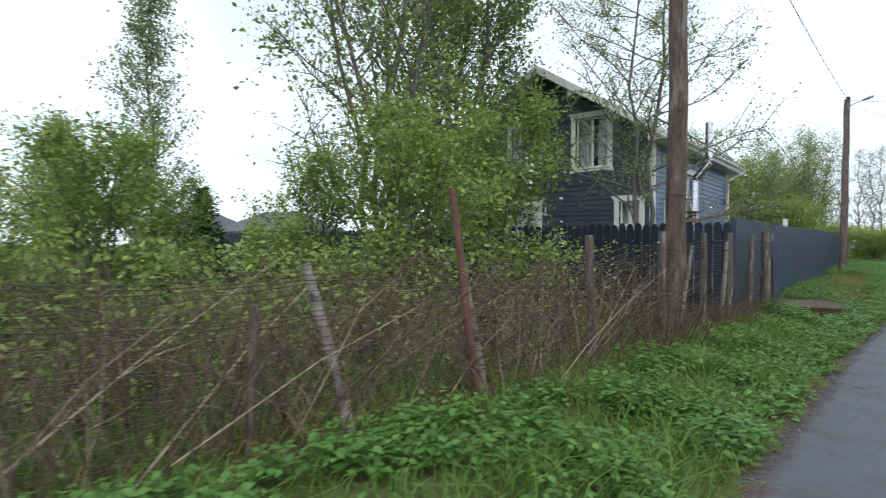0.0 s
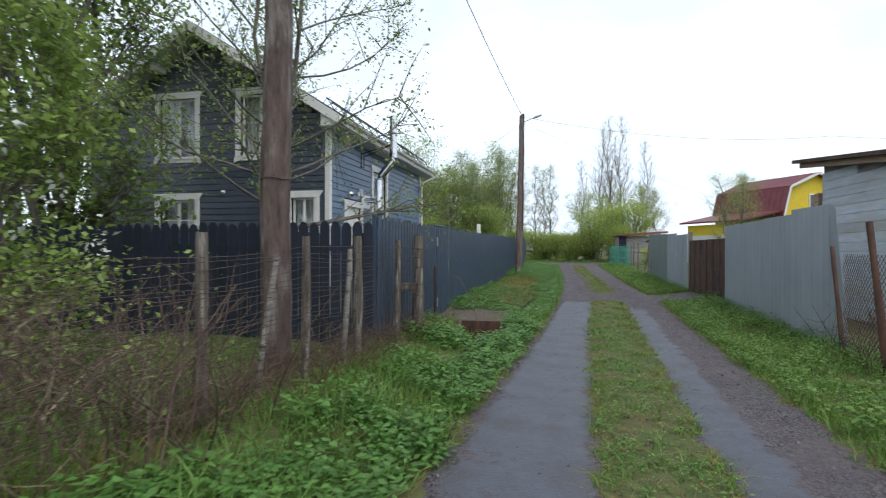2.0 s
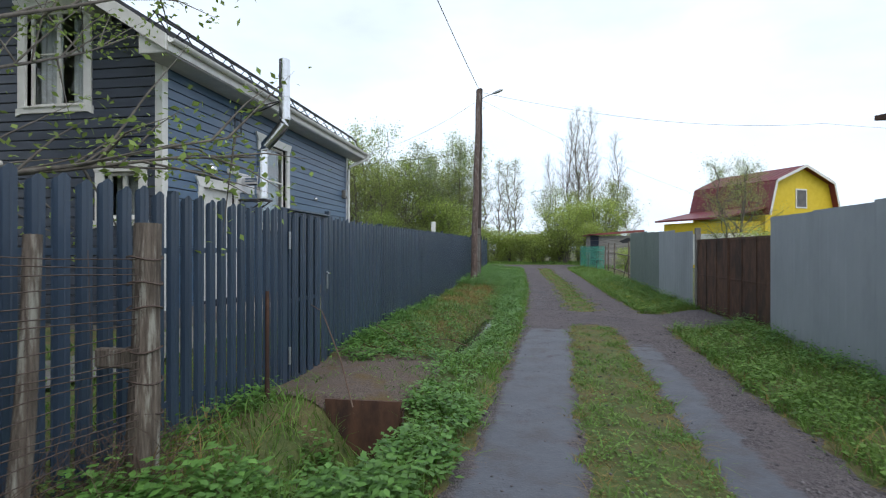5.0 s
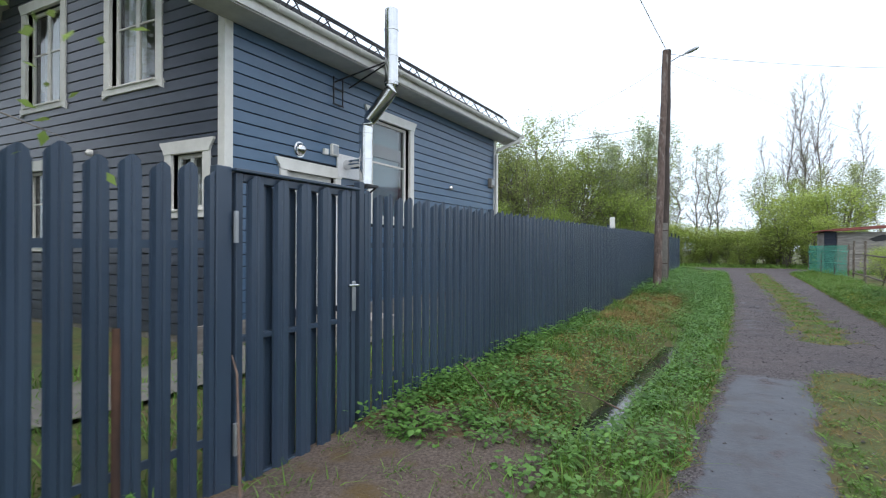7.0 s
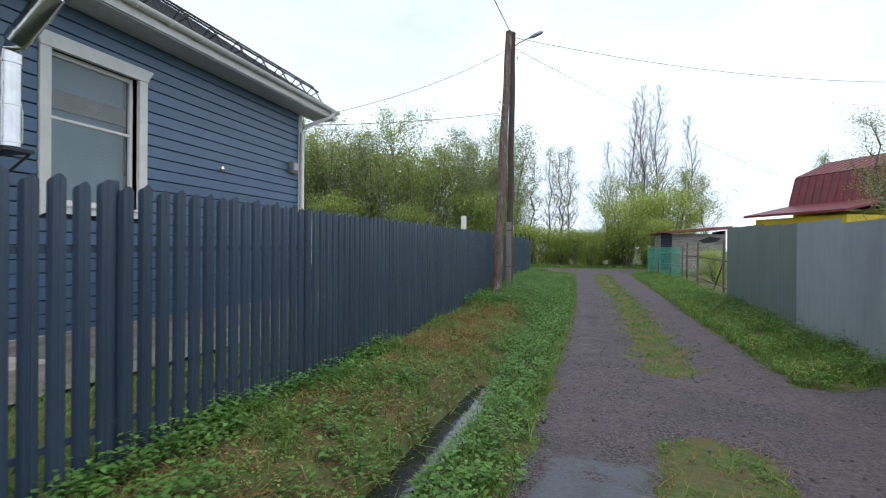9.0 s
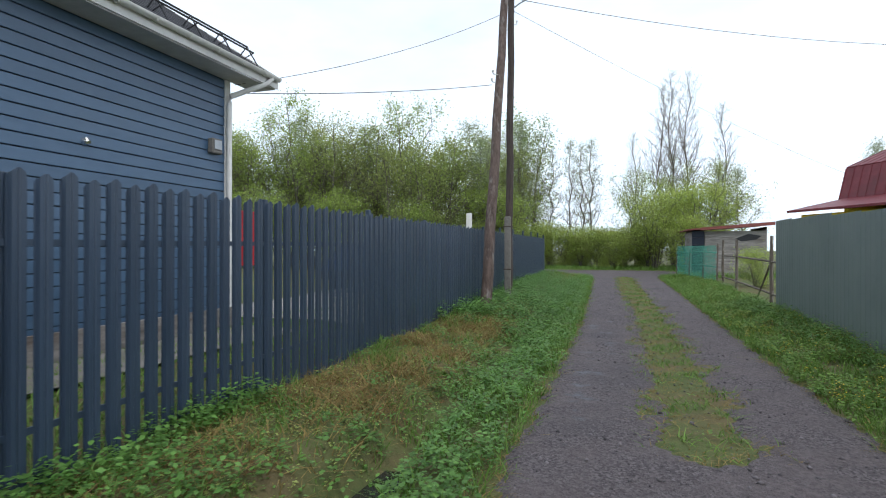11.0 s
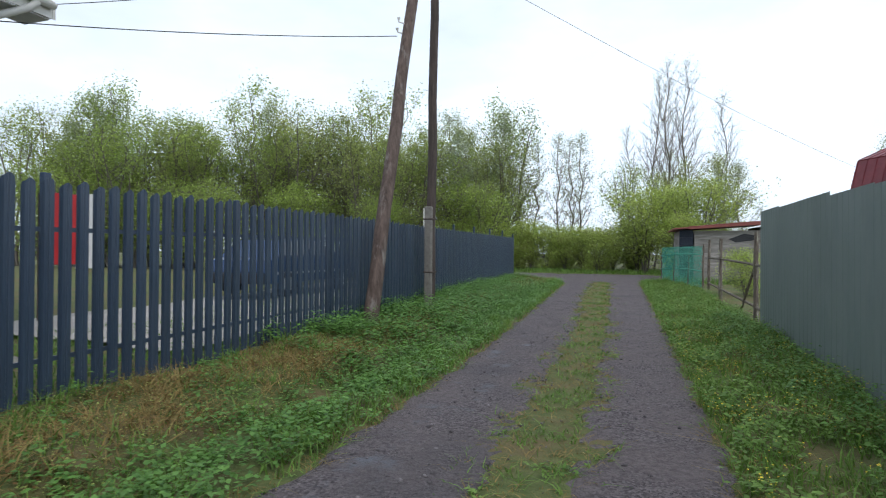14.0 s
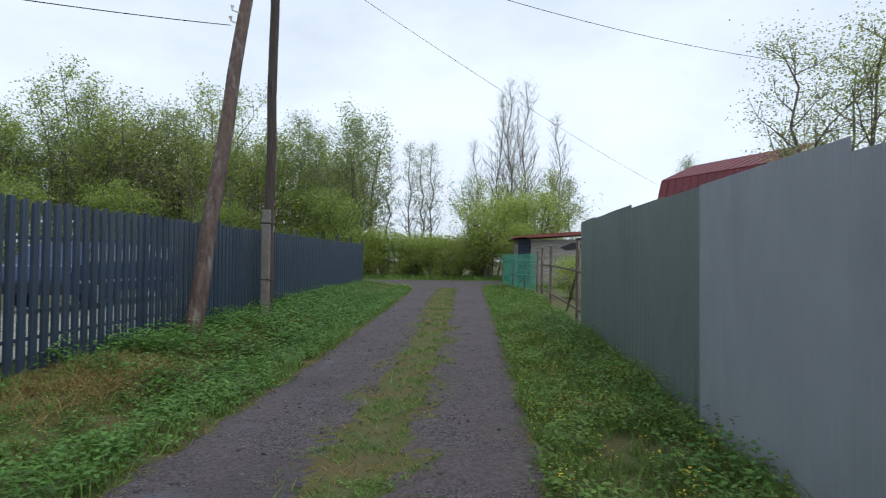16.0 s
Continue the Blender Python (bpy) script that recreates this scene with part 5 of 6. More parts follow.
# things behind the picket fence
car = thing("parked_car", "dark blue car parked behind the picket fence", "car", (-6.5, 34.7, float(ground_z(-6.5, 34.7)) + 0.05))
low = [(-2.15, 0.34), (-2.2, 0.62), (-2.05, 0.90), (-1.75, 0.97), (1.2, 1.0), (2.0, 0.88), (2.2, 0.72), (2.22, 0.36)]
part("body", Geo().prism(low, "x", -0.86, 0.86), "car", car)
cab = [(-1.75, 0.972, 0.84), (-1.25, 1.40, 0.68), (-0.5, 1.49, 0.64), (0.25, 1.47, 0.66), (1.15, 1.002, 0.84)]
k = len(cab)
part("cabin", Geo().add([(sd * w, y, z) for sd in (-1, 1) for y, z, w in cab], [tuple(range(k)), tuple(range(2 * k - 1, k - 1, -1))] + [(i, i + 1, k + i + 1, k + i) for i in range(k - 1)] + [(0, k, 2 * k - 1, k - 1)]), "car", car)
for sd in (-1, 1):
    for y0, y1 in ((-1.35, -0.35), (-0.28, 0.80)):
        za, zb = (1.36, 1.44) if y0 < -1 else (1.43, 1.22)
        part("side_window", Geo().add([(sd * (0.845 + e), y0 - (0.25 if y0 < -1 else 0), 1.02) for e in (0, 0.012)] + [(sd * (0.845 + e), y1, 1.02) for e in (0, 0.012)] + [(sd * (0.675 + e), y1 - (0.25 if y0 > -1 else 0), zb + (0.18 if y0 > -1 else 0)) for e in (0, 0.012)] + [(sd * (0.70 + e), y0 + 0.05, za) for e in (0, 0.012)],
             [(0, 2, 4, 6), (7, 5, 3, 1), (0, 1, 3, 2), (2, 3, 5, 4), (4, 5, 7, 6), (6, 7, 1, 0)]), "carglass", car, "dark tinted glass")
    part("side_trim", Geo().box(sd * 0.862 - 0.006, sd * 0.862 + 0.006, -1.9, 1.95, 0.56, 0.62, 0.002), "galv", car)
    part("headlight", Geo().box(sd * 0.62 - 0.16, sd * 0.62 + 0.16, 2.20, 2.235, 0.62, 0.74, 0.01), "galv", car, "pale headlight glass")
    part("wing_mirror", Geo().box(sd * 0.95 - 0.08, sd * 0.95 + 0.08, 0.72, 0.84, 1.0, 1.12, 0.02), "car", car)
part("bumper", Geo().box(-0.84, 0.84, -2.27, -2.16, 0.36, 0.60, 0.02), "black", car)
part("bumper", Geo().box(-0.84, 0.84, 2.21, 2.30, 0.36, 0.58, 0.02), "black", car)
for y in (-1.35, 1.38):
    for x in (-0.78, 0.78):
        wheel = part("wheel", Geo().tube([(x - 0.11, y, 0.32), (x - 0.08, y, 0.32), (x + 0.08, y, 0.32), (x + 0.11, y, 0.32)], [0.29, 0.32, 0.32, 0.29], 18), "rubber", car, smooth=True)
        sub("rim", Geo().tube([(x * 1.145, y, 0.32), (x * 1.155, y, 0.32)], 0.2, 14), "galv", wheel, "grey wheel rim")
board = thing("yard_board", "red and white painted board on posts in the yard", "board", (-7.0, 28.3, float(ground_z(-7.0, 28.3))))
part("red_panel", Geo().box(-0.02, 0.02, 0.0, 0.62, 0.98, 2.22, 0.005), "red", board)
part("white_panel", Geo().box(-0.018, 0.018, 0.63, 1.16, 0.90, 2.26, 0.005), "white", board)
for y in (0.04, 1.10):
    part("post", Geo().box(-0.075, -0.022, y - 0.03, y + 0.03, 0.0, 2.2, 0.005), "post", board)
mark = thing("marker_board", "pale board nailed to a stake above the fence", "board", (-5.79, 43.7, float(ground_z(-5.8, 43.7))))
part("stake", Geo().box(-0.03, 0.03, 0, 0.05, 0, 2.3), "post", mark)
part("plate", Geo().box(-0.14, 0.14, -0.03, -0.002, 2.1, 2.95, 0.004), "white", mark)


# ---- plants ----
def branch_tree(seed, height, spread, trunk_r, levels=3, limbs=16, first=0.15, up=0.5, twigs=6, stems=1, lean=0.0, fork=0.35):
    """Grows stems, limbs and twigs. Returns (paths with radii, twig ends)."""
    r = np.random.default_rng(seed)
    paths, tips = [], []
    for s in range(stems):
        a = 2 * math.pi * s / max(stems, 1) + r.uniform(0, 1)
        d = np.array([math.cos(a), math.sin(a), 0.0]) * (0.0 if stems == 1 else spread * fork) + np.array([lean, 0, 0])
        h = height * r.uniform(0.82, 1.0)
        off = np.array([math.cos(a), math.sin(a), 0]) * (0.0 if stems == 1 else trunk_r * 1.4)
        n = 8
        trunk = [off + d * (i / n) ** 1.4 + np.array([r.normal(0, 0.012 * height) * (i > 0), r.normal(0, 0.012 * height) * (i > 0), h * i / n]) for i in range(n + 1)]
        paths.append((trunk, [trunk_r * (1 - 0.9 * i / n) + 0.006 for i in range(n + 1)]))
        k = max(3, limbs // stems)
        for b in range(k):
            f = first + (1 - first) * (b + r.uniform(0, 0.9)) / k
            i = min(int(f * n), n - 1)
            p = trunk[i] + (trunk[i + 1] - trunk[i]) * (f * n - i)
            az = b * 2.4 + r.uniform(-0.5, 0.5)
            prof = (1 - f) ** 0.6 * (0.45 + 0.55 * min(1, f / 0.35)) + 0.10
            ln = spread * prof * r.uniform(0.65, 1.15)
            dr = np.array([math.cos(az), math.sin(az), up + r.uniform(-0.2, 0.3)])
            dr /= np.linalg.norm(dr)
            m = 5
            limb, q, v = [p], p.copy(), dr.copy()
            for j in range(m):
                v = v + np.array([r.normal(0, 0.16), r.normal(0, 0.16), r.normal(0.05, 0.10)])
                v /= np.linalg.norm(v)
                q = q + v * ln / m
                limb.append(q.copy())
            rad = trunk_r * (1 - 0.85 * f) * 0.42 + 0.004
            paths.append((limb, [rad * (1 - 0.8 * j / m) + 0.002 for j in range(m + 1)]))
            for t in range(twigs):
                g = r.uniform(0.25, 1.0)
                j = min(int(g * m), m - 1)
                p2 = limb[j] + (limb[j + 1] - limb[j]) * (g * m - j)
                dv = v + r.normal(0, 0.75, 3) + np.array([0, 0, 0.15])
                dv /= np.linalg.norm(dv)
                tl = ln * r.uniform(0.2, 0.42)
                e = p2 + dv * tl * 0.5 + np.array([0, 0, 0.03])
                e2 = p2 + dv * tl + np.array([0, 0, r.normal(0, 0.06 * tl)])
                paths.append(([p2, e, e2], [rad * 0.35 + 0.002, rad * 0.2 + 0.0015, 0.001]))
                tips.append((p2, e2))
            tips.append((limb[-2], limb[-1]))
    return paths, tips


def tubes_mesh(name, paths, material, sides=5, min_r=0.0):
    V, F = [], []
    k = 0
    ang = np.linspace(0, 2 * math.pi, sides, endpoint=False)
    for pts, rad in paths:
        if max(rad) < min_r:
            continue
        P = np.array(pts)
        D = np.gradient(P, axis=0)
        D /= np.linalg.norm(D, axis=1)[:, None] + 1e-9
        ref = np.where(np.abs(D[:, 2:3]) < 0.9, [[0, 0, 1.0]], [[1.0, 0, 0]])
        S = np.cross(D, ref)
        S /= np.linalg.norm(S, axis=1)[:, None] + 1e-9
        U = np.cross(S, D)
        R = np.array(rad)[:, None, None]
        ring = P[:, None, :] + R * (np.cos(ang)[None, :, None] * S[:, None, :] + np.sin(ang)[None, :, None] * U[:, None, :])
        n = len(P)
        V.append(ring.reshape(-1, 3))
        i = (np.arange(n - 1)[:, None] * sides + np.arange(sides)[None, :])
        j = (np.arange(n - 1)[:, None] * sides + (np.arange(sides)[None, :] + 1) % sides)
        F.append(np.stack([i, j, j + sides, i + sides], -1).reshape(-1, 4) + k)
        k += n * sides
    me = quick_mesh(name, np.concatenate(V), np.concatenate(F), material)
    me.polygons.foreach_set("use_smooth", [True] * len(me.polygons))
    return me


def leaves_at(C, size, r, flat=0.6, long=1.5):
    """Folded diamond leaves round the given centres: arrays of vertices and quads."""
    n = len(C)
    sz = size * r.uniform(0.6, 1.3, n)[:, None]
    d = r.normal(0, 1, (n, 3))
    d[:, 2] = d[:, 2] * 0.6 - 0.15
    d /= np.linalg.norm(d, axis=1)[:, None]
    up = r.normal(0, 0.6, (n, 3)) + np.array([0, 0, 1.0])
    s = np.cross(d, up)
    s /= np.linalg.norm(s, axis=1)[:, None] + 1e-9
    nn = np.cross(s, d)
    a = C
    b = C + d * sz * long * 0.45 + s * sz * 0.42 + nn * sz * 0.10
    c = C + d * sz * long
    e = C + d * sz * long * 0.45 - s * sz * 0.42 + nn * sz * 0.10
    V = np.stack([a, b, c, e], 1).reshape(-1, 3)
    F = np.arange(4 * n).reshape(-1, 4)
    return V, F


def crown_mesh(name, tips, per, size, jitter, material, seed):
    r = np.random.default_rng(seed)
    A = np.array([t[0] for t in tips])
    B = np.array([t[1] for t in tips])
    idx = np.repeat(np.arange(len(tips)), per)
    f = r.uniform(0.05, 1.1, len(idx))[:, None]
    C = A[idx] + (B[idx] - A[idx]) * f + r.normal(0, jitter, (len(idx), 3))
    V, F = leaves_at(C, size, r)
    return quick_mesh(name, V, F, material)


def tree_kind(seed, height, spread, trunk_r, leaf, leaf_size, per, bark="bark", jitter=None, **kw):
    paths, tips = branch_tree(seed, height, spread, trunk_r, **kw)
    return (tubes_mesh("trunk", paths, bark), crown_mesh("crown", tips, per, leaf_size, jitter or spread * 0.05, leaf, seed + 500) if per else None)


def plant(kind, name, label, category, x, y, rz=0.0, s=1.0, group="", sink=0.08, sz=1.0):
    ob = thing(name, label, category, (x, y, float(ground_z(x, y)) - sink), group)
    ob.rotation_euler, ob.scale = (0, 0, radians(rz)), (s, s, s * sz)
    part("trunk", kind[0], "bark", ob)
    if kind[1]:
        part("crown", kind[1], "leaf", ob)
    return ob


# kinds for the wood
K = {
    "wood1": tree_kind(1, 11.5, 4.2, 0.10, "leafwood", 0.105, 13, bark="greybark", jitter=0.34, limbs=36, first=0.12, up=0.75, twigs=12, stems=3),
    "wood2": tree_kind(2, 10.5, 4.0, 0.10, "leafwood2", 0.10, 12, bark="greybark", jitter=0.34, limbs=36, first=0.10, up=0.7, twigs=12, stems=3),
    "wood3": tree_kind(3, 12.5, 3.0, 0.12, "leafpale", 0.08, 17, jitter=0.30, limbs=30, first=0.2, up=0.75, twigs=12, bark="birch"),
    "wood4": tree_kind(4, 9.5, 4.2, 0.08, "leafwood", 0.10, 12, bark="greybark", jitter=0.34, limbs=40, first=0.08, up=0.8, twigs=11, stems=5),
    "birch": tree_kind(5, 13, 2.4, 0.10, "leafpale", 0.08, 7, jitter=0.25, limbs=34, first=0.2, up=0.9, twigs=12, bark="greybark"),
    "aspen": tree_kind(6, 20, 4.6, 0.10, "leafpale", 0.06, 3, jitter=0.3, limbs=52, first=0.28, up=1.7, twigs=11, bark="greybark"),
    "bush": tree_kind(7, 2.8, 1.9, 0.03, "leafbright", 0.075, 20, bark="greybark", jitter=0.2, limbs=40, first=0.02, up=0.6, twigs=7, stems=6),
    "bush2": tree_kind(8, 2.4, 1.6, 0.025, "leafolive", 0.065, 20, bark="greybark", jitter=0.17, limbs=36, first=0.02, up=0.7, twigs=7, stems=6),
    "underwood": tree_kind(10, 5.5, 3.0, 0.05, "leafwood", 0.095, 13, bark="greybark", jitter=0.32, limbs=44, first=0.03, up=0.8, twigs=9, stems=6),
    "bigbush": tree_kind(9, 5.5, 3.6, 0.06, "leafbright", 0.095, 18, bark="greybark", jitter=0.30, limbs=50, first=0.03, up=0.55, twigs=10, stems=6),
}
r = np.random.default_rng(21)
WOODLABEL = {"wood1": "leafy green deciduous tree at the edge of the wood", "wood2": "olive-green deciduous tree at the edge of the wood", "wood3": "pale slender birch with thin spring leaves", "wood4": "many-stemmed willow tree in spring leaf", "birch": "thin birch with sparse pale leaves"}
spots = []
for i in range(68):
    f = i / 68
    d = r.uniform(0, 8)
    a = (-34 + 29.5 * f, 44 + 14.5 * f ** 1.3)
    spots.append((a[0] + r.uniform(-1, 1) - d * 0.25, a[1] + d + r.uniform(-0.5, 0.5)))
for x, y in spots:
    k = ["wood1", "wood2", "wood4", "wood2", "wood3", "wood4"][r.integers(6)]
    plant(K[k], "tree", WOODLABEL[k], "tree", x, y, r.uniform(0, 360), r.uniform(0.78, 1.12), "edge of the wood")
for i in range(11):
    f = i / 11
    plant(K["underwood"], "bush", "leafy green bush at the foot of the wood", "bush", -30 + 27 * f + r.uniform(-1.2, 1.2), 44.5 + 14 * f ** 1.3 + r.uniform(-1.5, 1.5), r.uniform(0, 360), r.uniform(0.6, 1.15), "bushes at the foot of the wood")
for x, y, s in ((-5.2, 63, 0.86), (-3.9, 62, 0.74), (-2.6, 64, 0.82), (-1.7, 65, 0.80), (-1.0, 65.5, 0.84), (-6.8, 66, 0.9), (-8.5, 67, 0.95), (6.0, 72, 0.8)):
    plant(K["birch"], "birch_tree", WOODLABEL["birch"], "tree", x, y, r.uniform(0, 360), s, "far birches")
for x, y, s in ((4.4, 66, 0.82), (5.4, 66.5, 0.90), (6.6, 67, 0.90), (9.4, 67, 0.74), (2.6, 68, 0.64)):
    plant(K["aspen"], "aspen_tree", "tall bare aspen with few young leaves", "tree", x, y, r.uniform(0, 360), s, "tall aspens")
for x, y, k, s in ((2.6, 60.5, "wood4", 0.78), (9.4, 62, "wood3", 0.66), (7.4, 61, "wood2", 0.78), (8.4, 63, "wood3", 0.68), (5.2, 63, "wood2", 0.7)):
    plant(K[k], "tree", WOODLABEL[k], "tree", x, y, r.uniform(0, 360), s, "edge of the wood")
for x, y, s in ((3.4, 56.0, 0.9), (6.3, 56.5, 1.0), (4.9, 58.0, 0.95), (5.2, 53.9, 0.6)):
    plant(K["bigbush"], "bush", "large rounded green bush at the end of the lane", "bush", x, y, r.uniform(0, 360), s, "bushes at the lane's end")
for i in range(22):
    k = "bush" if i % 3 else "bush2"
    plant(K[k], "bush", "low green bush beyond the crossing lane", "bush", -9 + 12.5 * i / 22 + r.uniform(-0.4, 0.4), 55.3 + r.uniform(0, 3.5), r.uniform(0, 360), r.uniform(0.7, 1.25), "bushes at the lane's end")

# trees and shrubs on the far side of the lane
plant(K["wood3"], "tree", "pale slender tree behind the yellow house", "tree", 17.0, 60, 40, 0.75)
plant(K["wood3"], "tree", "pale slender tree behind the yellow house", "tree", 19.6, 61, 90, 0.72)
apple = tree_kind(44, 5.2, 2.0, 0.05, "leafwood2", 0.028, 34, bark="greybark", jitter=0.16, limbs=46, first=0.12, up=0.8, twigs=11, stems=3)
plant(apple, "garden_tree", "small twiggy garden tree behind the sheet fence", "tree", 7.9, 30.4, 30, 1.0)
plant(K["bush2"], "bush", "twiggy shrub behind the rusty gate", "bush", 7.6, 27.5, 60, 0.85)
plant(K["bush"], "bush", "green shrub beside the shed", "bush", 5.6, 39.5, 10, 0.45)

# wild plot by the wire fence
big = tree_kind(31, 13.0, 4.8, 0.13, "leafdark", 0.10, 24, jitter=0.32, limbs=72, first=0.05, up=0.95, twigs=14, stems=7)
plant(big, "willow_tree", "big dense dark green willow behind the plank fence", "tree", -10.4, 13.0, 20, 1.0)
big2 = tree_kind(32, 10.5, 4.2, 0.09, "leafwild", 0.080, 15, jitter=0.24, limbs=60, first=0.06, up=0.9, twigs=14, stems=6)
plant(big2, "willow_tree", "airy many-stemmed willow with fresh leaves", "tree", -8.6, 8.3, 70, 1.0)
cherry = tree_kind(33, 4.6, 2.2, 0.04, "leafwild", 0.075, 20, jitter=0.16, limbs=44, first=0.04, up=0.8, twigs=10, stems=6)
plant(cherry, "bird_cherry", "bird cherry bush with white blossom", "bush", -5.4, 7.9, 0, 0.85)
plant(cherry, "shrub", "fresh green shrub in the wild plot", "bush", -5.2, 5.6, 120, 0.72)
plant(cherry, "shrub", "fresh green shrub in the wild plot", "bush", -6.4, 4.2, 210, 0.36)
plant(cherry, "shrub", "fresh green shrub in the wild plot", "bush", -7.0, 2.2, 300, 0.58)
plant(cherry, "shrub", "fresh green shrub in the wild plot", "bush", -9.6, 2.9, 40, 0.66)
plant(cherry, "shrub", "fresh green shrub in the wild plot", "bush", -6.2, 0.8, 160, 0.5)
plant(cherry, "shrub", "fresh green shrub in the wild plot", "bush", -11.6, 5.0, 250, 0.60)
plant(cherry, "shrub", "fresh green shrub in the wild plot", "bush", -8.3, 6.3, 330, 0.68)
poplar = tree_kind(34, 8.5, 2.0, 0.06, "leafpale", 0.075, 17, jitter=0.16, limbs=44, first=0.08, up=1.2, twigs=10)
plant(poplar, "poplar_tree", "slender pale young poplar", "tree", -15.4, 6.2, 0, 1.0)
plant(poplar, "poplar_tree", "slender pale young poplar", "tree", -14.9, 3.9, 90, 0.5)
plant(K["wood4"], "tree", "many-stemmed willow tree in spring leaf", "tree", -19.5, 5.0, 0, 0.55)
thicket = tree_kind(48, 2.4, 1.8, 0.025, "leafwild", 0.065, 18, bark="twig", jitter=0.17, limbs=36, first=0.02, up=0.7, twigs=7, stems=6)
for x, y, s in ((-12.5, 4.4, 0.8), (-9.4, 4.0, 0.75), (-9.3, 1.8, 0.8), (-12, 1.8, 0.9), (-15.5, 2.4, 1.0), (-7.4, 6.4, 0.7)):
    plant(thicket, "shrub", "tangled low shrub in the wild plot", "bush", x, y, r.uniform(0, 360), s * 0.62, "wild shrubs")
# blossom
C = np.concatenate([np.array([-5.4 + a, 7.9 + b, c]) + r.normal(0, (0.08, 0.08, 0.12), (26, 3)) for a, b, c in zip(r.uniform(-0.5, 1.1, 11), r.uniform(-0.9, 0.6, 11), r.uniform(1.5, 3.4, 11))])
V, F = leaves_at(C, 0.052, r)
tagged(new("blossom", quick_mesh("blossom", V, F, "blossom")), "white blossom clusters on the bird cherry", "blossom", kind="stuff")

# young maple with two stems behind the plank fence
maple = tree_kind(41, 8.8, 3.4, 0.062, "leafwild", 0.040, 24, bark="greybark", jitter=0.085, limbs=46, first=0.2, up=0.35, twigs=12, stems=2, fork=0.10)
plant(maple, "maple_tree", "slender twin-stemmed young tree with sparse yellow-green leaves", "tree", -3.85, 11.15, 0, 0.95)

# spruce in the distance
V, F, k = [], [], 0
Cs = []
for i in range(3000):
    f = r.uniform(0, 1) ** 1.3
    rad = 1.5 * (1 - f) * r.uniform(0.3, 1.0) * (0.8 + 0.2 * math.sin(f * 31 + i % 3))
    a = r.uniform(0, 6.283)
    Cs.append((rad * math.cos(a), rad * math.sin(a), 0.3 + 4.2 * f - 0.25 * rad))
V, F = leaves_at(np.array(Cs), 0.12, r, long=2.2)
spruce = (tubes_mesh("trunk", [([np.array([0, 0, 0.0]), np.array([0, 0, 2.0]), np.array([0, 0, 4.5])], [0.09, 0.06, 0.01])], "bark"), quick_mesh("crown", V, F, "needle"))
plant(spruce, "spruce_tree", "dark green young spruce", "tree", -17.5, 8.6, 0, 1.2, sz=0.58)

# dead stems and brambles along the wire fence
def stems_stuff(name, label, material, pts, hmin, hmax, rad, lean, seed, kind="stuff"):
    q = np.random.default_rng(seed)
    paths = []
    for x, y in pts:
        z = float(ground_z(x, y)) - 0.03
        h = q.uniform(hmin, hmax)
        d = q.normal(0, lean, 2)
        bend = q.normal(0, lean * 0.5, 2)
        p = [np.array([x + d[0] * h * f + bend[0] * f * f * h, y + d[1] * h * f + bend[1] * f * f * h, z + h * f * (1 - 0.12 * f)]) for f in (0, 0.33, 0.66, 1.0)]
        w = rad * q.uniform(0.5, 1.5)
        paths.append((p, [w, w * 0.8, w * 0.6, w * 0.3]))
        for b in range(3):
            f = q.uniform(0.3, 0.9)
            s = p[0] + (p[3] - p[0]) * f
            e = s + np.array([q.normal(0, 0.16), q.normal(0, 0.16), q.uniform(0.02, 0.25)])
            paths.append(([s, (s + e) / 2 + q.normal(0, 0.015, 3), e], [w * 0.5, w * 0.4, w * 0.2]))
    return tagged(new(name, tubes_mesh(name, paths, material, 4)), label, "stems", kind=kind)


def along_wire(n, y0, y1, w0, w1, seed):
    q = np.random.default_rng(seed)
    ys = q.uniform(y0, y1, n)
    return [(wire_x(y) - w, y) for y, w in zip(ys, q.uniform(w0, w1, n))]


stems_stuff("dead_stems", "tangle of pale dead stems behind the wire fence", "deadstem", along_wire(420, -4, 7.4, -0.4, 1.9, 3), 0.5, 1.35, 0.005, 0.35, 3)
stems_stuff("brambles", "brown bramble canes and twigs behind the wire fence", "twig", along_wire(1200, -4, 7.6, -0.45, 2.2, 4), 0.5, 1.45, 0.006, 0.35, 4)
q = np.random.default_rng(23)
stems_stuff("dead_stems", "dry brown stems tangled in the chain-link fence", "twig", list(zip(q.uniform(3.95, 4.9, 170), q.uniform(8.5, 12.6, 170))), 0.3, 1.1, 0.005, 0.35, 24)
stems_stuff("brambles", "brown twigs at the fence foot", "twig", along_wire(420, 6.8, 11.8, -0.25, 0.4, 5), 0.15, 0.5, 0.004, 0.45, 5)
q = np.random.default_rng(9)
C = np.array([(wire_x(y) - w, y, float(ground_z(wire_x(y) - w, y)) + h) for y, w, h in zip(q.uniform(-4, 7.5, 7000), q.uniform(-0.02, 2.4, 7000), q.uniform(0.05, 1.3, 7000))])
V, F = leaves_at(C, 0.038, q)
tagged(new("undergrowth_leaves", quick_mesh("undergrowth_leaves", V, F, "leafwild")), "small olive leaves of the undergrowth", "undergrowth", kind="stuff")
q = np.random.default_rng(19)
C = np.array([(wire_x(y) - w, y, float(ground_z(wire_x(y) - w, y)) + h) for y, w, h in zip(q.uniform(-5, 10.3, 11000), q.uniform(1.2, 6.5, 11000), q.uniform(0.05, 1.2, 11000))])
C[:, 2] -= 0.9 * (C[:, 1] > 7.0) * (C[:, 2] - 0.1)
V, F = leaves_at(C, 0.06, q)
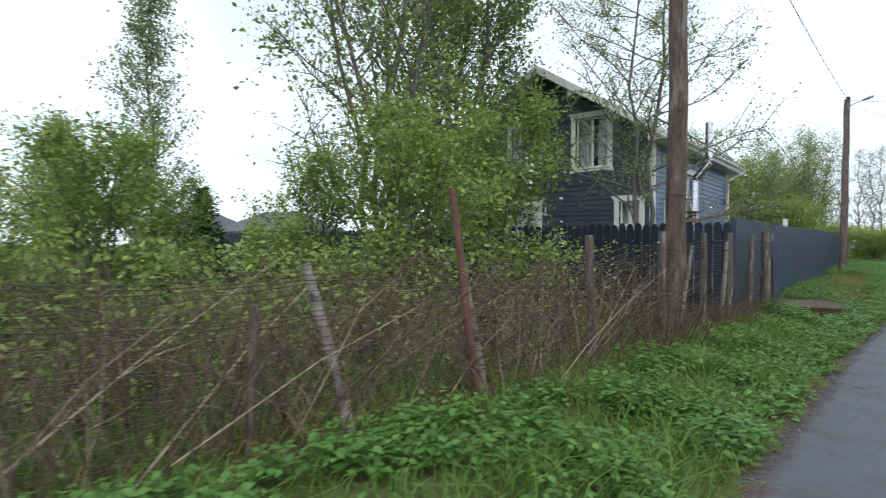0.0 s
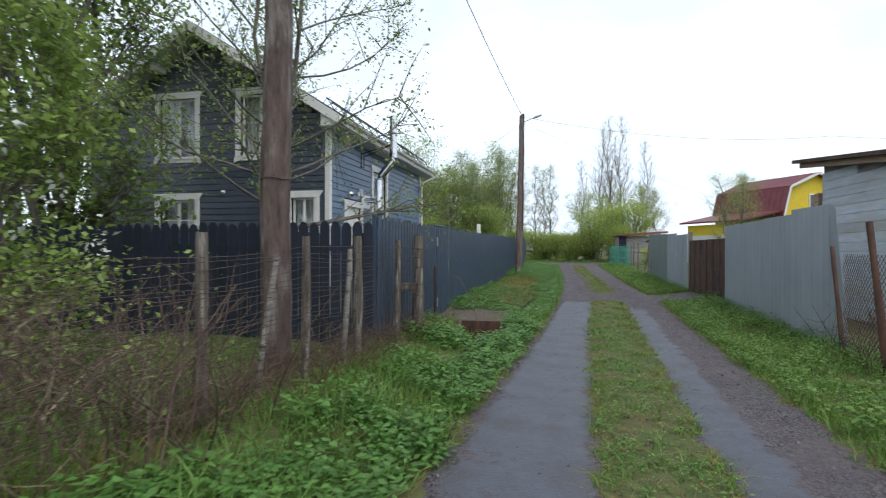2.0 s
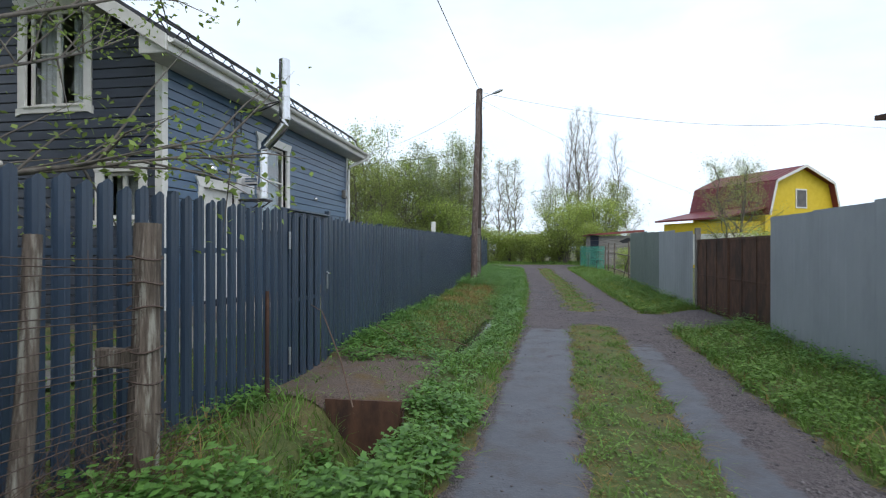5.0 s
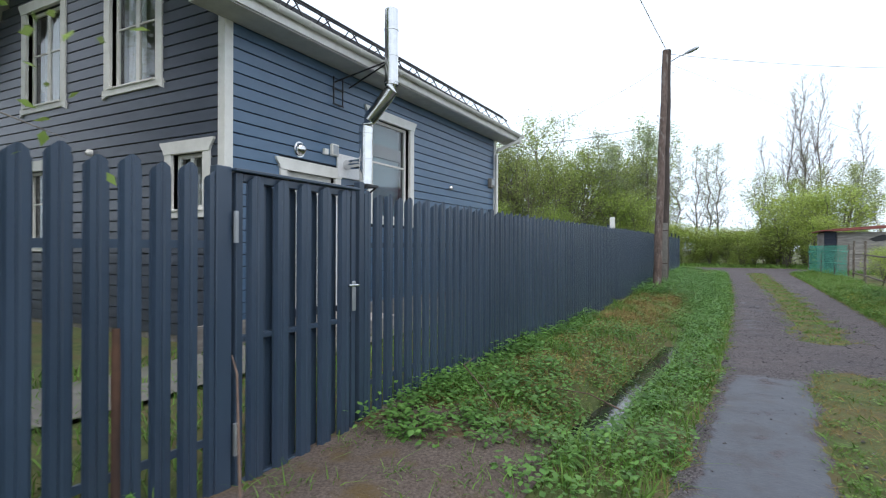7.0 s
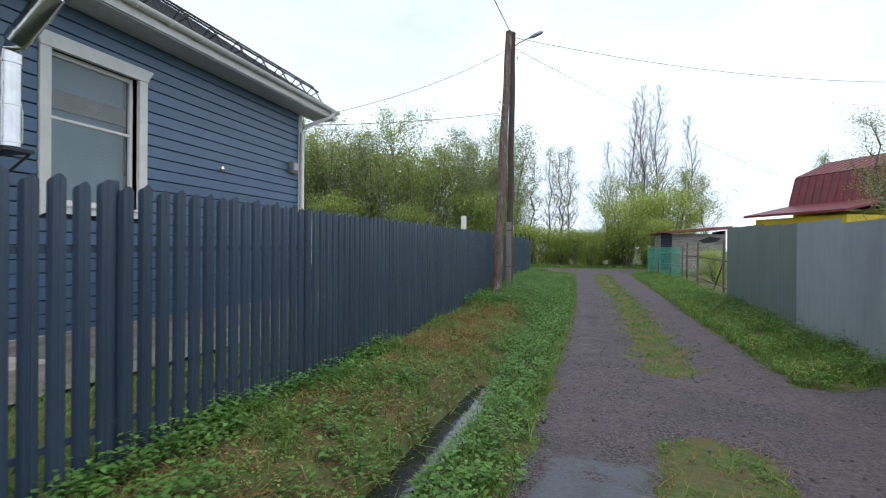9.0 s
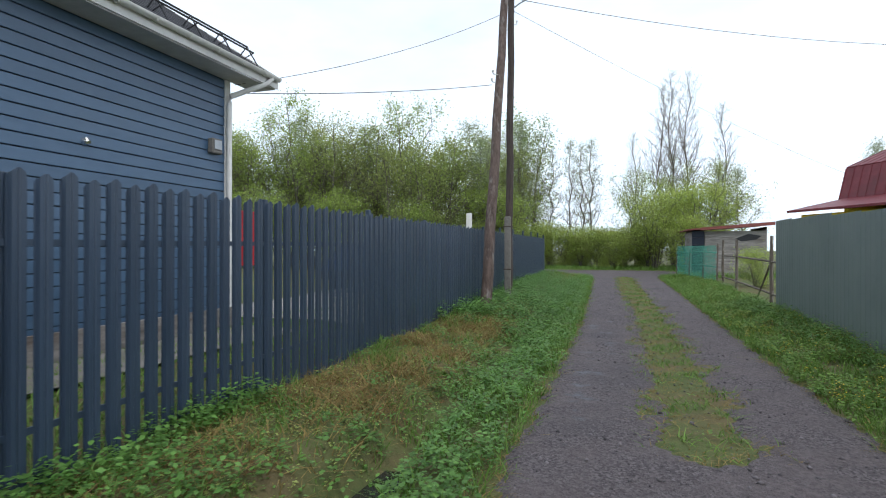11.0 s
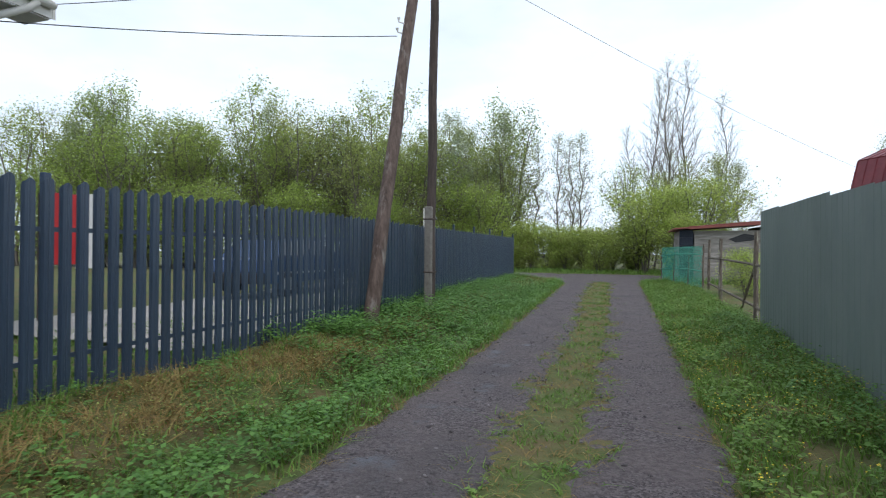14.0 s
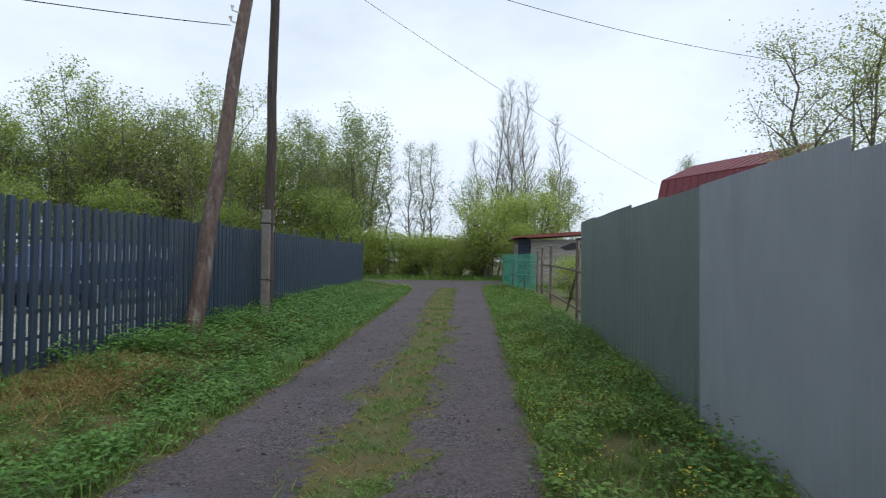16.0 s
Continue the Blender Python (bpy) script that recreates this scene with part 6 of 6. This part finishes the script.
tagged(new("undergrowth_leaves", quick_mesh("undergrowth_leaves", V, F, "leafwild")), "fresh green leaves of the undergrowth", "undergrowth", kind="stuff")
# fallen branches
for a, b, rr in (((-2.9, 0.2, 0.15), (-3.5, 2.4, 1.35), 0.02), ((-2.75, 1.2, 0.3), (-2.72, 3.0, 0.95), 0.014), ((-2.9, 1.0, 0.1), (-3.6, 2.8, 1.2), 0.022), ((-2.6, 3.0, 0.1), (-2.7, 4.2, 0.75), 0.013), ((-2.5, 4.4, 0.1), (-2.75, 4.9, 1.0), 0.016), ((-2.6, 6.2, 0.5), (-2.8, 7.0, 0.75), 0.02)):
    a, b = Vector(a), Vector(b)
    m = a.lerp(b, 0.5) + Vector((0, 0, 0.06))
    tagged(part("fallen_branch", Geo().tube([a, a.lerp(m, 0.6), m, b], [rr * 0.45, rr * 0.40, rr * 0.32, rr * 0.18], 6), "deadstem", smooth=True), "pale dry fallen branch leaning in the brambles", "branch")
for pts in ([(-1.0, 15.7, 0.02), (-1.4, 16.2, 0.22), (-1.9, 16.6, 0.42), (-2.0, 17.1, 0.40)], [(-0.55, 17.2, 0.02), (-0.9, 17.35, 0.10), (-1.35, 17.2, 0.16)], [(-1.2, 13.4, 0.15), (-1.35, 13.5, 0.55), (-1.6, 13.7, 0.95), (-1.75, 13.8, 1.0)]):
    tagged(part("twig", Geo().tube(pts, [0.008, 0.0065, 0.005, 0.003][:len(pts)], 6), "twig", smooth=True), "thin brown bent twig in the grass", "twig")


def blades(name, label, pts, hmin, hmax, width, material, seed, category="grass", lean=0.35):
    q = np.random.default_rng(seed)
    P = np.asarray(pts)
    n = len(P)
    z = ground_z(P[:, 0], P[:, 1]) - 0.01
    B = np.stack([P[:, 0], P[:, 1], z], 1)
    a = q.uniform(0, 6.283, n)
    s = np.stack([np.cos(a), np.sin(a), np.zeros(n)], 1)
    h = q.uniform(hmin, hmax, n)[:, None]
    d = np.concatenate([q.normal(0, lean, (n, 2)), np.ones((n, 1))], 1)
    w = (width * q.uniform(0.6, 1.4, n))[:, None]
    mid = B + d * h * 0.55
    d2 = d * np.array([1.9, 1.9, 0.85])
    tip = B + d2 * h
    V = np.stack([B - s * w, B + s * w, mid + s * w * 0.75, mid - s * w * 0.75, tip + s * w * 0.12, tip - s * w * 0.12], 1).reshape(-1, 3)
    k = np.arange(n)[:, None] * 6
    F = np.concatenate([k + [0, 1, 2, 3], k + [3, 2, 4, 5]])
    return tagged(new(name, quick_mesh(name, V, F, material)), label, category, kind="stuff")


def scatter(n, x0, x1, y0, y1, keep, seed, power=1.0):
    q = np.random.default_rng(seed)
    x, y = q.uniform(x0, x1, n), y0 + (y1 - y0) * q.uniform(0, 1, n) ** power
    m = keep(x, y)
    return np.stack([x[m], y[m]], 1)


def clump(x, y, s=1.0, o=0.0):
    return wob(x * 1.1 * s + o, y * 0.8 * s + o) * 0.6 + wob(y * 2.3 * s - o, x * 2.7 * s + o) * 0.4


def verge_left(x, y):
    return (x < road_left(y) - 0.02) & (x > np.where(y < 11.6, np.interp(y, [p[1] for p in WP], [p[0] for p in WP]) - 0.25, fence_x(y) + 0.04)) & ~((y > 13.6) & (y < 16.0) & (x < -0.8)) & (np.abs(x - ditch_x(y)) > (0.11 + 0.13 * clump(x, y, 1.5, 21.0)) * ((y > 16) & (y < 22.5)))


def verge_right(x, y):
    return (x > road_right(y) + 0.02) & (x < 4.6) & (depth_in(x, y) < 0.0)


def strip(x, y):
    return (x > strip_left(y) - 0.05) & (x < strip_right(y) + 0.05) & (depth_in(x, y) < 0.0) & (y < 46)


def bare(x, y):
    """The dry stretch of the bank under the fence, past the house."""
    return (y > 22.3) & (y < 28.6) & (x < ditch_x(y) - 0.3) & (clump(x, y, 1.1, 4.0) < 0.15)


GL = scatter(95000, -3.4, 0.4, -3, 47, verge_left, 1, 1.15)
m = clump(GL[:, 0], GL[:, 1]) > -0.35
dry = (GL[:, 1] > 16) & (GL[:, 0] < ditch_x(GL[:, 1]) - 0.15) & (clump(GL[:, 0], GL[:, 1], 0.9, 2.0) > -0.15)
blades("grass", "fresh green grass on the verge", GL[m & ~dry], 0.07, 0.24, 0.0055, "grass", 2)
blades("grass", "short grass among moss on the verge", GL[dry][::3], 0.04, 0.14, 0.005, "grass", 3)
blades("dry_grass", "dry brown grass on the bank", np.concatenate([GL[dry][1::3], GL[dry][2::3]]), 0.05, 0.16, 0.0045, "drygrass", 4, lean=0.9)
blades("dry_grass", "long flattened tawny grass under the fence", scatter(9000, -2.3, -0.7, 21, 29.5, lambda x, y: verge_left(x, y) & bare(x, y) & (clump(x, y, 1.5, 8.0) > -0.1), 79), 0.06, 0.18, 0.0045, "drygrass", 80, lean=1.0)
blades("grass", "long grass tufts by the lane", scatter(3200, -1.6, -0.4, 2, 10.5, lambda x, y: verge_left(x, y) & (clump(x, y, 1.0, 5) > 0.15), 5), 0.22, 0.42, 0.006, "grass", 6, lean=0.4)
GR = scatter(95000, 2.2, 4.7, 5, 47, lambda x, y: verge_right(x, y) & (clump(x, y, 1.3, 19.0) > -0.45), 7, 1.1)
blades("grass", "fresh green grass on the verge", GR, 0.05, 0.20, 0.005, "grass", 8)
blades("grass", "short grass on the strip between wheel tracks", scatter(70000, 0.2, 2.3, 2, 46, lambda x, y: strip(x, y) & (clump(x, y, 1.6) > np.where(y < 17, -0.12, 0.2)), 9, 1.2), 0.02, 0.10, 0.005, "grass", 10, lean=0.7)
blades("dry_grass", "dry straw on the strip between wheel tracks", scatter(32000, 0.2, 2.3, 2, 46, lambda x, y: strip(x, y) & (clump(x, y, 1.6) < np.where(y < 17, -0.2, 0.15)), 11, 1.2), 0.02, 0.06, 0.004, "drygrass", 12, lean=1.0)
def edges(x, y):
    d = depth_in(x, y)
    return (d > -0.16) & (d < 0.05) & (clump(x, y, 1.7, 11.0) > -0.2)


blades("dry_grass", "dry straw along the edges of the lane", scatter(150000, -1.0, 3.6, 2, 46, edges, 61, 1.2), 0.015, 0.06, 0.004, "drygrass", 62, lean=1.0)
blades("grass", "low grass creeping over the edges of the lane", scatter(110000, -1.0, 3.6, 2, 46, lambda x, y: (np.abs(depth_in(x, y)) < 0.07) & (clump(x, y, 2.3, 14.0) > 0.0), 63, 1.2), 0.02, 0.09, 0.0045, "grass", 64, lean=0.8)
blades("dry_grass", "dry straw along the wire fence", np.array(along_wire(1300, -2, 12.6, -0.3, 0.25, 13)), 0.10, 0.34, 0.004, "drygrass", 14, lean=0.55)
blades("grass", "rank grass in the wild plot", scatter(17000, -9, -2.1, -3, 10.6, lambda x, y: (y < 7.3) & (x < np.interp(y, [p[1] for p in WP], [p[0] for p in WP])), 15), 0.1, 0.42, 0.007, "grass", 16)
blades("grass", "low grass at the foot of the plank fence", scatter(8000, -9, -2.1, 7.2, 10.6, lambda x, y: x < np.interp(y, [p[1] for p in WP], [p[0] for p in WP]) - 0.1, 77), 0.04, 0.14, 0.006, "grass", 78)
blades("grass", "lawn behind the picket fence", scatter(36000, -6, -2.3, 10.9, 46, lambda x, y: x < fence_x(y) - 0.05, 17), 0.04, 0.14, 0.007, "grass", 18)
blades("grass", "grass at the edge of the wood", scatter(26000, -14, 9, 44, 60, lambda x, y: (depth_in(x, y) < 0.0) & ((y > 53) | (x > 4.2) | (x < -2.7)), 19), 0.1, 0.38, 0.012, "grass", 20)


def weeds(name, label, pts, size, hmin, hmax, seed, material="weed", per=9):
    q = np.random.default_rng(seed)
    P = np.asarray(pts)
    n = len(P)
    idx = np.repeat(np.arange(n), per)
    k = len(idx)
    a, rr = q.uniform(0, 6.283, k), q.uniform(0.01, 1.0, k) * size * 2.2
    h = q.uniform(hmin, hmax, n)[idx] * q.uniform(0.35, 1.0, k)
    C = np.stack([P[idx, 0] + rr * np.cos(a), P[idx, 1] + rr * np.sin(a), np.zeros(k)], 1)
    C[:, 2] = ground_z(C[:, 0], C[:, 1]) + h
    sz = (size * q.uniform(0.6, 1.25, k))[:, None]
    d = np.stack([np.cos(a), np.sin(a), q.uniform(-0.45, 0.35, k)], 1)
    s = np.stack([-np.sin(a), np.cos(a), q.normal(0, 0.2, k)], 1)
    up = np.array([0, 0, 1.0])
    V = np.stack([C, C + d * sz * 0.5 + s * sz * 0.38 + up * sz * 0.08, C + d * sz * 1.15, C + d * sz * 0.5 - s * sz * 0.38 + up * sz * 0.08], 1).reshape(-1, 3)
    return tagged(new(name, quick_mesh(name, V, np.arange(4 * k).reshape(-1, 4), material)), label, "weeds", kind="stuff")


weeds("weeds", "broad-leaved green weeds on the verge", scatter(9000, -3.3, 0.2, -2, 14, lambda x, y: verge_left(x, y) & ~((y > 11.8) & (x < -1.45)) & (clump(x, y, 1.0, 1.0) > -0.15) & ((y > 11) | (x > np.interp(y, [p[1] for p in WP], [p[0] for p in WP]) + 0.42)), 31), 0.054, 0.08, 0.28, 32, per=12)
weeds("weeds", "broad-leaved green weeds along the ditch", scatter(4200, -2.4, 0.3, 15.5, 46, lambda x, y: verge_left(x, y) & ~bare(x, y) & (clump(x, y, 0.9, 3.0) > 0.0), 33, 1.1), 0.043, 0.06, 0.25, 34, per=13)
weeds("weeds", "broad-leaved green weeds on the ditch bank", scatter(2600, -1.0, 0.2, 13, 44, lambda x, y: verge_left(x, y) & (x > ditch_x(y) + 0.04) & (x < road_left(y) - 0.16), 35), 0.042, 0.06, 0.22, 36, per=12)
weeds("moss_plants", "tiny moss-green plants on the bank", scatter(4500, -2.4, -0.7, 16, 44, lambda x, y: verge_left(x, y) & (x < ditch_x(y) - 0.1), 65), 0.022, 0.01, 0.07, 66, "leafolive", 6)
weeds("dead_leaves", "brown dead leaves and stalks on the bank", scatter(7000, -2.4, -0.6, 16, 44, lambda x, y: verge_left(x, y) & (x < ditch_x(y) - 0.14) & (clump(x, y, 0.7, 2.5) > -0.25), 73), 0.026, 0.01, 0.05, 74, "deadleaf", 5)
weeds("weeds", "leafy weeds hanging over the ditch", scatter(2600, -1.6, 0.0, 16.5, 40, lambda x, y: (np.abs(x - ditch_x(y)) < 0.3) & ((np.abs(x - ditch_x(y)) > 0.13) | (y > 22.5)) & (clump(x, y, 1.4, 5.5) > -0.1), 75), 0.042, 0.05, 0.22, 76, per=11)
weeds("weeds", "small leafy weeds scattered on the bank", scatter(1500, -2.4, -0.7, 16, 44, lambda x, y: verge_left(x, y) & ~bare(x, y) & (x < ditch_x(y) - 0.1), 69), 0.04, 0.04, 0.16, 70)
weeds("nettles", "dense low nettles round the leaning poles", scatter(1500, -2.4, -0.4, 27.5, 40, lambda x, y: verge_left(x, y) & ~bare(x, y), 37), 0.052, 0.12, 0.40, 38, per=14)
weeds("weeds", "leafy weeds at the fence foot", scatter(3000, -2.25, -1.95, 12, 44, lambda x, y: verge_left(x, y) & ((y < 22.5) | (y > 29) | (clump(x, y, 1.0, 4.0) > 0.45)), 39), 0.042, 0.06, 0.26, 40)
weeds("weeds", "broad-leaved green weeds on the verge", scatter(10500, 2.5, 4.7, 5, 46, lambda x, y: verge_right(x, y) & (clump(x, y, 1.0, 6.0) > -0.15), 41), 0.042, 0.05, 0.26, 42, "weedpale", per=9)
blades("dry_grass", "dry straw in the grass of the verge", scatter(16000, 2.2, 4.7, 5, 47, lambda x, y: verge_right(x, y) & (clump(x, y, 1.2, 17.0) > 0.0), 71), 0.06, 0.2, 0.004, "drygrass", 72, lean=0.7)
weeds("weeds", "tall weeds along the sheet fence", scatter(1500, 3.75, 4.4, 8, 34, lambda x, y: verge_right(x, y) & (clump(x, y, 1.3, 2.0) > -0.3), 43), 0.038, 0.06, 0.32, 44, per=11)
weeds("weeds", "small weeds on the strip between wheel tracks", scatter(6500, 0.3, 2.2, 3, 44, lambda x, y: strip(x, y) & (clump(x, y, 2.0, 4.0) > np.where(y < 17, -0.1, 0.35)), 45), 0.030, 0.015, 0.07, 46, "weedpale", per=7)
weeds("buttercups", "small yellow flowers in the grass", scatter(2600, 2.9, 4.4, 20, 32, lambda x, y: verge_right(x, y) & (clump(x, y, 1.2, 8.0) > 0.1), 47), 0.014, 0.16, 0.30, 48, "flower", 4)


# loose stones
def stones(name, label, pts, smin, smax, material, seed):
    q = np.random.default_rng(seed)
    P = np.asarray(pts)
    n = len(P)
    base = np.array([(1, 0, 0), (0, 1, 0), (-1, 0, 0), (0, -1, 0), (0, 0, 0.7), (0, 0, -0.5)], float)
    fc = np.array([(0, 1, 4), (1, 2, 4), (2, 3, 4), (3, 0, 4), (1, 0, 5), (2, 1, 5), (3, 2, 5), (0, 3, 5)])
    s = smin + (smax - smin) * q.uniform(0, 1, n) ** 3
    a = q.uniform(0, 6.283, n)
    V = base[None] * (1 + q.normal(0, 0.22, (n, 6, 1))) * s[:, None, None]
    ca, sa = np.cos(a)[:, None], np.sin(a)[:, None]
    V = np.stack([V[..., 0] * ca - V[..., 1] * sa, V[..., 0] * sa + V[..., 1] * ca, V[..., 2]], -1)
    V += np.stack([P[:, 0], P[:, 1], ground_z(P[:, 0], P[:, 1]) + 0.014], 1)[:, None, :]
    F = (fc[None] + np.arange(n)[:, None, None] * 6).reshape(-1, 3)
    return tagged(new(name, quick_mesh(name, V.reshape(-1, 3), F, material)), label, "stones", kind="stuff")


stones("gravel", "loose grey gravel stones on the lane", scatter(24000, -0.9, 4.0, 3, 40, lambda x, y: (depth_in(x, y) > 0.03) & (slab_at(x, y) < 0.4), 51, 1.2), 0.004, 0.024, "pebble", 52)
stones("gravel", "stones in the dirt of the middle strip", scatter(3500, 0.2, 2.3, 3, 30, lambda x, y: strip(x, y) & (clump(x, y, 1.6) < 0.0), 67), 0.004, 0.02, "pebble", 68)
stones("gravel", "a few loose stones on the worn asphalt", scatter(1800, -0.9, 3.2, 3, 20, lambda x, y: (depth_in(x, y) > 0.03) & (slab_at(x, y) > 0.4), 53), 0.004, 0.016, "pebble", 54)
blades("grass", "sparse grass on the gravel pad", scatter(2500, -2.15, -0.6, 13.5, 16.4, lambda x, y: clump(x, y, 2.2, 3.0) > 0.1, 57), 0.03, 0.10, 0.005, "grass", 58, lean=0.6)
weeds("weeds", "leafy weeds round the gravel pad", scatter(420, -2.1, -0.6, 15.2, 17.2, lambda x, y: clump(x, y, 1.4, 9.0) > -0.1, 59), 0.05, 0.05, 0.22, 60)
stones("gravel", "loose brown gravel on the pad by the gate", scatter(9000, -2.1, -0.8, 13.7, 16.0, lambda x, y: x < -0.8, 55), 0.004, 0.015, "padstone", 56)
